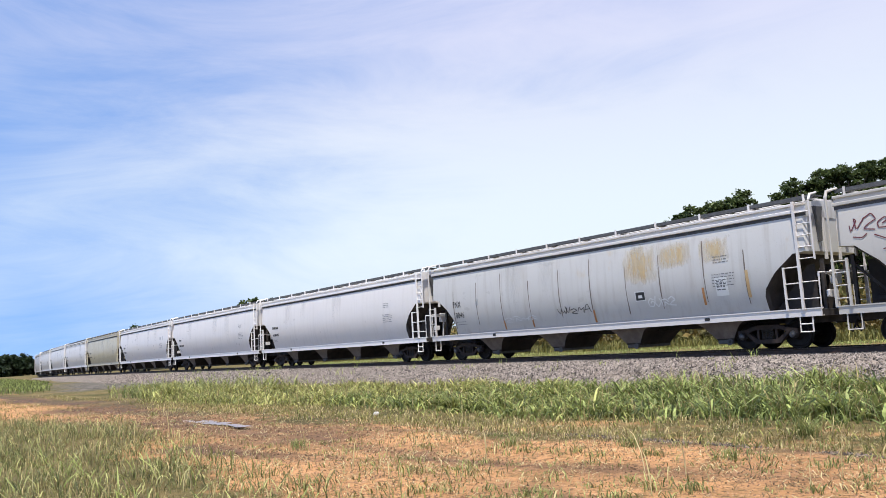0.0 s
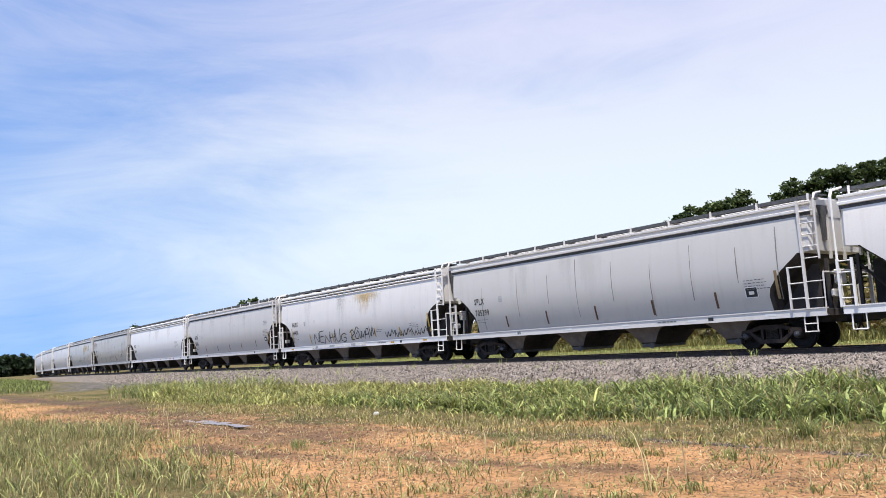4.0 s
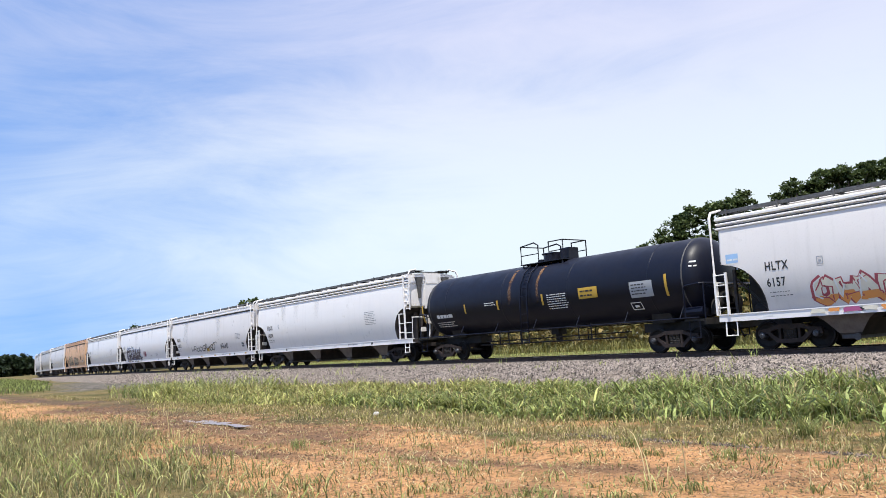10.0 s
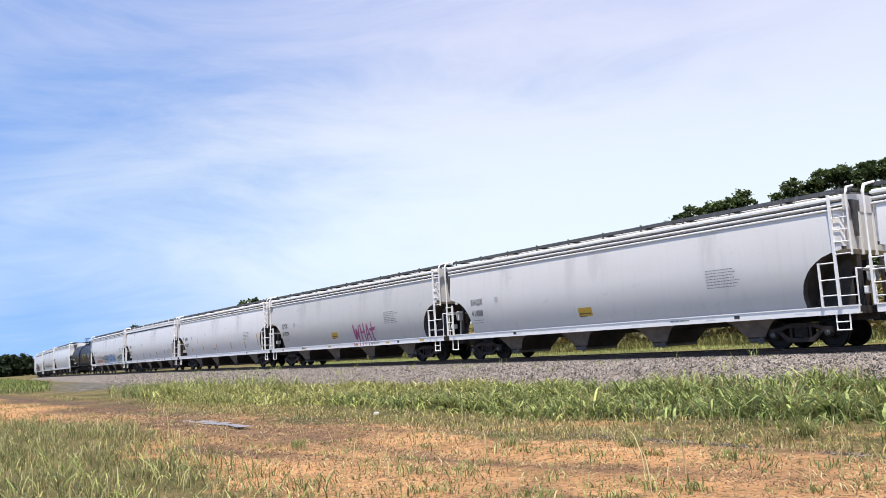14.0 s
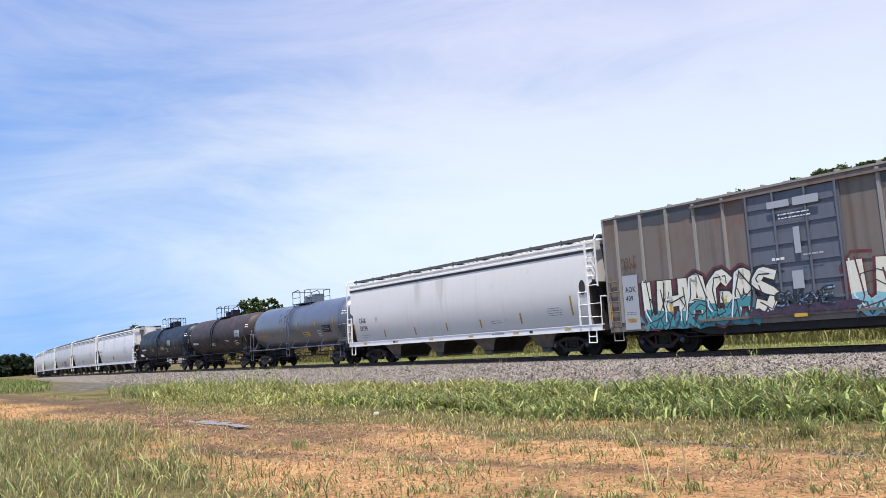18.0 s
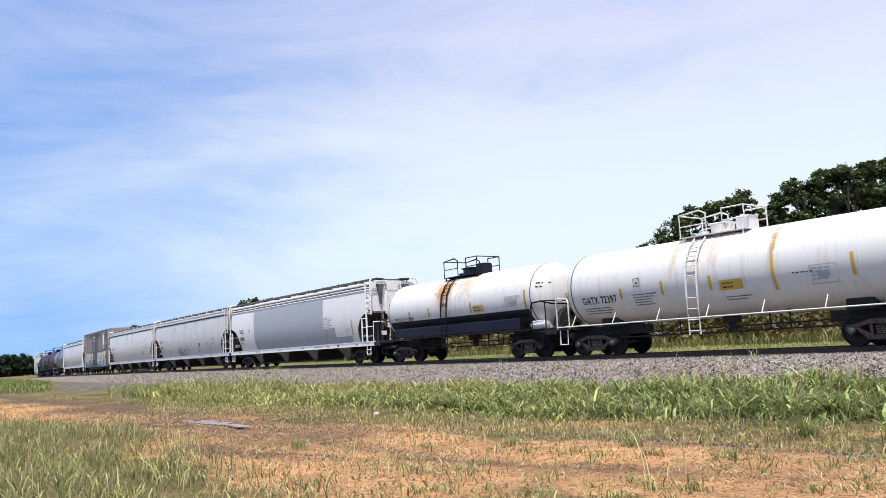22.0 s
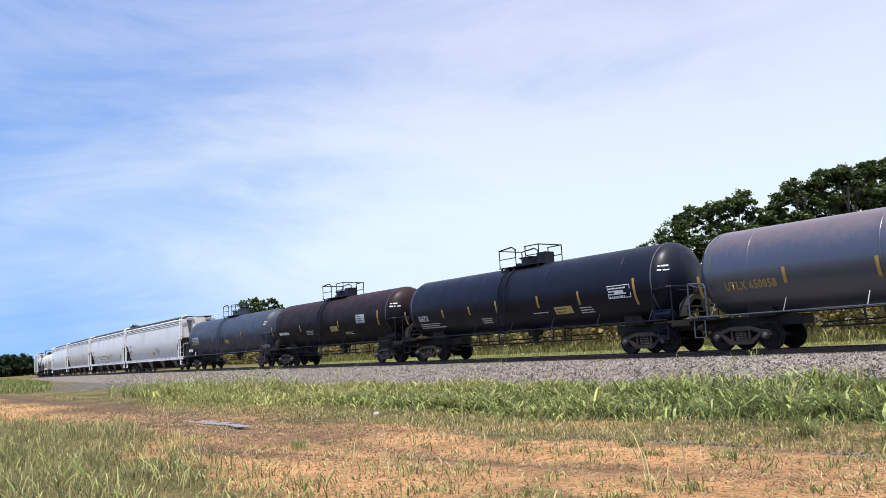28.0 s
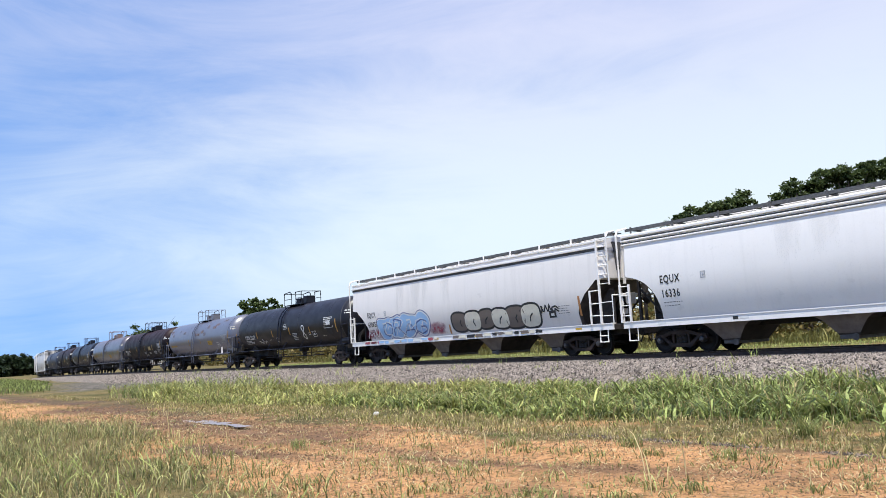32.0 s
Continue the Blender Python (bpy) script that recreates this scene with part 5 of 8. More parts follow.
                self.put(name, v, [(0, 1 + j, 1 + (j + 1) % 30) for j in range(30)], mat, lab, lift + 0.0006 * (i % 2))
        if glow:
            fan(fat * 1.7, "graffiti_halo", glow, 0.006)
        fan(fat, "graffiti_outline", line, 0.009, None, label)
        for j, mat in enumerate(fills):
            fan(0.0, "graffiti_fill", mat, 0.012, (j, len(fills)))
        lines = []
        for pts, (cu, cz), hw, hz in shapes:
            e = r.uniform(-0.3, 0.3)
            lines.append([(cu + hw * e, cz - hz * 0.55), (cu + hw * (e * 0.3), cz - hz * 0.1), (cu + hw * 0.25, cz + hz * 0.2)])
            if not taper and r.random() < 0.7:
                lines.append([(cu - hw * 0.3, cz + hz * 0.45), (cu + hw * 0.2, cz + hz * 0.5), (cu + hw * 0.3, cz + hz * 0.2)])
        self.strokes(lines, 0.07, line, lift=0.015)


# small stencilled data on the hopper cars: distance from the front, top, rows and width of each block
ROUND_DATA, ANGULAR_DATA = [(14.5, 2.76, 7, 1.3)], [(16.2, 3.22, 3, 0.6), (16.1, 2.62, 5, 0.95)]
HOPPER_DATA = {1: [(16.0, 2.62, 6, 1.15)], 3: [(15.3, 2.02, 3, 0.9), (12.0, 1.86, 2, 0.7)], 4: [(15.6, 2.3, 4, 0.9)], 6: [(16.7, 3.34, 3, 0.8), (16.6, 2.58, 6, 0.9), (17.0, 1.86, 2, 0.3)], 8: [(14.2, 1.72, 3, 0.9)],
               9: [(15.8, 2.62, 5, 1.15)], 10: [(14.9, 2.88, 8, 1.3)], 12: [(16.4, 2.72, 5, 1.1)], 13: [(15.6, 2.04, 4, 1.1), (12.4, 1.74, 1, 0.7)], 14: [(8.5, 1.66, 2, 0.6), (15.2, 2.6, 6, 1.1)],
               21: [(16.3, 2.04, 4, 0.8), (12.6, 1.74, 2, 0.7)], 23: [(16.1, 3.22, 3, 0.75), (16.05, 2.70, 5, 1.1), (10.6, 1.86, 1, 1.9)], 24: [(16.0, 2.56, 6, 0.65), (14.5, 2.22, 3, 0.6), (9.3, 2.08, 1, 1.3)],
               25: [(15.05, 2.88, 7, 1.2), (17.6, 2.08, 2, 0.6)], 28: [(13.75, 2.82, 7, 1.3), (16.3, 2.16, 2, 0.6)], 30: [(11.45, 2.26, 7, 1.5)], 31: [(11.75, 2.3, 7, 1.5)], 39: [(16.6, 2.1, 4, 0.7)]}
SIGNS = {-1: (12.78, 1.95), 0: (15.62, 1.76), 2: (16.25, 1.80), 6: (15.66, 1.62), 9: (16.8, 1.56), 12: (17.0, 1.70), 23: (15.3, 1.78), 24: (12.6, 1.90), 39: (16.0, 1.60), 30: (17.2, 1.62), 4: (15.6, 1.70)}


def hopper_marks(car, L, mark, number, style, no, ink=None):
    s, ink, seed = Side(car, L / 2, hop_w), ink or BLACK, no + 40
    z = 2.28 if style == "plain" else 2.52
    u = 1.25 if style == "plain" else 1.85
    if mark:
        s.text(mark, u, z, 0.28, ink)
        s.text(number, u, z - (0.44 if style == "plain" else 0.52), 0.28, ink)
        s.box_sign(u + 1.7, z + 0.02, 0.20, 0.24, PATCH_GREY)
    else:
        s.bars(2.0, z + 0.02, 1, 0.9, ink, 0.2, seed)
        s.bars(2.0, z - 0.46, 1, 1.1, ink, 0.2, seed + 1)
    s.bars(u + 0.05, z - 0.72, 2, 0.8, GREYINK, 0.035, seed, 3.4)
    for k, (a, top, rows, width) in enumerate(HOPPER_DATA.get(no, ROUND_DATA if style == "round" else ANGULAR_DATA)):
        s.bars(a, top - 0.04, rows, width, GREYINK, 0.036, seed + 5 + k, 2.7)
    if no in SIGNS:
        s.box_sign(*SIGNS[no], 0.46, 0.36, WHITEINK, BLACK)
    low = Side(car, L / 2, lambda q: 1.56)
    if number and seed % 3:
        for k in range(6):
            low.panel("reflector_strip", 1.6 + k * (L - 3.6) / 5, 1.95 + k * (L - 3.6) / 5, 1.06, 1.14, YELLOW if seed % 2 else WHITEINK, lift=0.004)
        low.bars(L * 0.66, 1.10, 1, 1.0, GREYINK, 0.06, seed + 11)
    for a in (4.6, L - 4.1):
        low.panel("stencil", a, a + 0.2, 1.05, 1.16, BLACK, lift=0.004)
    # broad faint grime fallen from the roof hatches
    r = random.Random(seed)
    for k in range(4):
        a = r.uniform(3, L - 5)
        s.stain(a, a + r.uniform(0.5, 1.6), r.uniform(1.6, 2.6), 4.05, FADE, "", True, "grime_streak")
    return s


# gap positions between the cars: metres along the track at 0 s
GAPS = [219.9, 199.8, 179.8, 159.7, 139.7, 119.6, 99.6, 79.6, 59.3, 39.0, 18.5, -1.75, -21.9, -41.9, -60.85, -79.8, -98.5, -118.2, -138.45, -158.3, -178.3, -198.2, -218.1, -235.5, -255.3, -274.6, -294.8, -314.9, -334.9, -355.0, -371.65, -385.8, -400.5, -420.2, -436.85, -457.2, -477.3, -498.6, -512.0, -527.0, -546.8, -567.2, -587.3, -608.3, -626.25, -642.8, -660.5, -678.55, -695.8, -713.25, -731.2, -751.2, -771.3, -791.4]
SPEED = 23.679
FIRST = -11
ROSTER = {
    -11: ("hop", "angular", WHITE, "", ""), -10: ("hop", "round", WHITE, "", ""), -9: ("hop", "angular", GREY, "", ""), -8: ("hop", "round", WHITE, "", ""),
    -7: ("hop", "angular", WHITE, "", ""), -6: ("hop", "round", WHITE, "", ""), -5: ("hop", "angular", TAN, "", ""), -4: ("hop", "angular", WHITE, "", ""),
    -3: ("hop", "angular", WHITE, "", ""), -2: ("hop", "angular", WHITE, "", ""), -1: ("hop", "angular", RUSTY, "FNX", "10046"),
    0: ("hop", "angular", BEIGE, "CBFX", "419802"), 1: ("hop", "round", CLEAN, "MLLX", "26491"), 2: ("hop", "angular", GREY, "GPLX", "76090"),
    3: ("hop", "round", WHITE, "WLPX", "44456"), 4: ("hop", "angular", GREY, "SPLX", "705399"), 5: ("hop", "angular", WHITE, "", ""),
    6: ("hop", "angular", ORANGE, "", ""), 7: ("hop", "round", CLEAN, "EQUX", "16340"), 8: ("hop", "angular", CLEAN, "MLLX", "98109"),
    9: ("hop", "angular", WHITE, "EQUX", "630712"), 10: ("hop", "round", CLEAN, "EQUX", "16204"), 11: ("tank", TANK_BLACK, "", ""),
    12: ("hop", "round", WHITE, "HLTX", "6157"), 13: ("hop", "angular", WHITE, "PSPX", "6919"), 14: ("hop", "round", WHITE, "SHPX", "463773"),
    15: ("hop", "round", GREY, "CPCX", "817374"), 16: ("hop", "round", SOFT, "SHQX", "41888"), 17: ("hop", "round", WHITE, "CPCX", "815250"),
    18: ("tank", TANK_NAVY, "", ""), 19: ("tank", TANK_TAUPE, "", ""), 20: ("tank", TANK_GREY, "", ""), 21: ("hop", "plain", SOFT, "CAIX", "59194"),
    22: ("box",), 23: ("hop", "angular", PALE, "EQUX", "13034"), 24: ("hop", "angular", GREY, "FNX", "15790"), 25: ("hop", "round", WHITE, "NCIX", "42848"),
    26: ("tank", TANK_WHITE, "TILX", "111970"), 27: ("tank", TANK_WHITE, "GATX", "72397"), 28: ("hop", "round", CLEAN, "EQUX", "95032"),
    29: ("hop", "round", PALE, "", ""), 30: ("hop", "round", WHITE, "CPCX", "815686"), 31: ("hop", "round", SOFT, "CPCX", "814978"),
    32: ("tank", TANK_SLATE, "", ""), 33: ("tank", TANK_BROWN, "", ""), 34: ("tank", TANK_BLACK, "GATX", ""), 35: ("tank", TANK_UMBER, "UTLX", "650058"),
    36: ("tank", TANK_BROWN, "TILX", "251774"), 37: ("tank", TANK_STAINED, "", ""), 38: ("tank", TANK_GLOSS, "CSOX", "23607"), 39: ("hop", "angular", WHITE, "EQUX", "630855"),
    40: ("hop", "round", CLEAN, "EQUX", "16336"), 41: ("hop", "round", WHITE, "", ""),
}
PAINT_WORDS = {"white_paint": "off-white", "clean_white_paint": "clean white", "soft_white_paint": "off-white", "light_grey_paint": "light grey", "beige_grey_paint": "grimy beige-grey", "pale_warm_grey_paint": "pale warm-grey",
               "rusty_white_paint": "pale grey rust-stained", "tan_paint": "faded tan", "faded_orange_paint": "faded orange weathered", "black_tank_paint": "black", "shiny_black_tank_paint": "glossy blue-black",
               "blue_black_tank_paint": "blue-black", "rusted_black_tank_paint": "rusty black lighter-topped", "taupe_tank_paint": "dull purplish-brown", "grey_tank_paint": "dull blue-grey", "stained_grey_tank_paint": "rust-stained grey", "slate_tank_paint": "dark slate-grey", "brown_topped_grey_tank_paint": "dark grey brown-topped", "white_tank_paint": "cream-white"}
SPECIAL = {-1: "pale grey hopper car with orange rust patches high up", 0: "grimy beige hopper car with dark vertical seam streaks", 3: "off-white hopper car with thin black tags and rust patch",
           6: "faded orange hopper car with black and white graffiti", 8: "clean white hopper car with purple graffiti letters", 9: "off-white hopper car with black sprayed tags",
           12: "off-white hopper car with many-coloured graffiti along its foot", 15: "light grey hopper car with a magenta sprayed word", 21: "off-white hopper car with plain straight ends",
           25: "off-white hopper car with large matt grey repaint", 26: "cream-white tank car with black lower half", 27: "cream-white tank car with orange rust streaks",
           30: "off-white hopper car with small pale bubble letters", 39: "off-white hopper car with big pale blue graffiti", 24: "light grey hopper car with small black tag",
           14: "off-white hopper car with yellow reflector ticks", 4: "light grey hopper car with dark vertical seam streaks"}
TRAIN = {}


def build_train():
    for i, no in enumerate(range(FIRST, 42)):
        front, rear = GAPS[i], GAPS[i + 1]
        row = ROSTER[no]
        span = front - rear
        if row[0] == "hop":
            L = round((span - 0.45) * 4) / 4
            style, mat = row[1], row[2]
            kind = style
            words = PAINT_WORDS[mat.name]
            car = hopper_car(L, kind, mat, "same" if mat in (ORANGE, BEIGE, TAN) else "soft" if mat in (GREY, PALE, RUSTY) and kind == "angular" else "white", words + " covered hopper car rolling on the track")
            hopper_marks(car, L, row[3], row[4], style, no, BROWNINK if mat is ORANGE else None)
        elif row[0] == "tank":
            L = round((span - 0.45) * 4) / 4
            mat = row[1]
            car = tank_car(L, mat, mat if mat in (TANK_WHITE,) + GREY_TANKS and no != 26 else TANK_BLACK, PAINT_WORDS[mat.name] + " tank car with railed top platform")
            tank_marks(car, L, mat, row[2], row[3], no)
        else:
            L = 15.5
            car = boxcar(L, "weathered brown boxcar with a tall graffiti band")
        car.empty_display_size = 1.0
        if no in SPECIAL:
            car["label"] = SPECIAL[no]
        TRAIN[no] = (car, L, (front + rear) / 2 if row[0] != "box" else -428.1)
        if no in EXTRAS:
            EXTRAS[no](car, L)


# marks on each tank: reflector strips (place, foot, top), placard, data plate, framed sign, small writing (place, top, rows, width)
TANK_DATA = {
    11: dict(strips=[(0.12, 1.95, 2.8), (3.5, 2.2, 2.62), (5.85, 2.2, 2.62), (8.72, 2.2, 2.66), (15.05, 2.05, 2.85)], placard=(10.85, 2.28, 1.0, 0.44), plate=(13.45, 2.1, 1.05, 0.6), sign=(13.3, 1.66, 0.5, 0.28), rows=[(5.0, 2.58, 2, 0.75), (9.05, 2.62, 7, 1.2), (1.1, 1.9, 3, 1.6)]),
    18: dict(strips=[(0.12, 1.95, 2.7), (4.6, 2.2, 2.6), (9.0, 2.2, 2.6), (12.4, 2.0, 2.75)], placard=(8.0, 2.0, 0.9, 0.3), plate=(10.4, 2.3, 0.9, 0.5), sign=(9.6, 1.8, 0.4, 0.3), rows=[(4.9, 2.2, 3, 0.9)]),
    19: dict(strips=[(0.12, 1.95, 2.7), (5.2, 1.8, 2.2), (10.6, 1.75, 2.1), (12.9, 1.8, 2.4)], plate=(10.9, 2.35, 1.0, 0.5), sign=(10.8, 1.8, 0.5, 0.3), rows=[(5.4, 2.1, 3, 1.0), (8.6, 2.2, 2, 0.9)]),
    20: dict(strips=[(0.12, 1.95, 2.7), (2.2, 2.2, 2.6), (5.1, 2.3, 2.8), (7.5, 2.35, 2.8), (10.0, 2.3, 2.75), (12.3, 2.1, 2.85)], placard=(8.15, 1.86, 0.95, 0.3), sign=(10.15, 1.8, 0.42, 0.36), dark=(10.9, 2.0, 1.05, 0.44), rows=[(0.6, 1.95, 2, 1.2), (3.4, 2.2, 2, 0.6)]),
    26: dict(strips=[(0.12, 1.95, 2.7), (2.6, 2.2, 2.6), (4.3, 2.2, 2.66), (7.65, 2.2, 2.7), (11.4, 2.1, 2.95)], placard=(7.85, 2.2, 0.8, 0.32), scrawl=(10.2, 2.15, 1.0, 0.55), rows=[(9.0, 1.95, 2, 1.6)]),
    27: dict(strips=[(0.4, 1.95, 2.6), (3.2, 2.1, 2.5), (5.1, 2.1, 2.6), (7.1, 2.1, 2.6), (9.42, 1.9, 3.0), (11.95, 2.1, 2.8)], placard=(7.5, 2.05, 0.85, 0.34), scrawl=(10.7, 2.0, 0.85, 0.5), sign=(3.9, 2.5, 0.3, 0.32), rows=[(3.8, 2.24, 5, 1.1), (7.6, 1.85, 2, 0.9), (10.1, 2.4, 1, 0.7), (1.2, 1.88, 3, 1.8)]),
    32: dict(strips=[(0.12, 1.95, 2.6), (6.4, 2.2, 2.6), (12.5, 2.1, 2.7)], placard=(9.0, 1.95, 0.8, 0.28), plate=(1.6, 2.2, 1.5, 0.5), rows=[(11.4, 2.5, 3, 0.9)]),
    33: dict(strips=[(0.12, 1.95, 2.7), (4.4, 2.2, 2.6), (9.4, 2.2, 2.6), (13.9, 2.1, 2.9)], placard=(8.4, 2.0, 0.9, 0.3), plate=(11.6, 2.3, 0.95, 0.5), rows=[(5.2, 2.2, 3, 1.0), (10.0, 1.9, 2, 1.0)]),
    34: dict(strips=[(0.12, 1.95, 2.6), (3.3, 2.1, 2.5), (5.35, 2.1, 2.5), (7.3, 2.1, 2.6), (10.0, 2.1, 2.6), (12.35, 2.05, 2.6), (15.2, 1.85, 2.85)], placard=(10.9, 1.76, 1.0, 0.3), scrawl=(14.0, 2.2, 1.1, 0.4), rows=[(6.1, 1.9, 3, 0.8), (9.6, 1.92, 1, 0.9), (12.3, 1.96, 3, 0.7), (1.2, 1.9, 3, 2.0)]),
    35: dict(strips=[(0.25, 1.85, 2.6), (3.35, 2.1, 2.6), (6.2, 2.0, 2.6), (8.9, 2.0, 2.5), (12.4, 2.0, 2.5), (15.25, 1.85, 2.6)], placard=(10.2, 1.8, 0.95, 0.32), sign=(13.0, 1.78, 0.42, 0.32), scrawl=(13.5, 1.85, 1.1, 0.46), rows=[(1.4, 1.9, 3, 1.6)]),
    36: dict(strips=[(0.1, 1.85, 2.6), (3.1, 2.1, 2.6), (5.8, 2.1, 2.6), (9.05, 2.1, 2.6), (11.9, 2.1, 2.6), (14.9, 2.0, 2.9)], placard=(10.45, 2.12, 0.85, 0.34), scrawl=(13.85, 2.12, 1.15, 0.5), sign=(13.7, 1.66, 0.5, 0.3), rows=[(1.2, 2.0, 2, 1.6), (8.6, 2.0, 5, 1.0), (10.3, 1.9, 2, 0.8), (12.1, 1.98, 3, 1.1)]),
    37: dict(strips=[(0.12, 1.85, 2.6), (6.3, 2.1, 2.6), (9.25, 2.1, 2.5), (12.2, 2.1, 2.5), (15.7, 2.0, 2.9)], placard=(11.05, 1.96, 0.95, 0.36), sign=(13.05, 1.8, 0.55, 0.32), scrawl=(14.3, 2.1, 1.2, 0.5), rows=[(1.8, 1.86, 2, 1.1)]),
    38: dict(strips=[(0.1, 1.85, 2.6), (3.8, 2.05, 2.5), (6.4, 2.05, 2.5), (9.15, 2.05, 2.55), (12.05, 2.0, 2.45), (15.55, 1.95, 2.75)], scrawl=(14.15, 2.3, 1.1, 0.55), sign=(12.35, 1.8, 0.5, 0.36), rows=[(9.5, 2.16, 5, 0.8), (1.6, 1.95, 3, 1.4), (5.7, 1.9, 1, 0.5), (11.8, 2.1, 2, 0.25), (13.6, 1.85, 1, 0.5), (8.4, 2.8, 4, 0.5)])}


class HeadSide(Side):
    """Marks on the dished rear end of a tank."""
    def place(self, u, z, lift):
        x = self.front - u
        r = float(np.interp(x + self.front + 0.15, [0, 0.03, 0.11, 0.24, 0.39, 0.53, 0.66, 0.75], [0.12, 0.45, 0.85, 1.15, 1.33, 1.42, 1.46, 1.47])) * TR / 1.47 + 0.006
        return (x - lift, math.sqrt(max(0.01, r * r - (z - TZ) ** 2)) + lift, z)


def tank_marks(car, L, mat, mark, number, no):
    s, d = Side(car, L / 2 - 0.3, tank_w), TANK_DATA[no]
    S = L - 0.6
    ink = BLACK if mat is TANK_WHITE else (YELLOWINK if mat in GREY_TANKS else WHITEINK)
    if mark:
        s.text((mark + " " + number).strip(), 1.70 if no == 38 else 1.25, 2.02, 0.28, ink)
    else:
        s.bars(1.25, 2.08, 1, 1.7, ink, 0.22, no)
    for u, z0, z1 in d["strips"]:
        s.strip(u, z0, z1, YELLOW if no in (11, 27) else OLD_YELLOW, w=0.11)
    for k, (u, top, rows, width) in enumerate(d["rows"]):
        s.bars(u, top - 0.05, rows, width, ink if ink is not YELLOWINK else GREYINK, 0.05, no + k, 1.9)
    if "placard" in d:
        u, z, w, h = d["placard"]
        s.panel("placard", u, u + w, z, z + h, YELLOW if no in (11, 27, 35, 37) else DULL_YELLOW, "faded yellow safety placard", lift=0.012)
        for k in range(2):
            s.bars(u + 0.1, z + 0.2 * h + 0.4 * h * k, 1, w - 0.35, BLACK, h * 0.2, no + k, 1.9, 0.017)
    if "plate" in d:
        u, z, w, h = d["plate"]
        s.panel("data_plate", u, u + w, z, z + h, PATCH_GREY, "pale grey data plate", lift=0.010)
        s.bars(u + 0.08, z + h - 0.14, 4, w - 0.3, BLACK, 0.06, no + 9, 1.9, 0.015)
    if "dark" in d:
        u, z, w, h = d["dark"]
        s.panel("data_plate", u, u + w, z, z + h, TANK_NAVY, "dark repainted data plate", lift=0.010)
        s.bars(u + 0.08, z + h - 0.14, 3, w - 0.3, PATCH_GREY, 0.05, no + 9, 1.9, 0.015)
    if "scrawl" in d:
        u, z, w, h = d["scrawl"]
        tone = WHITEINK if mat in (TANK_BLACK, TANK_GLOSS) else PATCH_GREY
        s.bars(u, z + h - 0.09, 4, w - 0.2, tone, 0.075, no + 9, 1.45)
        s.box_sign(u - 0.04, z - 0.05, w, h + 0.1, tone)
    if "sign" in d:
        s.box_sign(*d["sign"], WHITEINK if mat is not TANK_WHITE else GREYINK)
    HeadSide(car, L / 2 - 0.3, tank_w).bars(S - 0.35, 3.15, 2, 0.22, ink if ink is not YELLOWINK else CREAM, 0.08, no + 8)
    if no == 37:
        part("bracket_post", shared(("bracket_post",), lambda g: g.loft([[(-0.09, 1.50, 1.2), (0.09, 1.50, 1.2), (0.09, 1.58, 1.2), (-0.09, 1.58, 1.2)], [(-0.04, 1.50, 1.72), (0.04, 1.50, 1.72), (0.04, 1.56, 1.72), (-0.04, 1.56, 1.72)]]), WHITE), car, "pale upright bracket on the safety rail", at=(-L / 2 + 2.0, 0, 0))
    if no == 11:
        for u in (6.6, 8.35):
            s.stain(u, u + 0.25, 2.0, 4.06, UMBER, "faint brown rust run", True)
    if no in (18, 20):
        r = random.Random(no)
        for k in range(26):
            u, z = S * 0.39 + r.gauss(0, 0.55), 3.2 + r.gauss(0, 0.35)
            s.stain(u, u + 0.14, z - 0.1, z + 0.16, SOOT, "", False, "tar_spot")
    if no == 37:
        r = random.Random(no)
        for k in range(16):
            u, z = r.uniform(0.6, S - 2.0), r.uniform(2.9, 3.8)
            s.stain(u, u + r.uniform(0.4, 1.3), z - r.uniform(0.1, 0.3), z + 0.12, RUST_BLOT, "rust blotch", False)
    if no == 38:
        loop = [(11.2 + 0.17 * math.sin(2 * a), 2.16 + 0.42 * math.cos(a)) for a in np.linspace(0, math.tau, 40)]
        s.strokes([loop], 0.085, WHITEINK, "white looped painted mark", "painted_mark", 0.012)
        s.strokes([[(4.35, 1.65), (4.55, 2.0), (4.75, 1.62)], [(4.42, 1.78), (4.7, 1.78)], [(3.92, 1.84), (4.16, 1.86)], [(4.04, 1.85), (4.04, 1.70)], [(4.22, 1.70), (4.22, 1.84), (4.32, 1.80), (4.22, 1.76), (4.33, 1.70)], [(4.85, 1.70), (4.90, 1.86), (4.98, 1.75), (5.06, 1.87), (5.12, 1.70)], [(6.85, 1.65), (6.9, 2.0)], [(7.0, 1.62), (7.05, 1.98)]], 0.045, WHITEINK, "white chalked marks")
        s.panel("patch", 14.35, 14.95, 1.86, 2.2, TANK_NAVY, "dull repainted square", lift=0.011)


def sill_spray(car, L, u0, u1, mats, seed):
    """Patches of the sprayed pieces that run down over the side sill."""
    low, r, u = Side(car, L / 2, lambda z: 1.583), random.Random(seed), u0
    k = 0
    while u < u1:
        w = r.uniform(0.25, 0.6)
        low.panel("graffiti_patch", u, min(u1, u + w), 1.03 + r.uniform(0, 0.05), 1.19, mats[k % len(mats)], "", 0.05, seed + k, 0.004)
        u += w + r.uniform(0.02, 0.15)
        k += 1


def ticks(s, spots, mat=None, w=0.09):
    """Short upright reflector strips along the foot of the side."""
    for u, z0, z1 in spots:
        s.strip(u, z0, z1, mat, w)


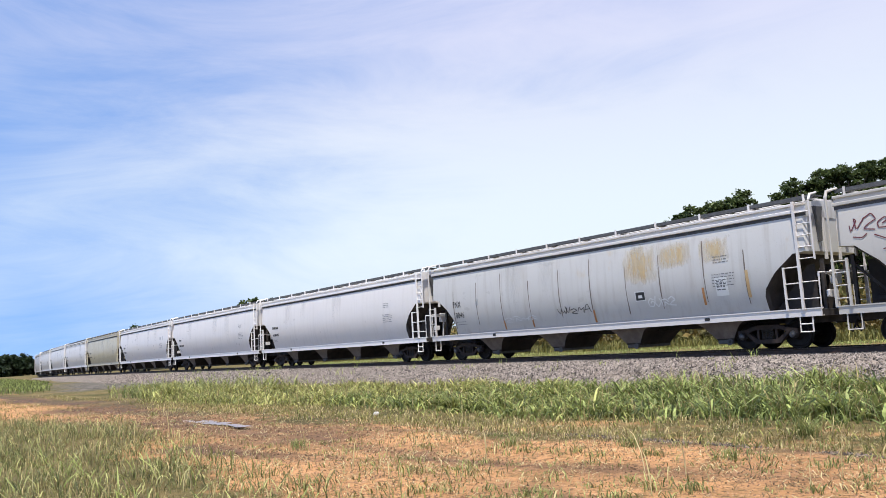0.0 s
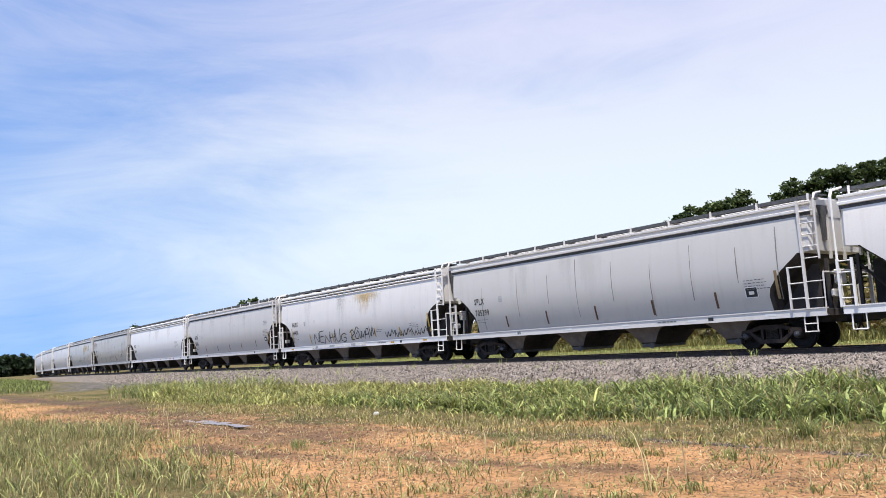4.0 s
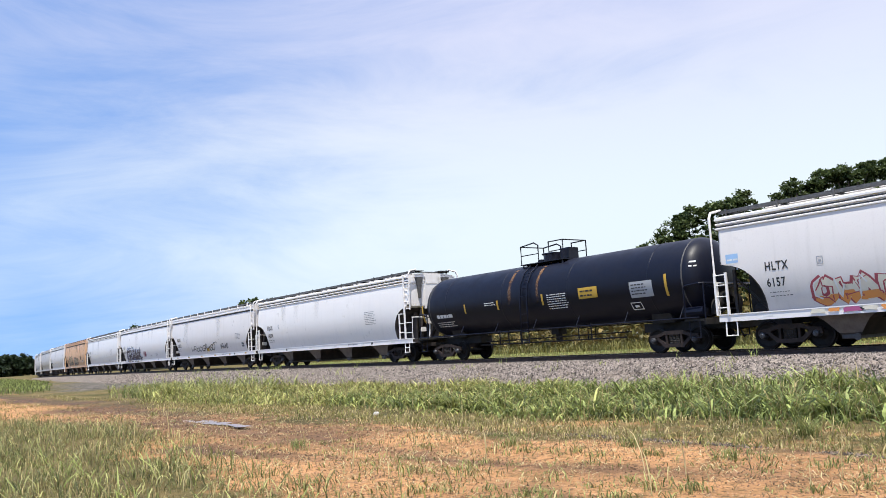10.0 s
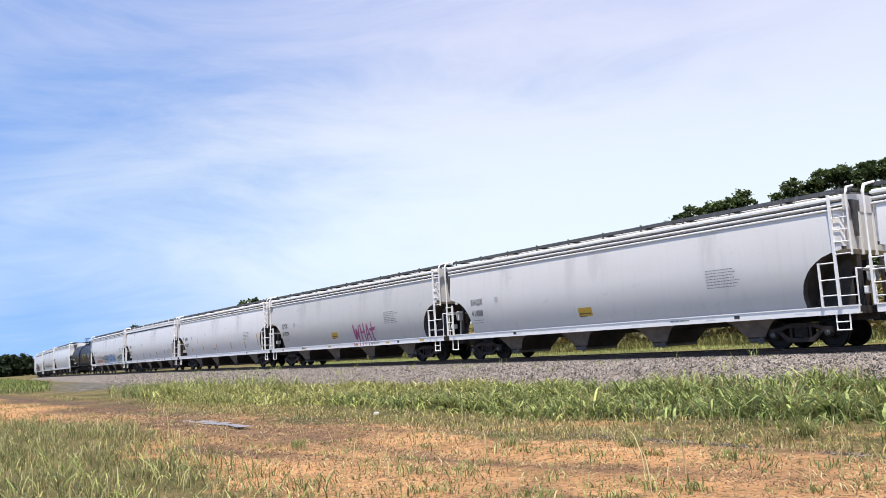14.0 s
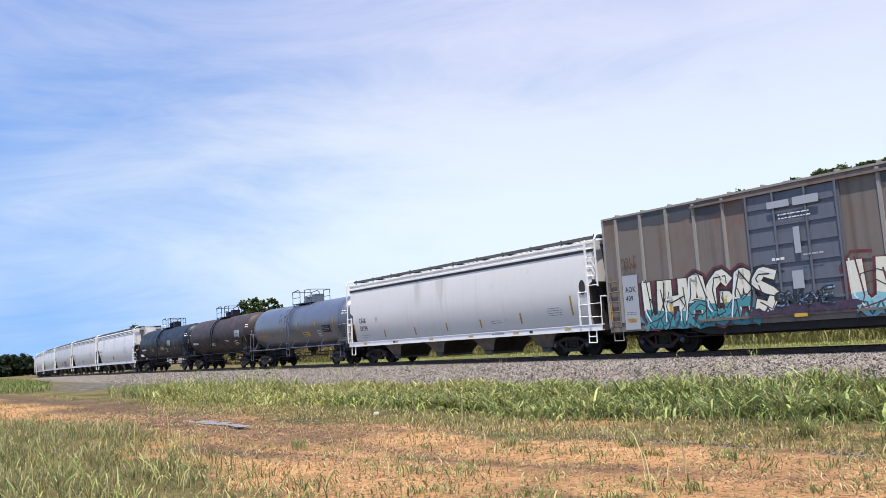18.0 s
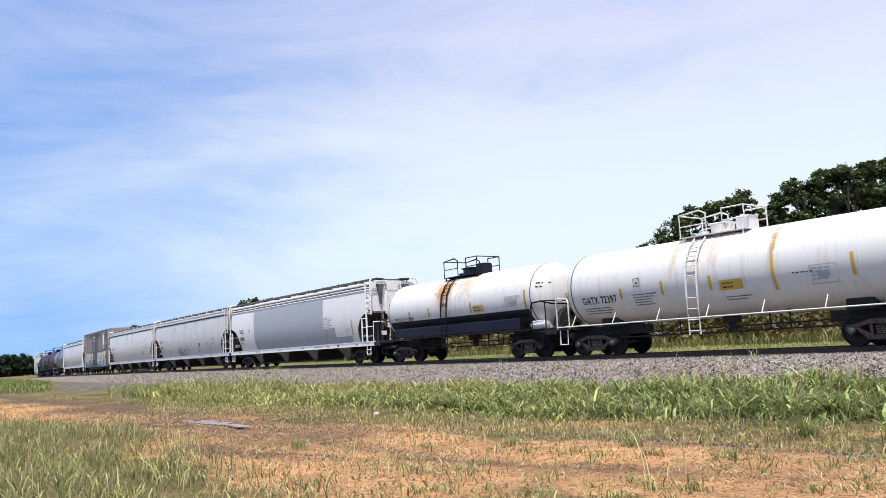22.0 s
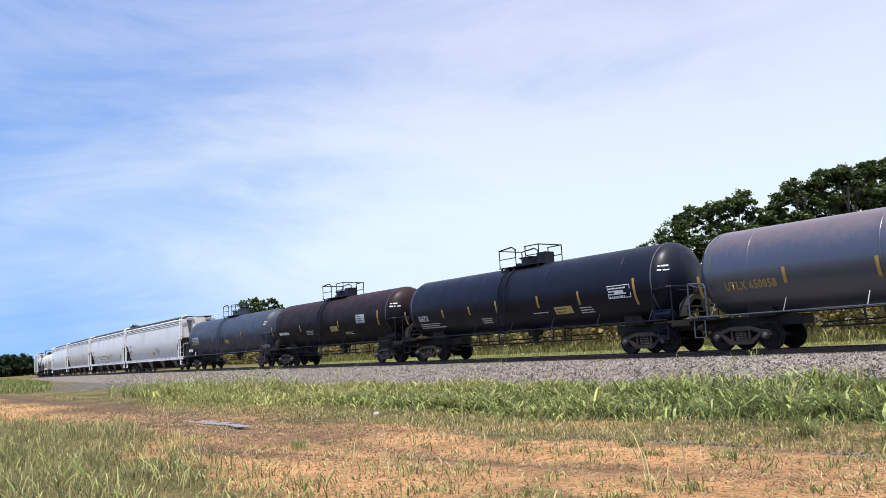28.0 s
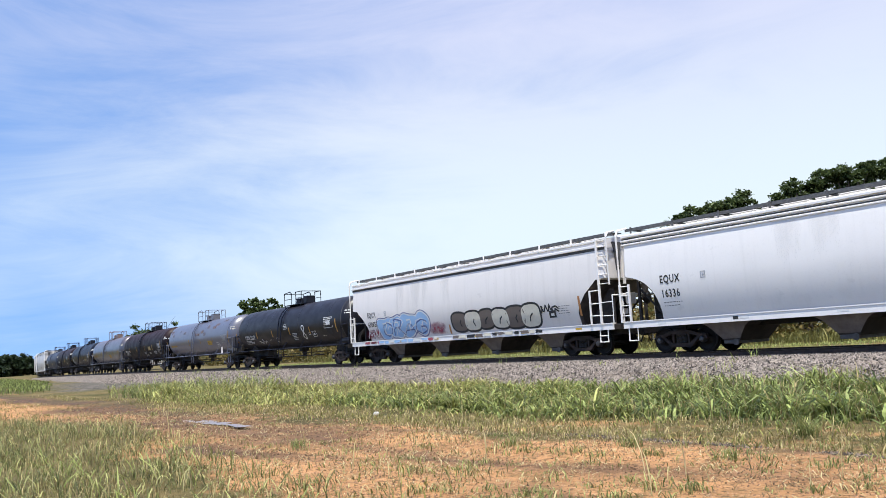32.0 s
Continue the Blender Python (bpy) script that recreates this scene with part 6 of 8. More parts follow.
def graffiti_orange(car, L):
    s = Side(car, L / 2, hop_w)
    s.wild(3.9, 7.3, 1.27, 2.72, "SRKA", BLACK, SAND, TAUPE, CREAM, "angular black and white sprayed lettering", edge=0.16, fat=0.26)
    s.wild(8.75, 11.9, 1.27, 2.42, "GANN", BLACK, SAND, TAUPE, CREAM, edge=0.26, fat=0.22)
    sill_spray(car, L, 3.9, 7.2, [CREAM, BLACK, CREAM], 1)
    sill_spray(car, L, 8.7, 11.6, [BLACK, CREAM, CREAM], 2)
    s.tag(12.0, 13.2, 1.9, 2.2, "ceh", BLACK, 0.03)
    s.tag(12.1, 12.8, 1.55, 1.85, "ka", BLACK, 0.03)
    s.tag(2.9, 3.9, 1.5, 2.3, "adc", BLACK, 0.06)
    s.tag(7.75, 8.35, 1.5, 2.2, "ek", BLACK, 0.05)
    s.panel("emblem", 14.05, 15.0, 2.0, 2.5, BROWNINK, "dark brown painted emblem", 0.06, 2)
    s.strokes([[(14.4, 2.5), (14.42, 2.8), (14.52, 2.95), (14.63, 2.8), (14.65, 2.5)]], 0.09, BROWNINK, "", "emblem_top", 0.010)
    s.tag(14.3, 14.95, 1.72, 1.98, "ech", CREAM, 0.04)
    for k, (u, w, z0) in enumerate(((2.3, 0.5, 2.9), (4.2, 0.4, 2.75), (5.4, 0.8, 3.0), (6.6, 0.5, 2.6), (8.3, 0.9, 2.9), (9.6, 0.5, 2.7), (10.4, 1.2, 3.0), (11.9, 0.6, 2.5), (13.2, 0.3, 2.4), (13.5, 0.4, 2.5), (15.4, 0.8, 2.9), (16.6, 0.6, 2.2), (17.6, 0.5, 2.8))):
        s.stain(u, u + w, z0, 4.0, UMBER, "brown rust run", True)


def graffiti_purple(car, L):
    s = Side(car, L / 2, hop_w)
    s.panel("graffiti_patch", 2.9, 8.75, 1.22, 1.75, INDIGO, "", 0.08, 33, 0.002)
    s.wild(2.90, 8.85, 1.16, 2.50, "GRANK", WHITEINK, PLUM, PLUM, PLUM, "dark plum sprayed letters edged in white and blue", halo=INDIGO, edge=0.14, fat=0.29, plump=0.36)
    r = random.Random(8)
    for k in range(34):
        u = r.uniform(2.8, 9.1)
        z = (2.38 + 0.25 * math.sin((u - 2.8) * 0.8) + r.uniform(-0.12, 0.14)) if 3.2 < u < 8.6 else r.uniform(1.35, 2.1)
        q0 = r.uniform(0.06, 0.13)
        star = [(u, z)] + [(u + (q0 if q % 2 else 0.6 * q0) * math.cos(q * math.tau / 8), z + (q0 if q % 2 else 0.6 * q0) * math.sin(q * math.tau / 8)) for q in range(8)]
        s.put("graffiti_star", star, [(0, 1 + q, 1 + (q + 1) % 8) for q in range(8)], (DARKTEAL, SKYBLUE, BLACK)[k % 3], "", 0.004 + 0.0004 * (k % 4))
    sill_spray(car, L, 2.6, 9.3, [INDIGO, WHITEINK, PLUM, INDIGO, OLD_TICK, WHITEINK, PLUM], 3)
    s.stain(9.75, 10.95, 1.42, 2.12, RED_MIST, "faded red sprayed patch", False, "graffiti_patch")
    s.tag(9.85, 10.85, 1.5, 2.05, "UGA", REDS, 0.022)
    s.strokes([[(10.35 + 0.42 * math.cos(a), 1.78 + 0.24 * math.sin(a)), (10.35 + 0.60 * math.cos(a), 1.78 + 0.34 * math.sin(a))] for a in np.linspace(0, math.tau, 13)[:-1]], 0.025, REDS, "", "graffiti")


def scrawl_black(car, L):
    s = Side(car, L / 2, hop_w)
    s.tag(5.3, 8.0, 1.52, 2.0, "WROO", BLACK, 0.055, "black sprayed tag in tall thin letters", 0.15)
    s.tag(8.0, 11.0, 1.5, 2.12, "GAMGO", BLACK, 0.065, "", 0.3)
    s.strokes([[(10.5, 1.85), (11.0, 2.12), (11.5, 2.15), (11.7, 2.05)]], 0.06, BLACK)
    s.tag(12.25, 13.9, 1.58, 2.02, "VANYO", BLACK, 0.055, "", 0.2)
    s.panel("placard", 9.1, 9.7, 1.46, 1.74, YELLOW)


def scrawl_rust(car, L):
    s = Side(car, L / 2, hop_w)
    s.tag(4.6, 8.6, 1.32, 2.15, "NENHUG", BLACK, 0.05, "thin black sprayed tag", 0.1)
    s.tag(9.0, 11.7, 1.4, 2.15, "hckAd", BLACK, 0.055, "", 0.2)
    s.tag(12.75, 16.9, 1.32, 1.85, "daddadda", BLACK, 0.045, "", 0.15)
    sill_spray(car, L, 4.6, 11.0, [WHITE, PATCH_GREY, WHITE, WHITE], 4)
    ticks(s, ((4.15, 1.35, 1.95), (7.0, 1.35, 1.9), (9.25, 1.35, 1.9), (11.82, 1.45, 1.95), (14.3, 1.4, 1.85)))
    ticks(s, ((1.75, 1.5, 2.4), (17.0, 1.5, 2.4)), None, 0.11)
    s.stain(9.5, 12.6, 3.2, 3.95, OCHRE, "pale orange rust patch", True)
    s.stain(10.3, 11.7, 2.7, 3.9, OCHRE, "", True)
    s.stain(11.4, 12.9, 2.4, 3.9, FADE, "", True)


def graffiti_row(car, L):
    s = Side(car, L / 2, hop_w)
    s.wild(3.25, 6.75, 1.27, 2.22, "OWNAH", REDS, CREAM, ORANGES, WHITEINK, "row of many-coloured sprayed lettering pieces", edge=0.12)
    s.wild(6.9, 10.0, 1.27, 2.15, "dUGGS", DARKTEAL, PATCH_GREY, CREAM, WHITEINK, edge=0.18)
    s.wild(10.1, 13.8, 1.27, 2.2, "UGGMUR", INDIGO, SKYBLUE, SKYBLUE, WHITEINK, edge=0.14)
    s.wild(15.1, 18.1, 1.27, 1.95, "WASH", DARKTEAL, TEAL, CREAM, WHITEINK, edge=0.16)
    for k, (u, v, mats) in enumerate(((3.2, 6.8, [CREAM, ORANGES, PINK]), (6.9, 10.0, [CREAM, DARKTEAL, PATCH_GREY]), (10.1, 13.9, [SKYBLUE, SKYBLUE, INDIGO]), (14.0, 15.0, [CREAM, PATCH_GREY]), (15.1, 18.2, [TEAL, CREAM, DARKTEAL]))):
        sill_spray(car, L, u, v, mats, 10 + k)
    s.tag(14.1, 14.95, 1.55, 2.0, "ah", ORANGES, 0.05)
    s.panel("sticker", 0.50, 0.95, 2.9, 3.2, SKYBLUE)
    s.bars(0.55, 2.98, 2, 0.3, WHITEINK, 0.07, 36)
    ticks(s, ((17.85, 1.85, 2.55),), None, 0.14)


def graffiti_pink(car, L):
    s = Side(car, L / 2, hop_w)
    word = [[(0, 1), (0.18, 0.1), (0.34, 0.8), (0.5, 0.1), (0.66, 0.95)], [(0.06, 0.95), (0.26, 0.05), (0.40, 0.7), (0.56, 0.0)], [(0.85, 1), (0.86, 0.0)], [(0.80, 0.5), (1.25, 0.55)], [(1.18, 1.05), (1.22, 0.0)], [(1.38, 0.0), (1.56, 1.02), (1.82, 0.0)], [(1.46, 0.35), (1.80, 0.40)],
            [(2.05, 1.05), (2.08, 0.1), (2.25, 0.0)], [(1.80, 0.66), (2.45, 0.74)], [(1.9, 0.58), (2.4, 0.66)]]
    lines = []
    for pts in word:
        p = np.array(pts, float)
        t = np.linspace(0, len(p) - 1, 6 * len(p))
        lines.append(np.stack([11.05 + 0.98 * np.interp(t, range(len(p)), p[:, 0]), 1.27 + 0.95 * np.interp(t, range(len(p)), p[:, 1])], 1))
    s.strokes(lines, 0.075, PINK, "magenta sprayed word with drips", "graffiti", 0.012)
    s.strokes([q + np.array((0.06, 0.05)) for q in lines], 0.03, PINK, "", "graffiti_line", 0.014)
    low = Side(car, L / 2, lambda z: 1.583)
    low.strokes([[(u, 1.19), (u + 0.01, 1.1), (u + 0.02, 1.03)] for u in (11.25, 11.5, 11.9, 12.2, 12.5, 12.85, 13.15)], 0.06, PINK, name="graffiti_drip", lift=0.004)
    placard(car, L)


def placard(car, L, u=8.45):
    s = Side(car, L / 2, hop_w)
    s.panel("placard", u, u + 0.72, 1.58, 1.92, YELLOW, "yellow safety placard")
    s.bars(u + 0.06, 1.66, 2, 0.5, BLACK, 0.06, 35)


def placard_mid(car, L):
    placard(car, L, 10.6)


def repaint(car, L):
    s = Side(car, L / 2, hop_w)
    s.panel("repainted_panel", 4.5, 15.0, 1.24, 3.98, PATCH_GREY, "matt grey repainted panel", 0.05, 9)
    s.panel("repainted_panel", 14.95, 16.45, 1.24, 2.2, PATCH_GREY, "", 0.05, 10)
    s.panel("repainted_panel", 16.4, 18.3, 1.24, 1.62, PATCH_GREY, "", 0.05, 11)
    ticks(s, ((1.9, 1.5, 2.2), (4.7, 1.35, 1.75), (7.25, 1.4, 1.75), (10.1, 1.4, 1.85), (12.7, 1.45, 1.85), (15.25, 1.55, 2.1)), RUST_DARK)
    ticks(s, ((18.4, 1.66, 2.56),), None, 0.12)


def rust_patch(car, L):
    s = Side(car, L / 2, hop_w)
    s.stain(12.2, 14.0, 2.5, 4.05, OCHRE, "soft orange-yellow rust stain")
    s.stain(13.8, 15.4, 2.95, 3.95, OCHRE)
    s.stain(15.6, 16.9, 2.95, 3.9, OCHRE)
    s.tag(8.7, 10.5, 1.72, 2.05, "dkhaA", BLACK, 0.03)
    s.tag(13.3, 14.5, 1.70, 2.1, "cbeh", WHITEINK, 0.045, "pale sprayed tag")
    s.tag(5.4, 7.4, 1.6, 1.85, "heae", WHITEINK, 0.03)
    s.panel("data_plate", 16.2, 16.66, 1.86, 2.5, WHITEINK, "pale data panel")
    s.bars(16.25, 2.34, 4, 0.3, GREYINK, 0.05, 3)
    for k, u in enumerate((1.9, 3.6, 5.3, 7.1, 8.9, 10.6, 12.38, 13.94, 15.79, 17.34)):
        s.panel("seam_streak", u, u + 0.035, 1.5 + 0.1 * (k % 3), 3.3 + 0.25 * (k % 3), TAUPE, ragged=0.012, seed=k)
    ticks(s, ((5.3, 1.3, 1.7), (7.1, 1.3, 1.75), (10.6, 1.3, 1.8), (15.65, 1.6, 2.2)), RUST_DARK)
    ticks(s, ((17.35, 1.72, 2.62),), RUST_BAND, 0.11)


def seams(car, L):
    s = Side(car, L / 2, hop_w)
    k0 = (L - 19.75) * 0.5
    for k, u in enumerate((3.13, 5.5, 7.37, 8.98, 10.83, 12.64, 14.38, 16.16, 17.6)):
        s.panel("seam_streak", u + k0, u + k0 + 0.028, 1.35 + 0.22 * (k * 7 % 5), 3.25 + 0.16 * (k * 3 % 5), SEAM_LINE, ragged=0.010, seed=k)
    ticks(s, ((4.6 + k0, 1.4, 1.9), (7.1 + k0, 1.4, 1.95), (9.8 + k0, 1.4, 1.95), (12.55 + k0, 1.4, 1.95), (15.2 + k0, 1.45, 2.0)), BROWNINK)
    ticks(s, ((18.2 + 2 * k0, 1.6, 2.5),), OLD_TICK, 0.10)


def seams_scrawl(car, L):
    seams(car, L)
    s = Side(car, L / 2, hop_w)
    s.tag(0.55, 2.1, 3.35, 3.85, "khck", MAROON, 0.035, "thin dark red sprayed tag", 0.1)
    s.strokes([[(1.3, 3.2), (1.7, 3.0), (1.75, 2.8), (1.5, 2.75)], [(0.7, 3.2), (0.95, 3.15), (1.1, 3.25)]], 0.035, MAROON)
    s.bars(9.6, 1.9, 2, 2.6, TAUPE, 0.03, 12, 3.0)


def yellow_ticks(car, L):
    s = Side(car, L / 2, hop_w)
    ticks(s, ((1.2, 1.6, 2.42), (3.4, 1.55, 1.9), (6.2, 1.5, 2.0), (9.35, 1.45, 1.95), (12.45, 1.45, 2.0), (15.2, 1.45, 2.0), (L - 2.1, 1.6, 2.4)), None, 0.11)
    s.panel("painted_square", 1.36, 1.52, 2.62, 2.85, REDS, "small dark red painted square", lift=0.01)


def end_hole(car, L):
    """Dark disc on the side sheet beside the end ladder, painting in a shaded oval opening."""
    s = Side(car, L / 2, hop_w)
    rim = [(L - 0.86, 2.72)] + [(L - 0.86 + 0.17 * math.cos(q * math.tau / 20), 2.72 + 0.30 * math.sin(q * math.tau / 20)) for q in range(20)]
    s.put("side_opening", rim, [(0, 1 + q, 1 + (q + 1) % 20) for q in range(20)], BAY_DARK, "dark disc painted as a shaded oval opening beside the ladder", 0.006)
    ticks(s, ((0.62, 1.5, 2.25), (3.65, 1.4, 1.8), (6.5, 1.4, 1.8), (9.2, 1.45, 1.85), (11.8, 1.45, 1.85), (14.55, 1.5, 1.95), (L - 1.6, 1.65, 2.45)), OLD_YELLOW, 0.10)


def rust_ticks(car, L):
    s = Side(car, L / 2, hop_w)
    ticks(s, ((4.2, 1.4, 1.75), (6.85, 1.4, 1.8), (9.4, 1.45, 1.85), (11.8, 1.45, 1.85), (14.55, 1.5, 1.95)), BROWNINK)
    ticks(s, ((1.5, 1.6, 2.3), (L - 1.6, 1.65, 2.45)), OLD_YELLOW, 0.11)


def scrawl_small(car, L):
    s = Side(car, L / 2, hop_w)
    s.tag(7.1, 9.2, 1.27, 2.0, "GRKG", BLACK, 0.06, "small black sprayed tag", 0.1)
    s.strokes([[(7.7, 2.0), (7.75, 2.2), (7.95, 2.25), (8.05, 2.1)]], 0.05, BLACK)
    seams(car, L)


def white_bubbles(car, L):
    s = Side(car, L / 2, hop_w)
    for a, b, n, seed in ((4.0, 6.5, 4, 61), (6.9, 10.3, 6, 62)):
        s.throwup(a, b, 1.27, 2.05, n, [CLEAN], BLACK, seed, fat=0.05, label="row of pale bubble letters outlined in black", taper=True)
        sill_spray(car, L, a, b, [CLEAN, CLEAN, PATCH_GREY], seed)
    s.panel("placard", 10.45, 11.15, 1.64, 1.96, YELLOW)


def graffiti_blue(car, L):
    s = Side(car, L / 2, hop_w)
    s.stain(1.3, 3.4, 1.28, 1.9, RED_MIST, "red sprayed patch", False, "graffiti_patch")
    s.tag(1.6, 2.9, 1.3, 1.9, "ak", WHITEINK, 0.05)
    sill_spray(car, L, 1.5, 2.9, [REDS, MAROON, PINK], 5)
    sill_spray(car, L, 2.9, 7.4, [SKYBLUE, SKYBLUE, WHITEINK, SKYBLUE], 6)
    s.throwup(2.95, 7.5, 1.34, 2.52, 4, [SKYBLUE], WHITEINK, 71, glow=INDIGO, label="big pale blue sprayed letters edged white and indigo", fat=0.07)
    s.tag(3.2, 7.3, 1.42, 2.35, "ORAG", INDIGO, 0.06)
    s.tag(3.25, 7.35, 1.45, 2.4, "cfae", WHITEINK, 0.05)
    s.stain(7.3, 8.9, 1.28, 2.0, RED_MIST, "", False, "graffiti_patch")
    sill_spray(car, L, 7.5, 8.3, [REDS, CREAM], 7)
    s.throwup(9.5, 15.4, 1.34, 2.28, 6, [TAUPE, CREAM], BLACK, 73, fat=0.10, label="row of brown and cream rounded shapes outlined in black", taper=True)
    sill_spray(car, L, 9.5, 15.4, [TAUPE, CREAM, BLACK], 9)
    s.tag(15.5, 16.6, 1.85, 2.25, "kde", BLACK, 0.07)
    ticks(s, ((9.1, 1.3, 1.75), (L - 1.75, 1.6, 2.4)), RUST_DARK, 0.11)


def graffiti_box(car, L):
    low = Side(car, L / 2, lambda z: 1.50)
    for k, u in enumerate((0.72, 1.86, 3.0, 4.15, 10.35, 11.5, 14.0)):
        wide = 1.0 if u < 14 else 0.8
        low.panel("bare_patch", u, u + wide, 4.62 + 0.06 * math.sin(3.0 * k), 5.14, OLD_GREY, "grey undercoat showing where brown paint has peeled" if not k else "", 0.10, 60 + k, 0.004)
    low.panel("sprayed_band", 1.6, 6.2, 0.78, 1.45, TEAL, "teal sprayed band along the foot of the side", 0.25, 80, 0.058)
    low.panel("sprayed_band", 9.2, 14.6, 0.80, 1.30, PALE_TEAL, "pale teal sprayed band along the foot of the side", 0.25, 79, 0.058)
    low.panel("sprayed_band", 5.9, 9.4, 1.05, 1.40, PURPLE, "", 0.15, 78, 0.148)
    low.panel("sprayed_band", 14.1, 15.45, 0.95, 2.1, PURPLE, "", 0.2, 77, 0.056)
    flat = Side(car, L / 2, lambda z: 1.562)
    flat.wild(1.66, 6.1, 0.92, 2.78, "UHAGA", BLACK, CREAM, TEAL, WHITEINK, "plump cream sprayed letters fading to teal, edged black", edge=0.13, fat=0.44, halo=MAROON, plump=0.42)
    flat.tag(1.7, 6.0, 0.85, 1.5, "gkdgad", TEAL, 0.13)
    flat.tag(1.8, 6.0, 0.85, 1.45, "dgkag", PURPLE, 0.05)
    flat.tag(1.75, 6.0, 1.25, 2.2, "kbcda", BLACK, 0.035)
    flat.wild(9.15, 14.6, 0.95, 2.72, "UEVES", MAROON, CREAM, PALE_TEAL, WHITEINK, "tall cream sprayed letters fading to pale teal, edged dark red", edge=0.12, fat=0.62, plump=0.42)
    flat.tag(9.2, 14.5, 0.85, 1.5, "gkdkg", DARKTEAL, 0.06)
    flat.tag(9.4, 14.3, 1.5, 2.4, "ebckd", BLACK, 0.03)
    flat.strokes([[(9.0, 1.3), (8.95, 2.4), (9.3, 2.8), (9.9, 2.75)], [(10.3, 2.78), (10.9, 2.82), (11.1, 2.5)], [(12.2, 2.85), (13.0, 2.92), (14.4, 2.78), (14.7, 2.4)]], 0.10, MAROON, "", "graffiti_line", 0.004)
    door = Side(car, L / 2, lambda z: 1.64)
    door.wild(6.0, 6.95, 1.25, 2.7, "S", BLACK, CREAM, CREAM, WHITEINK, "", edge=0.13, fat=0.30)
    door.tag(6.8, 8.7, 1.32, 1.86, "SNKME", BLACK, 0.15, "dark blue sprayed tag over the door")
    door.tag(6.84, 8.7, 1.35, 1.86, "SNKME", SKYBLUE, 0.05, "", 0.03)
    door.tag(6.1, 9.2, 1.1, 1.4, "kdgakdg", PURPLE, 0.06)
    door.panel("placard", 7.42, 7.84, 0.99, 1.10, YELLOW, lift=0.02)
    for r in range(2):
        door.bars(7.22, 4.20 - 0.12 * r, 1, 1.3, WHITEINK, 0.05, 86 + r)
    door.bars(7.9, 2.86, 1, 0.7, PATCH_GREY, 0.07, 85)
    for u0, u1, z0, z1 in ((6.88, 7.62, 4.46, 4.68), (7.74, 8.56, 4.44, 4.70), (7.66, 7.86, 2.95, 3.78), (7.48, 7.84, 1.86, 2.42)):
        door.panel("grey_panel", u0, u1, z0, z1, PATCH_GREY, "paler grey patch on the door")
    door.bars(6.87, 2.80, 1, 0.55, WHITEINK, 0.11, 87)
    flat.panel("number_panel", 0.76, 1.46, 0.92, 2.95, PATCH_GREY, "grey repainted number panel")
    flat.text("AOK", 0.88, 2.32, 0.20, BLACK)
    flat.text("409", 0.88, 1.99, 0.20, BLACK)
    flat.bars(0.86, 1.55, 2, 0.5, GREYINK, 0.04, 84)
    flat.text("240", 2.0, 2.0, 0.22, BLACK)
    flat.panel("placard", 0.90, 1.30, 1.18, 1.34, YELLOW)
    flat.panel("white_panel", 12.95, 13.6, 3.5, 4.6, CLEAN, "plain white painted panel")
    flat.panel("grey_panel", 12.7, 13.85, 2.9, 4.95, PATCH_GREY, "grey primed panel", lift=0.002)
    flat.panel("data_plate", 13.72, 14.5, 0.92, 1.95, PATCH_GREY, lift=0.02)
    flat.bars(13.9, 1.72, 2, 0.4, BLACK, 0.10, 88, lift=0.024)
    flat.panel("placard", 13.9, 14.3, 1.28, 1.45, YELLOW, lift=0.024)
    for u, z0, z1 in ((0.06, 1.1, 2.0), (2.80, 1.05, 1.70), (4.98, 1.05, 1.75), (12.5, 1.05, 1.7), (15.28, 1.2, 2.2)):
        flat.strip(u, z0, z1, w=0.11)
    flat.scrawl(0.85, 1.5, 3.2, 3.75, BROWNINK, 0.045, 3, 89)
    flat.tag(13.8, 14.4, 2.7, 2.86, "kdkg", BLACK, 0.05)
    flat.tag(13.8, 14.4, 2.95, 3.1, "dgkd", BLACK, 0.05)
    def oval(cu, cz, ru, rz, a0=0.0, a1=math.tau, n=33):
        return [(cu + ru * math.cos(a), cz + rz * math.sin(a)) for a in np.linspace(a0, a1, n)]

    def disc(cu, cz, ru, rz, mat, lift, label=""):
        flat.put("graffiti_disc", [(cu, cz)] + oval(cu, cz, ru, rz)[:-1], [(0, 1 + k, 1 + (k + 1) % 32) for k in range(32)], mat, label, lift)
    disc(14.83, 3.55, 0.60, 1.05, BOX_BROWN, 0.006)
    flat.strokes([oval(14.83, 3.55, 0.60, 1.08, 1.6, 5.6)], 0.30, PURPLE, "curved dark purple and white sprayed ring", "graffiti_ring", 0.010)
    flat.strokes([oval(14.85, 3.55, 0.60, 1.06, 1.7, 5.5)], 0.10, WHITEINK, "", "graffiti_ring", 0.013)
    disc(15.02, 4.12, 0.40, 0.72, PURPLE, 0.016, "dark purple sprayed oval")
    disc(15.04, 4.02, 0.28, 0.50, BOX_BROWN, 0.019)
    flat.strokes([oval(15.03, 4.0, 0.30, 0.50, 3.4, 6.0), oval(15.0, 3.35, 0.30, 0.22, 0.2, 2.9), oval(14.86, 4.75, 0.09, 0.2, 0.3, 3.4)], 0.07, WHITEINK, "", "graffiti_shine", 0.022)
    flat.strokes([oval(15.0, 3.2, 0.32, 0.30), oval(15.2, 4.8, 0.12, 0.25)], 0.10, PURPLE, "", "graffiti_line", 0.020)


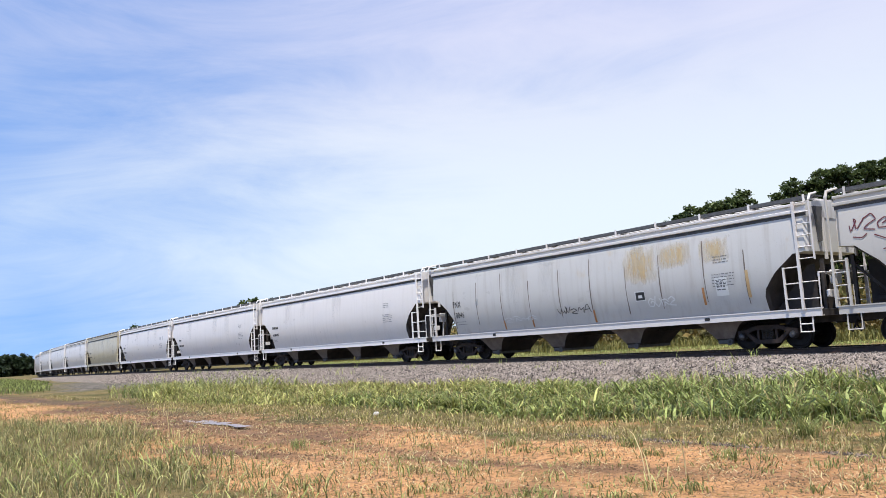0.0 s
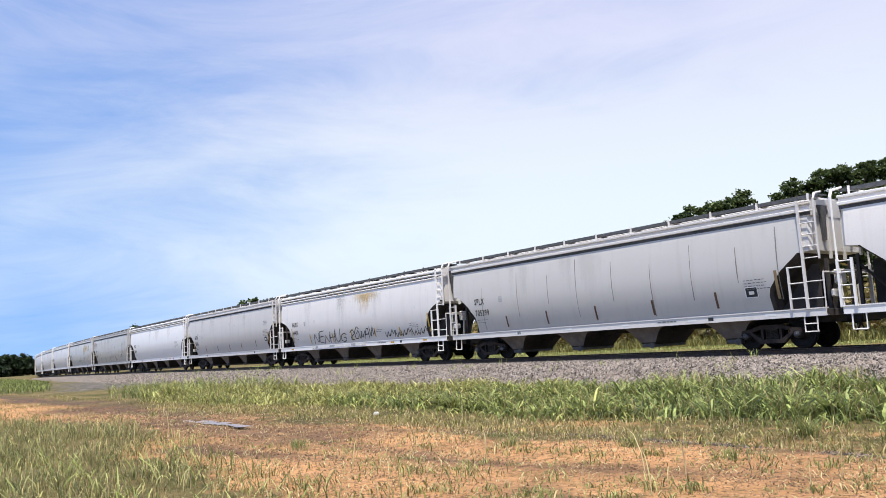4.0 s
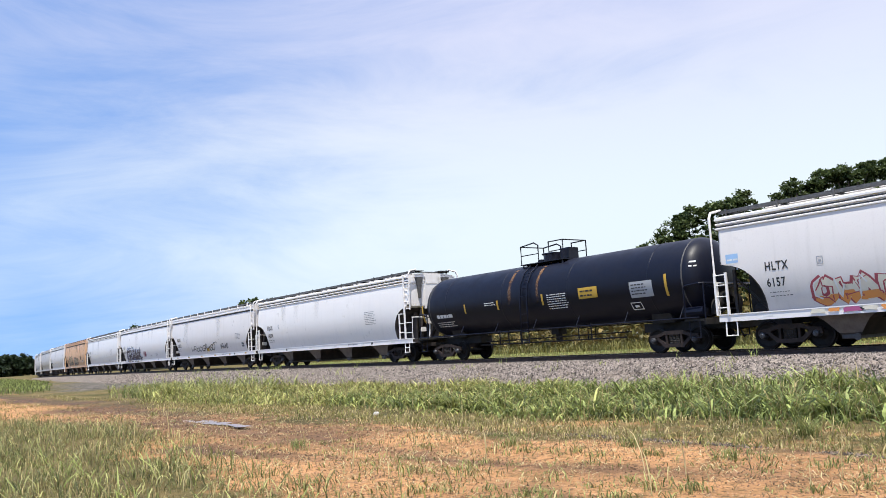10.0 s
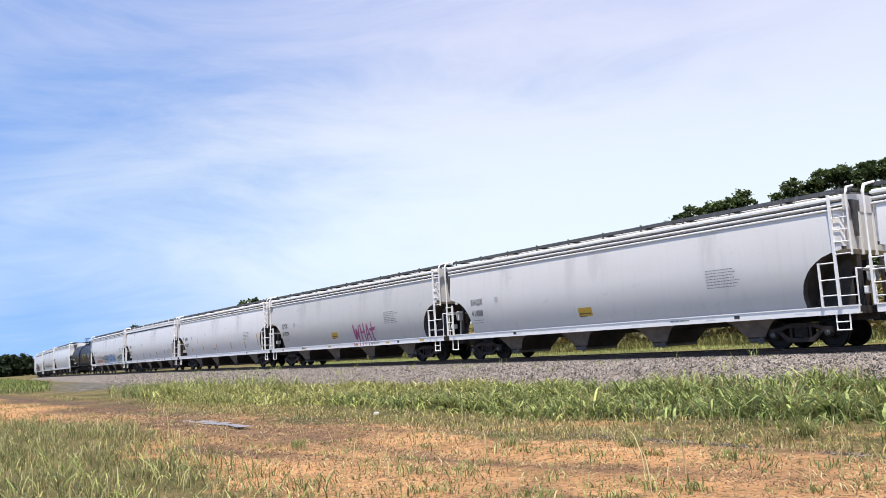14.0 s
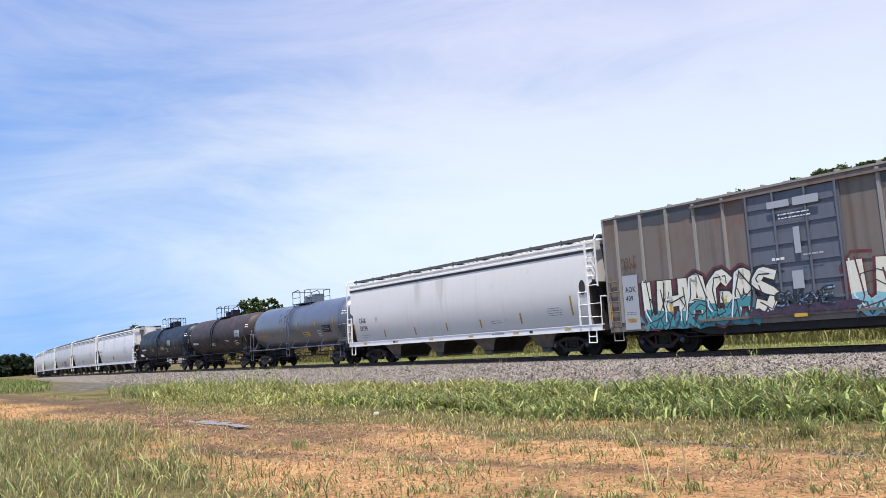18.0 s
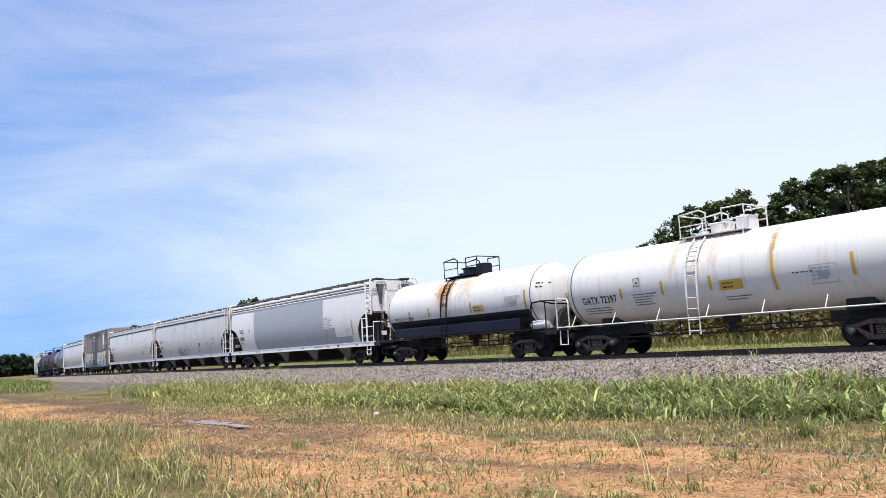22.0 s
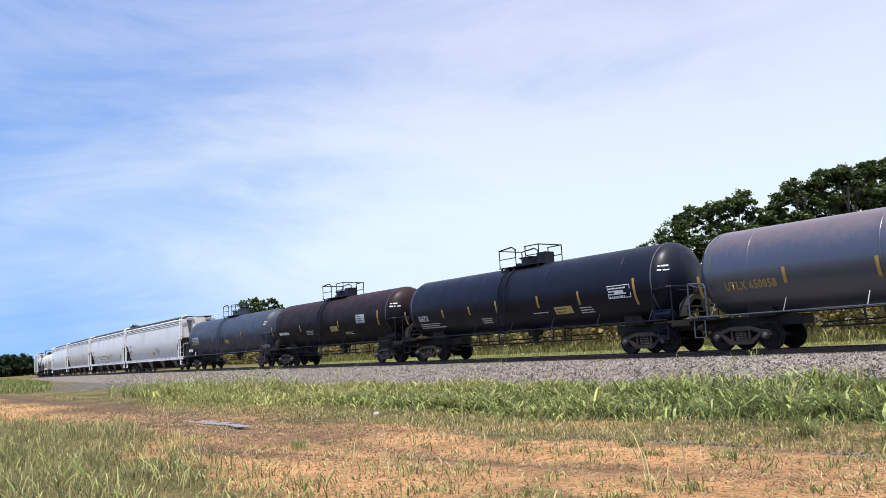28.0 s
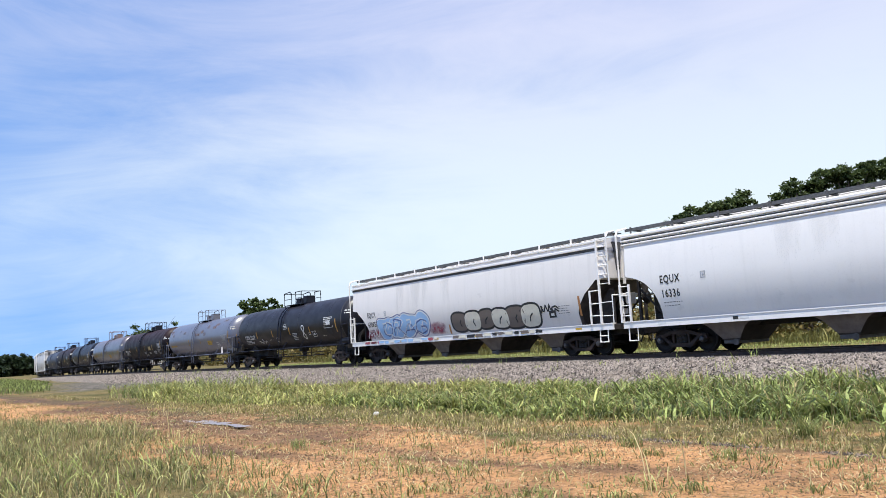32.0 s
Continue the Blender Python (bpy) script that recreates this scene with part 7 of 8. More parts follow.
def rust_ring(car, L):
    s = Side(car, L / 2 - 0.3, tank_w)
    for u, w, z0 in ((5.4, 0.5, 2.4), (6.5, 0.35, 1.7), (7.0, 0.5, 2.2), (9.3, 0.3, 1.6)):
        s.stain(u, u + w, z0, 4.1, OCHRE, "orange rust run beside the ladder", True)
    s.stain(9.36, 9.6, 1.8, 4.08, ORANGE_STAIN, "", True)


def rust_saddle(car, L):
    s = Side(car, L / 2 - 0.3, tank_w)
    s.stain(4.6, 6.4, 1.9, 4.1, ORANGE_STAIN, "broad orange rust run below the platform", True)
    s.stain(5.0, 6.0, 1.8, 4.1, ORANGE_STAIN, "", True)
    s.stain(6.4, 7.9, 2.3, 4.1, OCHRE, "", True)


def rust_ring_black(car, L):
    rust_saddle(car, L)

    def jacket(g):
        half, r = L / 2 - 1.1, TR + 0.012
        arc = [radians(a) for a in range(-158, -21, 4)]
        g.loft([[(x, q * math.cos(a), TZ + q * math.sin(a)) for q, a in [(r, a) for a in arc] + [(r - 0.03, a) for a in reversed(arc)]] for x in (-half, half)])
    part("lower_jacket", shared(("lower_jacket", L), jacket, TANK_BLACK), car, "black-painted lower jacket")
    part("side_box", shared(("side_box", L), lambda g: g.box(-L / 2 + 1.6, L / 2 - 1.6, 1.35, 1.50, 1.25, 1.75, 0.05), TANK_BLACK), car, "black shield along the lower side")


def dark_spots(car, L):
    s = Side(car, L / 2 - 0.3, tank_w)
    c = L / 2 - 0.75
    for k, (u, z, r) in enumerate(((-0.95, 2.85, 0.06), (-0.5, 3.05, 0.07), (-0.4, 2.72, 0.06), (0.3, 3.12, 0.06), (0.36, 2.9, 0.08), (1.15, 3.2, 0.07), (1.36, 2.65, 0.09), (1.7, 3.68, 0.07), (1.3, 3.5, 0.05), (0.75, 3.52, 0.12), (1.0, 3.55, 0.10), (1.15, 3.82, 0.08))):
        n = 10
        s.put("tar_spot", [(c + u + r * math.cos(a) * (1.6 if k > 8 else 1), z + r * math.sin(a)) for a in np.linspace(0, math.tau, n + 1)[:-1]], [tuple(range(n))], BLACK, "black tar spot" if not k else "")


EXTRAS = {35: dark_spots, -1: rust_patch, 0: seams_scrawl, 2: rust_ticks, 3: scrawl_rust, 4: seams, 6: graffiti_orange, 8: graffiti_purple, 9: scrawl_black, 12: graffiti_row, 13: rust_ticks, 14: yellow_ticks,
          15: graffiti_pink, 16: placard, 17: placard, 21: end_hole, 22: graffiti_box, 24: scrawl_small, 25: repaint, 26: rust_ring_black, 27: rust_ring, 29: rust_ticks,
          30: white_bubbles, 31: placard_mid, 39: graffiti_blue}
build_train()


# ---- trees ----
def leaf_material(name, a, b):
    m, nt, bs = node_mat(name)
    geo = nt.nodes.new("ShaderNodeNewGeometry")
    pw = nt.nodes.new("ShaderNodeMath")
    pw.operation, pw.inputs[1].default_value = "POWER", 1.6
    nt.links.new(geo.outputs["Random Per Island"], pw.inputs[0])
    nt.links.new(blend(nt, pw.outputs[0], a, b), bs.inputs["Base Color"])
    bs.inputs["Roughness"].default_value = 0.5
    bs.inputs["Specular IOR Level"].default_value = 0.18
    tr = nt.nodes.new("ShaderNodeBsdfTranslucent")
    mixs = nt.nodes.new("ShaderNodeMixShader")
    mixs.inputs[0].default_value = 0.14
    tr.inputs[0].default_value = (*[min(1, 1.6 * c) for c in b], 1)
    out = nt.nodes["Material Output"]
    nt.links.new(bs.outputs[0], mixs.inputs[1])
    nt.links.new(tr.outputs[0], mixs.inputs[2])
    nt.links.new(mixs.outputs[0], out.inputs[0])
    return m


LEAVES = leaf_material("oak_leaves", (0.016, 0.030, 0.010), (0.115, 0.150, 0.050))
FAR_LEAVES = leaf_material("distant_leaves", (0.010, 0.018, 0.010), (0.040, 0.060, 0.028))
BARK = surface("bark", (0.045, 0.036, 0.028), (0.080, 0.064, 0.050), 0.9, 0, 8, bump=0.6, stretch=(1, 1, 0.3))


def quad_cloud(name, cen, size, mat, rng, flat=0.4):
    """Many small leaf quads at the points cen."""
    n = len(cen)
    nrm = rng.normal(size=(n, 3))
    nrm[:, 2] = np.abs(nrm[:, 2]) + flat
    nrm /= np.linalg.norm(nrm, axis=1)[:, None]
    a = np.cross(nrm, rng.normal(size=(n, 3)))
    a /= np.linalg.norm(a, axis=1)[:, None]
    b = np.cross(nrm, a)
    sz = (size * rng.uniform(0.6, 1.4, n))[:, None]
    a, b = a * sz, b * sz * 0.6
    v = np.stack([cen - a, cen - b * 0.9, cen + a, cen + b * 0.9], 1).reshape(-1, 3)
    f = np.arange(4 * n).reshape(-1, 4)
    me = bpy.data.meshes.new(name)
    me.from_pydata(v.tolist(), [], f.tolist())
    me.materials.append(mat)
    return me


def tree(x, y, height, spread, seed, leaves=7000, size=0.20, base=0.28, label="broad leafy green tree", lobes=(), mat=None):
    """lobes: the crown's larger masses, each by its place across and above the trunk's foot and its radius."""
    rng = np.random.default_rng(seed)
    t = tagged(new("tree"), label, "tree")
    t.location = (x, y, 0)
    g = Geo()
    th = height * 0.45
    pts = [Vector((0, 0, -0.2)), Vector((rng.normal(0, 0.2), rng.normal(0, 0.2), th * 0.5)), Vector((rng.normal(0, 0.4), rng.normal(0, 0.4), th))]
    r0 = height * 0.028

    def limb(a, b, ra, rb, n=7):
        q = (b - a).to_track_quat("Z", "Y").to_matrix()
        ring = [q @ Vector((math.cos(k * math.tau / n), math.sin(k * math.tau / n), 0)) for k in range(n)]
        g.loft([[a + p * ra for p in ring], [b + p * rb for p in ring]])
    limb(pts[0], pts[1], r0 * 1.3, r0)
    limb(pts[1], pts[2], r0, r0 * 0.8)
    tips = []
    for k in range(9):
        a = k * 2.4 + rng.uniform(0, 0.6)
        up, out = height * rng.uniform(0.55, 0.92), spread * rng.uniform(0.35, 0.8)
        start = pts[1].lerp(pts[2], rng.uniform(0.2, 1))
        mid = Vector((math.cos(a) * out * 0.5, math.sin(a) * out * 0.5, (start.z + up) / 2 + height * 0.03))
        end = Vector((math.cos(a) * out, math.sin(a) * out, up))
        limb(start, mid, r0 * 0.5, r0 * 0.3, 5)
        limb(mid, end, r0 * 0.3, r0 * 0.1, 5)
        tips += [mid, end]
        for _ in range(2):
            tw = end + Vector(rng.normal(0, spread * 0.16, 3))
            limb(mid.lerp(end, 0.5), tw, r0 * 0.2, r0 * 0.06, 4)
            tips.append(tw)
    part("trunk", g.mesh("trunk", BARK, 40), t)
    clumps = [np.array(p) for p in tips]
    for _ in range(120):
        a, u = rng.uniform(0, 6.283), rng.uniform(0, 1)
        rr = spread * math.sqrt(rng.uniform(0.05, 1)) * (0.55 + 0.45 * math.sin(math.pi * (0.15 + 0.75 * u)))
        clumps.append(np.array((math.cos(a) * rr, math.sin(a) * rr, height * (base + (0.93 - base) * u))))
    if lobes:
        clumps = []
        for dx, dz, r in lobes:
            for _ in range(int(10 + 16 * r * r)):
                d = Vector(rng.normal(size=3)).normalized()
                clumps.append(np.array((dx, 0.0, dz)) + np.array(d) * r * rng.uniform(0.45, 1.0) * np.array((1, 1.3, 0.9)))
    clumps = np.array(clumps)
    cr = rng.uniform(0.16, 0.46, len(clumps)) if lobes else np.minimum(spread * rng.uniform(0.07, 0.22, len(clumps)), 1.3)
    pick = rng.integers(0, len(clumps), leaves)
    d = rng.normal(size=(leaves, 3))
    d /= np.linalg.norm(d, axis=1)[:, None]
    cen = clumps[pick] + d * (cr[pick] * rng.uniform(0.3, 1.25, leaves))[:, None] * np.array((1.15, 1.15, 0.75))
    if not lobes:
        cen[:, 2] *= height / cen[:, 2].max()
    part("crown", quad_cloud("crown", cen, size, mat or LEAVES, rng), t)
    return t


tree(22.0, 62, 12.0, 3.0, 1, 36000, 0.13, lobes=((-4.2, 8.9, 1.05), (-3.2, 10.3, 0.95), (-2.1, 10.7, 1.0), (-0.6, 11.1, 1.0), (0.9, 11.2, 1.0), (1.8, 11.7, 1.0), (3.0, 10.2, 1.05), (3.6, 8.6, 1.2), (-2.4, 8.4, 1.6), (0.2, 9.0, 1.9), (2.0, 8.2, 1.8), (-1.5, 6.4, 1.9), (1.4, 5.8, 2.0)))
tree(28.2, 62.5, 13.2, 2.6, 2, 24000, 0.13, lobes=((-0.2, 12.6, 0.85), (-1.2, 11.4, 0.85), (0.6, 11.4, 1.0), (-1.6, 9.9, 0.9), (-0.2, 9.7, 1.4), (1.1, 9.0, 1.5), (-0.4, 7.6, 1.6), (0.6, 5.8, 1.7)))
tree(32.0, 62, 13.8, 3.0, 12, 36000, 0.13, lobes=((-2.3, 12.3, 0.9), (-1.4, 13.2, 0.9), (0.0, 13.3, 0.95), (1.5, 13.1, 0.9), (2.0, 13.7, 0.75), (-1.8, 11.0, 1.4), (0.3, 11.3, 1.6), (1.9, 11.4, 1.3), (-1.2, 9.0, 1.8), (1.2, 8.8, 1.9), (0.0, 6.4, 2.0)))
tree(36.6, 63, 14.0, 3.4, 14, 24000, 0.14, lobes=((-1.2, 13.7, 0.8), (-0.2, 13.9, 0.9), (1.2, 13.2, 1.2), (-1.5, 12.0, 1.2), (0.6, 11.6, 1.7), (-0.8, 9.6, 1.8), (1.0, 9.0, 2.0), (0.0, 6.6, 2.0)))
for spec in ((41.5, 64, 14.8, 4.4, 3, 12000, 0.22), (26.5, 72, 8.2, 4.0, 4, 11000, 0.24), (48, 66, 13.5, 5.5, 6, 8000, 0.27), (36, 73, 10.8, 6.0, 5, 13000, 0.26)):
    tree(*spec)
tree(17.7, 70, 9.7, 0.8, 7, 1600, 0.2, 0.7, "small thin-topped green tree")
tree(-35, 150, 12.8, 4.6, 8, 6000, 0.4)
tree(-56.5, 150, 9.4, 5.0, 9, 5000, 0.35)
for k, (x, y, h, sp) in enumerate(((-181, 300, 8.8, 7), (-174, 304, 8.8, 7), (-168, 298, 8.7, 7), (-162, 301, 8.0, 5), (-157.5, 306, 6.2, 3.2), (-192, 300, 8.8, 8), (-203, 302, 9.2, 8))):
    tree(x, y, h, sp, 20 + k, 5200, 0.62, 0.04, "dark distant roadside tree", mat=FAR_LEAVES)


# ---- grass ----
def blade_mesh(name, x, y, z, h, w, lean, mat, rng):
    """Arching blades of three pieces each."""
    n = len(x)
    ba = rng.uniform(0, math.tau, n)
    az = ba + math.pi / 2 + rng.normal(0, 0.5, n)
    sx, sy = np.cos(az) * w / 2, np.sin(az) * w / 2
    lx, ly = np.cos(ba) * lean * h, np.sin(ba) * lean * h
    droop = np.clip(lean, 0, 1.6) * rng.uniform(0.2, 0.7, n)
    o = np.zeros((n, 7, 3))
    for k, (side, up, bend, wid) in enumerate(((-1, 0, 0, 0.7), (1, 0, 0, 0.7), (1, 0.45, 0.16, 1), (-1, 0.45, 0.16, 1), (1, 0.82, 0.52, 0.75), (-1, 0.82, 0.52, 0.75), (0, 1, 1, 0))):
        o[:, k, 0] = x + side * sx * wid + lx * bend
        o[:, k, 1] = y + side * sy * wid + ly * bend
        o[:, k, 2] = z + h * (up - droop * bend * bend * 0.55)
    b = np.arange(n)[:, None] * 7
    quads = (b + np.array([0, 1, 2, 3])).tolist() + (b + np.array([3, 2, 4, 5])).tolist()
    tris = (b + np.array([5, 4, 6])).tolist()
    me = bpy.data.meshes.new(name)
    me.from_pydata(o.reshape(-1, 3).tolist(), [], quads + tris)
    me.materials.append(mat)
    return me


GREEN_BLADES = leaf_material("green_grass", (0.013, 0.026, 0.006), (0.37, 0.425, 0.135))
YELLOWED_BLADES = leaf_material("yellow_green_grass", (0.028, 0.042, 0.008), (0.56, 0.555, 0.19))
DRY_BLADES = leaf_material("dry_grass", (0.075, 0.060, 0.020), (0.60, 0.49, 0.24))
MIXED_BLADES = leaf_material("mixed_grass", (0.035, 0.060, 0.014), (0.42, 0.43, 0.16))
WEED_BLADES = leaf_material("olive_weeds", (0.055, 0.065, 0.017), (0.29, 0.26, 0.085))
STRIP_BLADES = leaf_material("bright_verge_grass", (0.16, 0.20, 0.05), (0.46, 0.48, 0.17))


STRAW_BLADES = leaf_material("pale_straw", (0.40, 0.33, 0.16), (0.66, 0.56, 0.32))
STUBBLE_BLADES = leaf_material("brown_stubble", (0.10, 0.065, 0.030), (0.36, 0.25, 0.12))
TURF_BLADES = leaf_material("olive_turf", (0.060, 0.066, 0.014), (0.38, 0.36, 0.115))
NEAR_BLADES = leaf_material("meadow_blades", (0.014, 0.026, 0.006), (0.46, 0.45, 0.18))


def grass(name, label, n, box, keep, hgt, wid, lean, mat, seed, base=None):
    rng = np.random.default_rng(seed)
    x, y = rng.uniform(box[0], box[1], n), rng.uniform(box[2], box[3], n)
    ok, scale = keep(x, y, rng)
    x, y, scale = x[ok], y[ok], scale[ok]
    z = (ground_height(x, y) if base is None else base(x, y)) - 0.02
    h = rng.uniform(hgt[0], hgt[1], len(x)) * scale
    w = rng.uniform(wid[0], wid[1], len(x))
    tagged(new(name, blade_mesh(name, x, y, z, h, w, rng.uniform(lean[0], lean[1], len(x)), mat, rng)), label, "grass", kind="stuff")


def in_view(x, y, slack=0.06):
    return np.abs(x) < (0.56 + slack) * y + 1.5


def clumpy(x, y, s, seed):
    wx, wy = x + 0.8 * np.sin(y * s * 0.7 + seed), y + 0.8 * np.sin(x * s * 0.6 - seed)
    return np.clip(0.5 + 0.35 * np.sin(wx * s + 1.7 * seed) * np.sin(wy * s * 0.8 + seed) + 0.25 * np.sin((wx + 0.6 * wy) * s * 2.3 + seed) + 0.2 * np.sin((wx - wy) * s * 5.1), 0, 1.15)


def tall_band(x, y, rng):
    front, gap = side_of(BAND_FRONT, x, y), track_gap(x, y)
    c = clumpy(x, y, 1.1, 1)
    depth = np.clip(front / 1.2, 0, 1)
    ok = in_view(x, y) & (y < 62) & (x > (-0.40 + 0.03 * np.sin(y * 0.7)) * y) & (front > -0.2) & (gap > 4.9 + 0.6 * c) & (rng.random(len(x)) < (0.12 + 0.88 * depth) * (0.25 + 0.75 * np.clip(c, 0, 1)))
    right = np.clip((x - 0.5) / 5, 0, 1)
    heap = 1 + 1.5 * np.exp(-((x + 13.5) ** 2 + (y - 44) ** 2) / 40)
    return ok, (0.35 + 0.65 * depth) * (0.30 + 0.72 * c) * (0.85 + 0.4 * right) * heap


def band_height(x, y):
    gap = track_gap(x, y)
    return np.maximum(ground_height(x, y), np.interp(gap, [4.6, 5.4, 6.2], [0.12, 0.0, -0.1]))


grass("tall_grass", "tall green grass along the foot of the ballast", 46000, (-4, 14, 10, 28), tall_band, (0.16, 0.66), (0.024, 0.066), (0.6, 1.8), GREEN_BLADES, 11, band_height)
grass("tall_grass", "tall yellow-green grass along the foot of the ballast", 48000, (-16, 4, 12, 40), tall_band, (0.18, 0.66), (0.024, 0.064), (0.6, 1.7), YELLOWED_BLADES, 31, band_height)
grass("tall_grass", "tall green grass with dry seed heads beyond the dirt track", 70000, (-62, -8, 30, 105), tall_band, (0.25, 0.70), (0.025, 0.055), (0.5, 1.5), MIXED_BLADES, 12)
grass("dry_grass", "dry yellow grass stalks among the tall grass", 40000, (-16, 14, 9, 40), tall_band, (0.25, 0.75), (0.010, 0.022), (0.1, 0.7), DRY_BLADES, 13, band_height)


def near_patch(x, y, rng):
    bot = side_of(DIRT_BOT, x, y)
    c = clumpy(x, y, 1.4, 2)
    ok = in_view(x, y) & (bot < 0.5 - 0.9 * rng.random(len(x))) & (rng.random(len(x)) < 0.15 + 0.85 * np.clip(c, 0, 1) ** 1.5)
    return ok, 0.6 + 0.5 * np.clip(c, 0, 1)


grass("meadow_grass", "uneven knee-high meadow grass", 90000, (-20, 1, 7, 32), near_patch, (0.06, 0.34), (0.008, 0.020), (0.3, 1.4), NEAR_BLADES, 14)
grass("meadow_grass", "dry stalks in the meadow grass", 56000, (-20, 1, 7, 32), near_patch, (0.06, 0.34), (0.008, 0.016), (0.1, 0.8), DRY_BLADES, 15)


def on_dirt(x, y, rng):
    top, bot, band = side_of(DIRT_TOP, x, y), side_of(DIRT_BOT, x, y), side_of(BAND_FRONT, x, y)
    c = np.clip(clumpy(x, y, 1.9, 3), 0, 1) ** 2
    between = (top > -0.3) & (band < 0.4)
    ok = in_view(x, y) & (bot > -0.6) & (band < 0.4) & (rng.random(len(x)) < np.where(between, 0.8, 0.12 + 0.75 * c)) & (rut_depth(x, y) < 0.3 + 0.6 * rng.random(len(x)))
    return ok, np.where(between, 1.0, 0.35 + 0.65 * c)


grass("sparse_grass", "short sparse yellowed grass on the dirt", 120000, (-32, 12, 6.5, 50), on_dirt, (0.05, 0.22), (0.010, 0.022), (0.3, 1.2), DRY_BLADES, 16)
grass("sparse_grass", "small green weeds on the dirt", 90000, (-32, 12, 6.5, 50), on_dirt, (0.04, 0.20), (0.010, 0.024), (0.4, 1.2), TURF_BLADES, 17)


def behind(x, y, rng):
    gap = track_gap(x, y)
    c = clumpy(x, y, 0.6, 5)
    return (gap < -19) & (gap > -40) & in_view(x, y, 0.3) & (rng.random(len(x)) < 0.5 + 0.5 * c), 0.6 + 0.5 * np.clip(c, 0, 1.2)


grass("weeds", "olive tangle of weeds beyond the track", 120000, (-40, 60, 20, 100), behind, (0.35, 1.1), (0.03, 0.07), (0.2, 0.9), WEED_BLADES, 18)


def verge(x, y, rng):
    gap = track_gap(x, y)
    return (gap < -5.5) & (gap > -22) & in_view(x, y, 0.3), np.ones(len(x))


grass("verge_grass", "short bright green grass beyond the track", 90000, (-40, 50, 18, 90), verge, (0.06, 0.20), (0.025, 0.05), (0.2, 0.9), STRIP_BLADES, 22)


def far_left(x, y, rng):
    return (x < -0.505 * y + 0.6 * np.sin(y)) & (track_gap(x, y) > 6) & in_view(x, y, 0.1), np.ones(len(x))


grass("far_grass", "green grass beside the gravel", 60000, (-110, -25, 60, 180), far_left, (0.2, 0.55), (0.04, 0.07), (0.2, 0.7), GREEN_BLADES, 19)


def ballast_weeds():
    """Thin scattered weeds rooted in the stone bank."""
    rng = np.random.default_rng(23)
    cs, cl = rng.uniform(-9, 60, 130), rng.uniform(1.6, 5.4, 130)
    many, tall = rng.integers(3, 16, 130), rng.uniform(0.12, 0.45, 130)
    s, lat, h = np.repeat(cs, many), np.repeat(cl, many), np.repeat(tall, many)
    s, lat = s + rng.normal(0, 0.10, len(s)), lat + rng.normal(0, 0.10, len(s))
    a = np.interp(s, LINE_S, LINE_H)
    x, y = np.interp(s, LINE_S, LINE_X) - np.sin(a) * lat, np.interp(s, LINE_S, LINE_Y) + np.cos(a) * lat
    z = rail_z(s) + np.interp(lat, [p[0] for p in reversed(BED)], [p[1] for p in reversed(BED)]) - 0.02
    me = blade_mesh("ballast_weeds", x, y, z, h * rng.uniform(0.5, 1.1, len(s)), rng.uniform(0.010, 0.024, len(s)), rng.uniform(0.2, 0.9, len(s)), STRIP_BLADES, rng)
    tagged(new("ballast_weeds", me), "scattered thin weeds growing through the ballast", "weeds", kind="stuff")


ballast_weeds()


# ---- scrub far behind the track ----
def scrub():
    rng = np.random.default_rng(77)
    n = 90000
    s, lat = rng.uniform(-75, 150, n), -rng.uniform(24, 44, n)
    h = np.interp(s, LINE_S, LINE_H)
    x = np.interp(s, LINE_S, LINE_X) - np.sin(h) * lat
    y = np.interp(s, LINE_S, LINE_Y) + np.cos(h) * lat
    top = (1.9 + 2.2 * np.clip(clumpy(x, y, 0.35, 9), 0, 1)) * np.interp(s, [-75, 20, 60, 150], [1.5, 1.15, 0.9, 0.75])
    z = top * rng.random(n) ** 0.6
    me = quad_cloud("scrub", np.stack([x, y, z + ground_height(x, y)], 1), 0.27, SCRUB, rng)
    tagged(new("scrub", me), "olive and brown scrub beyond the track", "bushes", kind="stuff")


SCRUB = leaf_material("scrub_leaves", (0.055, 0.065, 0.017), (0.27, 0.20, 0.075))
scrub()


# ---- puddle, stone, dry stalks ----
def puddle():
    me_v, me_f = [], []
    z = float(np.median(ground_height(np.linspace(-7.5, -4.6, 9), np.linspace(22.5, 19, 9))) + 0.02)
    for q, (cx, cy, a, b) in enumerate(((-7.25, 22.2, 0.5, 0.16), (-6.70, 21.75, 0.50, 0.26), (-6.35, 21.1, 0.40, 0.12), (-6.05, 20.8, 0.5, 0.24), (-5.5, 20.05, 0.45, 0.13), (-5.15, 19.5, 0.4, 0.16))):
        k0 = len(me_v)
        for k in range(32):
            t = k * math.tau / 32
            w = 1 + 0.22 * math.sin(3 * t + q) + 0.16 * math.sin(7 * t + 2 * q) + 0.08 * math.sin(13 * t)
            u, v = math.cos(t) * a * w, math.sin(t) * b * w
            me_v.append((cx + u * 0.64 + v * 0.77, cy - u * 0.77 + v * 0.64, z + 0.004 * q))
        me_f.append(tuple(range(k0, k0 + 32)))
    me = bpy.data.meshes.new("puddle")
    me.from_pydata(me_v, [], me_f)
    me.materials.append(WATER)
    tagged(new("puddle", me), "thin muddy puddle with the sky's reflection put into its pale colour", "puddle", kind="structure")


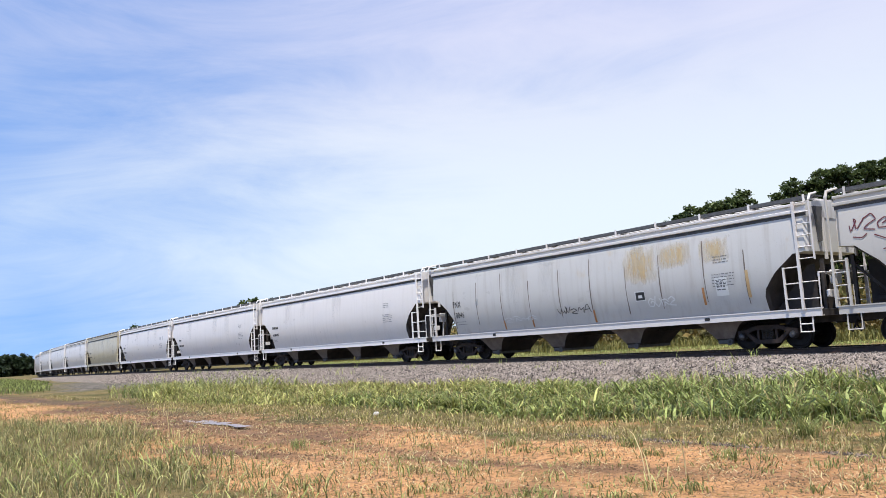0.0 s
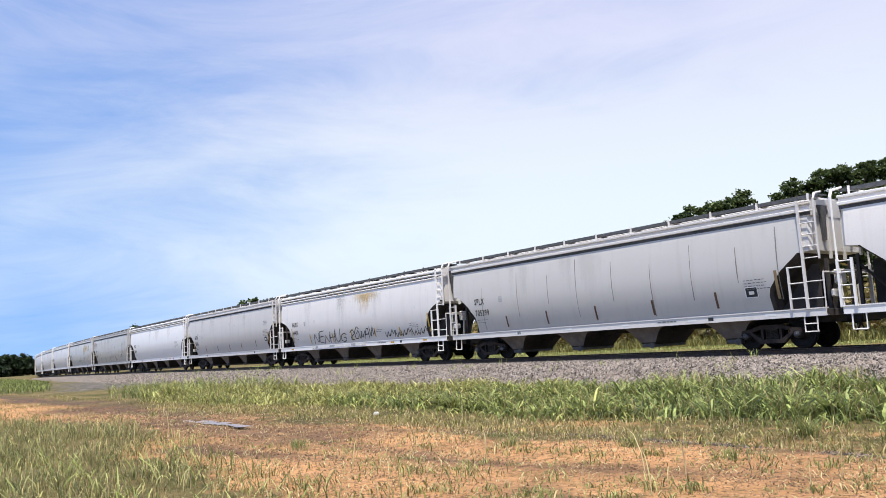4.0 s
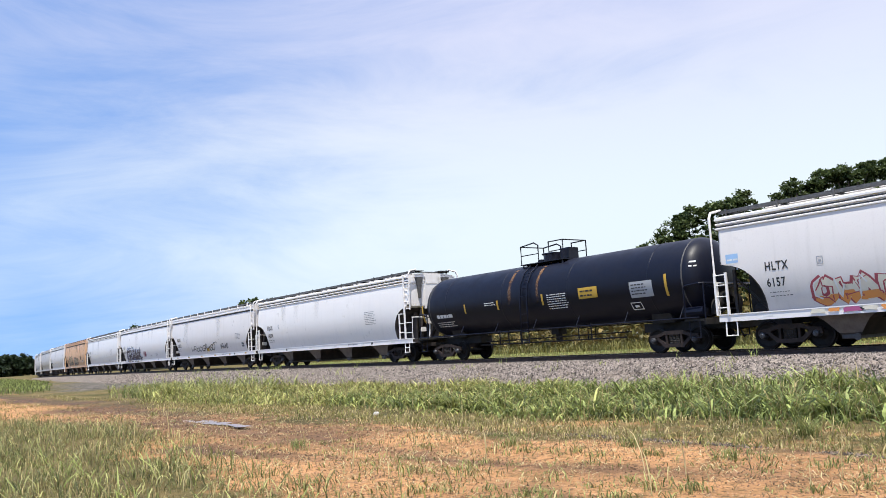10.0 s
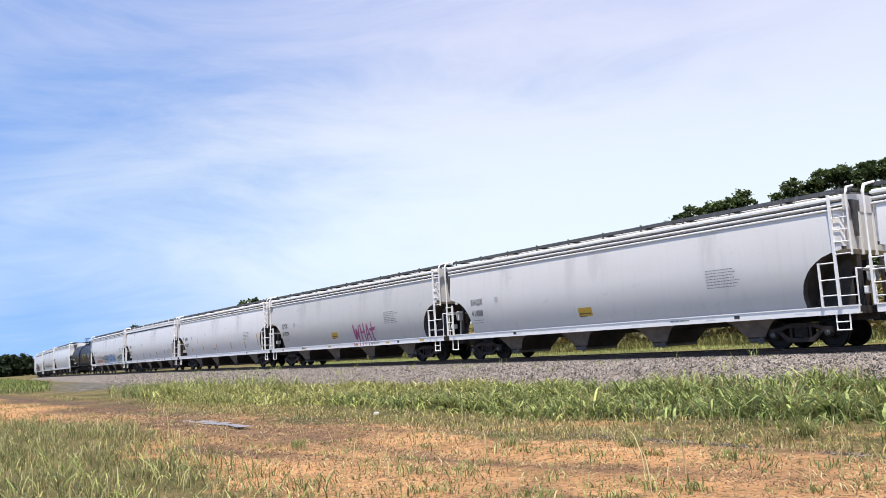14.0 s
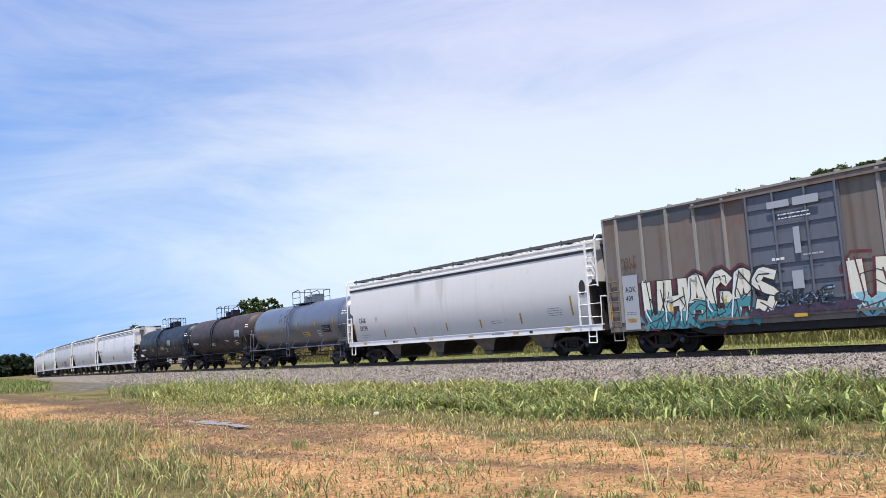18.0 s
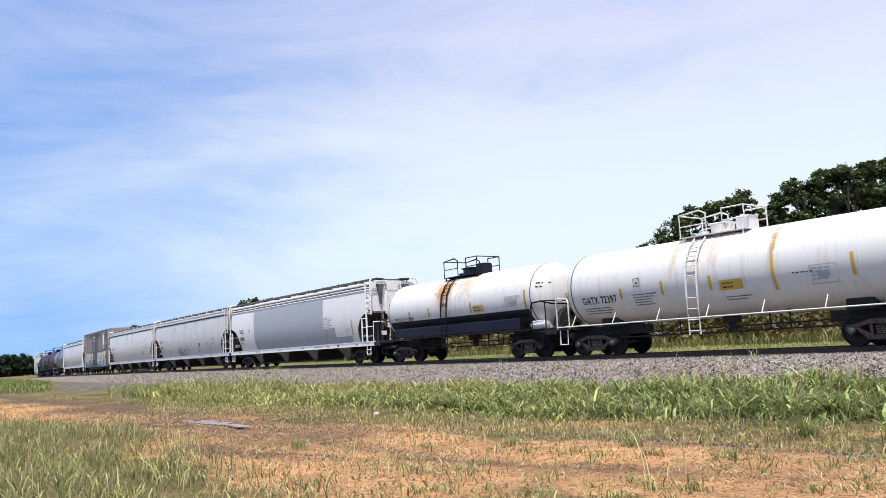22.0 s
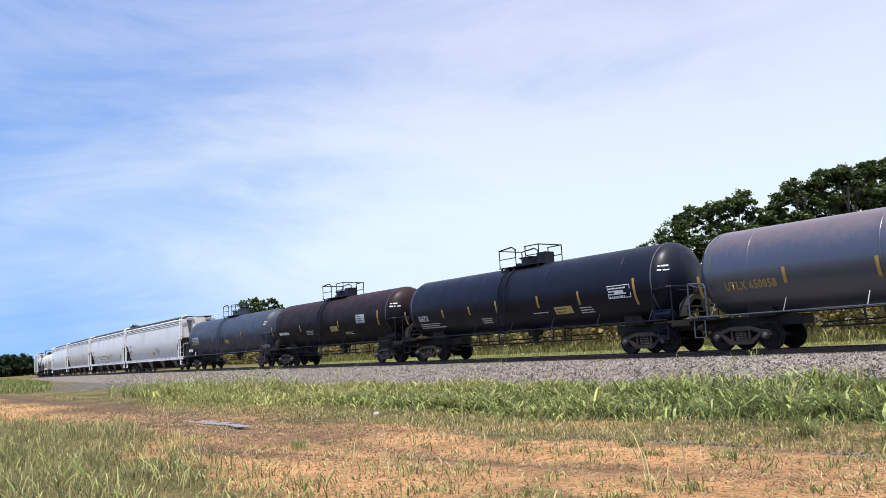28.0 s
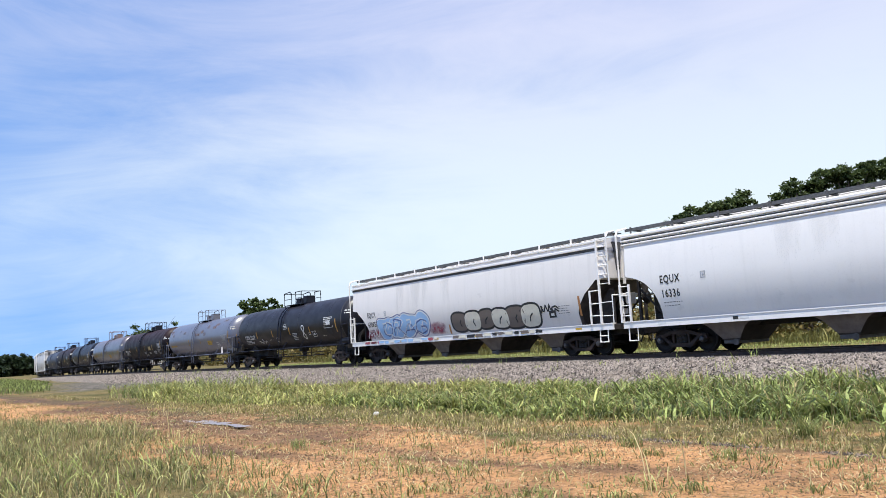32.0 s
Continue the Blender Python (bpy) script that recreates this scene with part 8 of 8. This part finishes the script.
puddle()
rock = Geo()
rock.loft([[(r * math.cos(k * 1.05) * 0.08 * (1 + 0.2 * math.sin(k * 2.3)), r * math.sin(k * 1.05) * 0.07, z * 0.7) for k in range(6)] for z, r in ((-0.02, 0.9), (0.05, 1.0), (0.11, 0.7), (0.13, 0.3))])
stone_ob = tagged(new("stone", rock.mesh("stone", GREY, 50)), "pale white stone lying in the short grass", "stone")
stone_ob.location = (-2.1, 22.2, float(ground_height(np.array([-2.1]), np.array([22.2]))[0]))


def stalk_spots(x, y, rng):
    return in_view(x, y, 0) & (side_of(BAND_FRONT, x, y) < 0), np.ones(len(x))


grass("long_blades", "long arching green blades in the meadow grass", 900, (-9, 1, 7, 15), near_patch, (0.30, 0.55), (0.012, 0.022), (0.4, 1.2), STRIP_BLADES, 24)
grass("dry_stalks", "scattered pale dry stalks standing above the grass", 90, (-9, 8, 8, 22), stalk_spots, (0.3, 0.6), (0.010, 0.018), (0.1, 0.5), STRAW_BLADES, 27)


# ---- loose stones of the ballast ----
def pebble_mesh(name, c, radius, rng, mat):
    n = len(c)
    unit = np.array([(1, 0, 0), (-1, 0, 0), (0, 1, 0), (0, -1, 0), (0, 0, 1), (0, 0, -1)], float)
    r = radius[:, None, None] * rng.uniform(0.55, 1.3, (n, 6, 1))
    v = c[:, None, :] + unit[None] * r + rng.normal(0, 0.15, (n, 6, 3)) * radius[:, None, None]
    tri = np.array([(0, 2, 4), (2, 1, 4), (1, 3, 4), (3, 0, 4), (2, 0, 5), (1, 2, 5), (3, 1, 5), (0, 3, 5)])
    f = (np.arange(n)[:, None, None] * 6 + tri).reshape(-1, 3)
    me = bpy.data.meshes.new(name)
    me.from_pydata(v.reshape(-1, 3).tolist(), [], f.tolist())
    me.materials.append(mat)
    return me


def stones(name, label, n, srange, lat, size, mat, seed):
    rng = np.random.default_rng(seed)
    s, l = rng.uniform(*srange, n), rng.uniform(*lat, n)
    bz = np.interp(l, [p[0] for p in reversed(BED)], [p[1] for p in reversed(BED)])
    h = np.interp(s, LINE_S, LINE_H)
    c = np.stack([np.interp(s, LINE_S, LINE_X) - np.sin(h) * l, np.interp(s, LINE_S, LINE_Y) + np.cos(h) * l, rail_z(s) + bz], 1)
    me = pebble_mesh(name, c, rng.uniform(*size, n), rng, mat)
    tagged(new(name, me), label, "stones", kind="stuff")


def stone_material(name, a, b):
    m, nt, bs = node_mat(name)
    geo = nt.nodes.new("ShaderNodeNewGeometry")
    nt.links.new(blend(nt, geo.outputs["Random Per Island"], a, b), bs.inputs["Base Color"])
    bs.inputs["Roughness"].default_value = 0.9
    return m


STONE = stone_material("crushed_stone", (0.014, 0.011, 0.010), (0.40, 0.335, 0.29))
DEBRIS = stone_material("grey_brown_debris", (0.030, 0.022, 0.017), (0.24, 0.185, 0.145))
CLOD = stone_material("dirt_clods", (0.10, 0.060, 0.035), (0.50, 0.29, 0.16))
MUD_CLOD = stone_material("dark_mud_clods", (0.075, 0.042, 0.022), (0.26, 0.15, 0.08))
stones("ballast_stones", "loose grey crushed stones on the bank", 60000, (-9, 30), (0.9, 5.6), (0.018, 0.056), STONE, 31)
stones("ballast_stones", "loose grey crushed stones further along the bank", 25000, (30, 75), (1.5, 5.6), (0.04, 0.08), STONE, 32)


def clods(name, label, n, muddy, size, mat, seed):
    rng = np.random.default_rng(seed)
    y = 7 + 30 * rng.random(n) ** 1.8
    x = rng.uniform(-0.62, 0.62, n) * y
    rut = rut_depth(x, y)
    ok = (side_of(DIRT_TOP, x, y) < 0.6) & (side_of(DIRT_BOT, x, y) > -0.6) & (clumpy(x, y, 1.6, 4) > 0.5 * rng.random(n))
    ok &= (rut > 0.35 + 0.3 * rng.random(n)) if muddy else (rut < 0.5 * rng.random(n))
    x, y = x[ok], y[ok]
    c = np.stack([x, y, ground_height(x, y)], 1)
    r = rng.uniform(*size, len(x)) * np.clip(y / 11, 0.8, 2)
    tagged(new(name, pebble_mesh(name, c, r, rng, mat)), label, "dirt", kind="stuff")


clods("dirt_clods", "small crumbs of orange dirt and gravel", 40000, False, (0.006, 0.020), CLOD, 33)
clods("mud_clods", "dark crumbs of damp mud in the wheel ruts", 60000, True, (0.008, 0.022), MUD_CLOD, 34)



def litter_spots(x, y, rng):
    bot, band = side_of(DIRT_BOT, x, y), side_of(BAND_FRONT, x, y)
    c = np.clip(clumpy(x, y, 2.3, 6), 0, 1)
    return in_view(x, y) & (bot > -0.5) & (band < 0.3) & (rng.random(len(x)) < 0.08 + 0.9 * c ** 1.5), 0.5 + 0.7 * c


grass("dry_litter", "flattened pale straw and dead grass on the dirt", 90000, (-16, 12, 6.5, 30), litter_spots, (0.03, 0.085), (0.006, 0.013), (1.0, 2.6), STRAW_BLADES, 25)
grass("dry_litter", "brown dead grass and weed stubble on the dirt", 70000, (-16, 12, 6.5, 30), litter_spots, (0.03, 0.10), (0.006, 0.014), (0.6, 2.0), STUBBLE_BLADES, 26)


def debris_line():
    """A broken row of grey clods and gravel thrown up beside the wheel track."""
    rng = np.random.default_rng(36)
    px, py = np.array([2.0, 2.5, 3.2, 4.1, 5.2, 6.4]), np.array([14.9, 14.1, 12.8, 11.6, 10.0, 8.3])
    u = rng.uniform(0, 5, 700)
    u = u[np.sin(u * 7.0) + 0.6 * np.sin(u * 17.0) > -0.3]
    x = np.interp(u, range(6), px) + rng.normal(0, 0.07, len(u))
    y = np.interp(u, range(6), py) + rng.normal(0, 0.10, len(u))
    c = np.stack([x, y, ground_height(x, y) + 0.005], 1)
    tagged(new("debris", pebble_mesh("debris", c, rng.uniform(0.012, 0.040, len(u)), rng, DEBRIS)), "row of grey gravel and clods beside the dirt track", "gravel", kind="stuff")


debris_line()


def tufts():
    """Separate little tufts of green and yellowed grass standing on the dirt."""
    rng = np.random.default_rng(35)
    cy = 8 + 22 * rng.random(420) ** 1.6
    cx = rng.uniform(-0.6, 0.6, 420) * cy
    ok = (side_of(BAND_FRONT, cx, cy) < 0) & (side_of(DIRT_BOT, cx, cy) > 0)
    cx, cy = cx[ok], cy[ok]
    many = rng.integers(6, 30, len(cx))
    tall = rng.uniform(0.05, 0.15, len(cx)) * np.where(rng.random(len(cx)) < 0.1, 1.8, 1)
    # a few larger, darker clumps
    for bx, by, hgt, n in ((5.36, 12.3, 0.42, 150), (2.6, 12.0, 0.22, 70), (0.9, 13.2, 0.2, 60), (6.2, 11.4, 0.3, 90), (-3.0, 15.4, 0.2, 60), (3.4, 10.2, 0.2, 60)):
        cx, cy, many, tall = np.append(cx, bx), np.append(cy, by), np.append(many, n), np.append(tall, hgt)
    x, y, h = np.repeat(cx, many), np.repeat(cy, many), np.repeat(tall, many)
    x, y = x + rng.normal(0, 0.09, len(x)), y + rng.normal(0, 0.09, len(x))
    h = h * rng.uniform(0.4, 1.1, len(x))
    me = blade_mesh("grass_tufts", x, y, ground_height(x, y) - 0.01, h, rng.uniform(0.007, 0.016, len(x)), rng.uniform(0.3, 1.3, len(x)), MIXED_BLADES, rng)
    tagged(new("grass_tufts", me), "small green grass tufts on the bare dirt", "grass", kind="stuff")


tufts()


# ---- motion of the train ----
# seconds by which the train runs early or late against even speed
LAG = {0: -0.043, 1: -0.035, 2: -0.046, 3: 0.042, 4: 0.038, 5: 0.022, 6: 0.007, 7: -0.007, 8: 0.04, 9: 0.036, 10: 0.001, 11: -0.007, 12: -0.012, 13: -0.009,
       14: -0.021, 15: -0.035, 16: -0.05, 17: -0.051, 18: -0.005, 19: 0.032, 20: 0.028, 21: 0.02, 22: 0.004, 23: 0.005, 24: -0.008, 25: 0.037, 26: 0.025, 27: 0.008,
       28: 0.005, 29: 0.004, 30: -0.012, 31: -0.041, 32: -0.052}


def motions():
    for car, L, s0 in TRAIN.values():
        rows = []
        for t, lag in LAG.items():
            s = s0 + SPEED * (t + lag)
            a, b = on_line(s + L / 2 - 2.0), on_line(s - L / 2 + 2.0)
            d = a - b
            m = Matrix.Translation((a + b) / 2) @ Matrix.Rotation(math.atan2(d.y, d.x), 4, "Z") @ Matrix.Rotation(-math.asin(d.z / d.length), 4, "Y")
            rows.append((t, m))
        walk(car, rows)


motions()
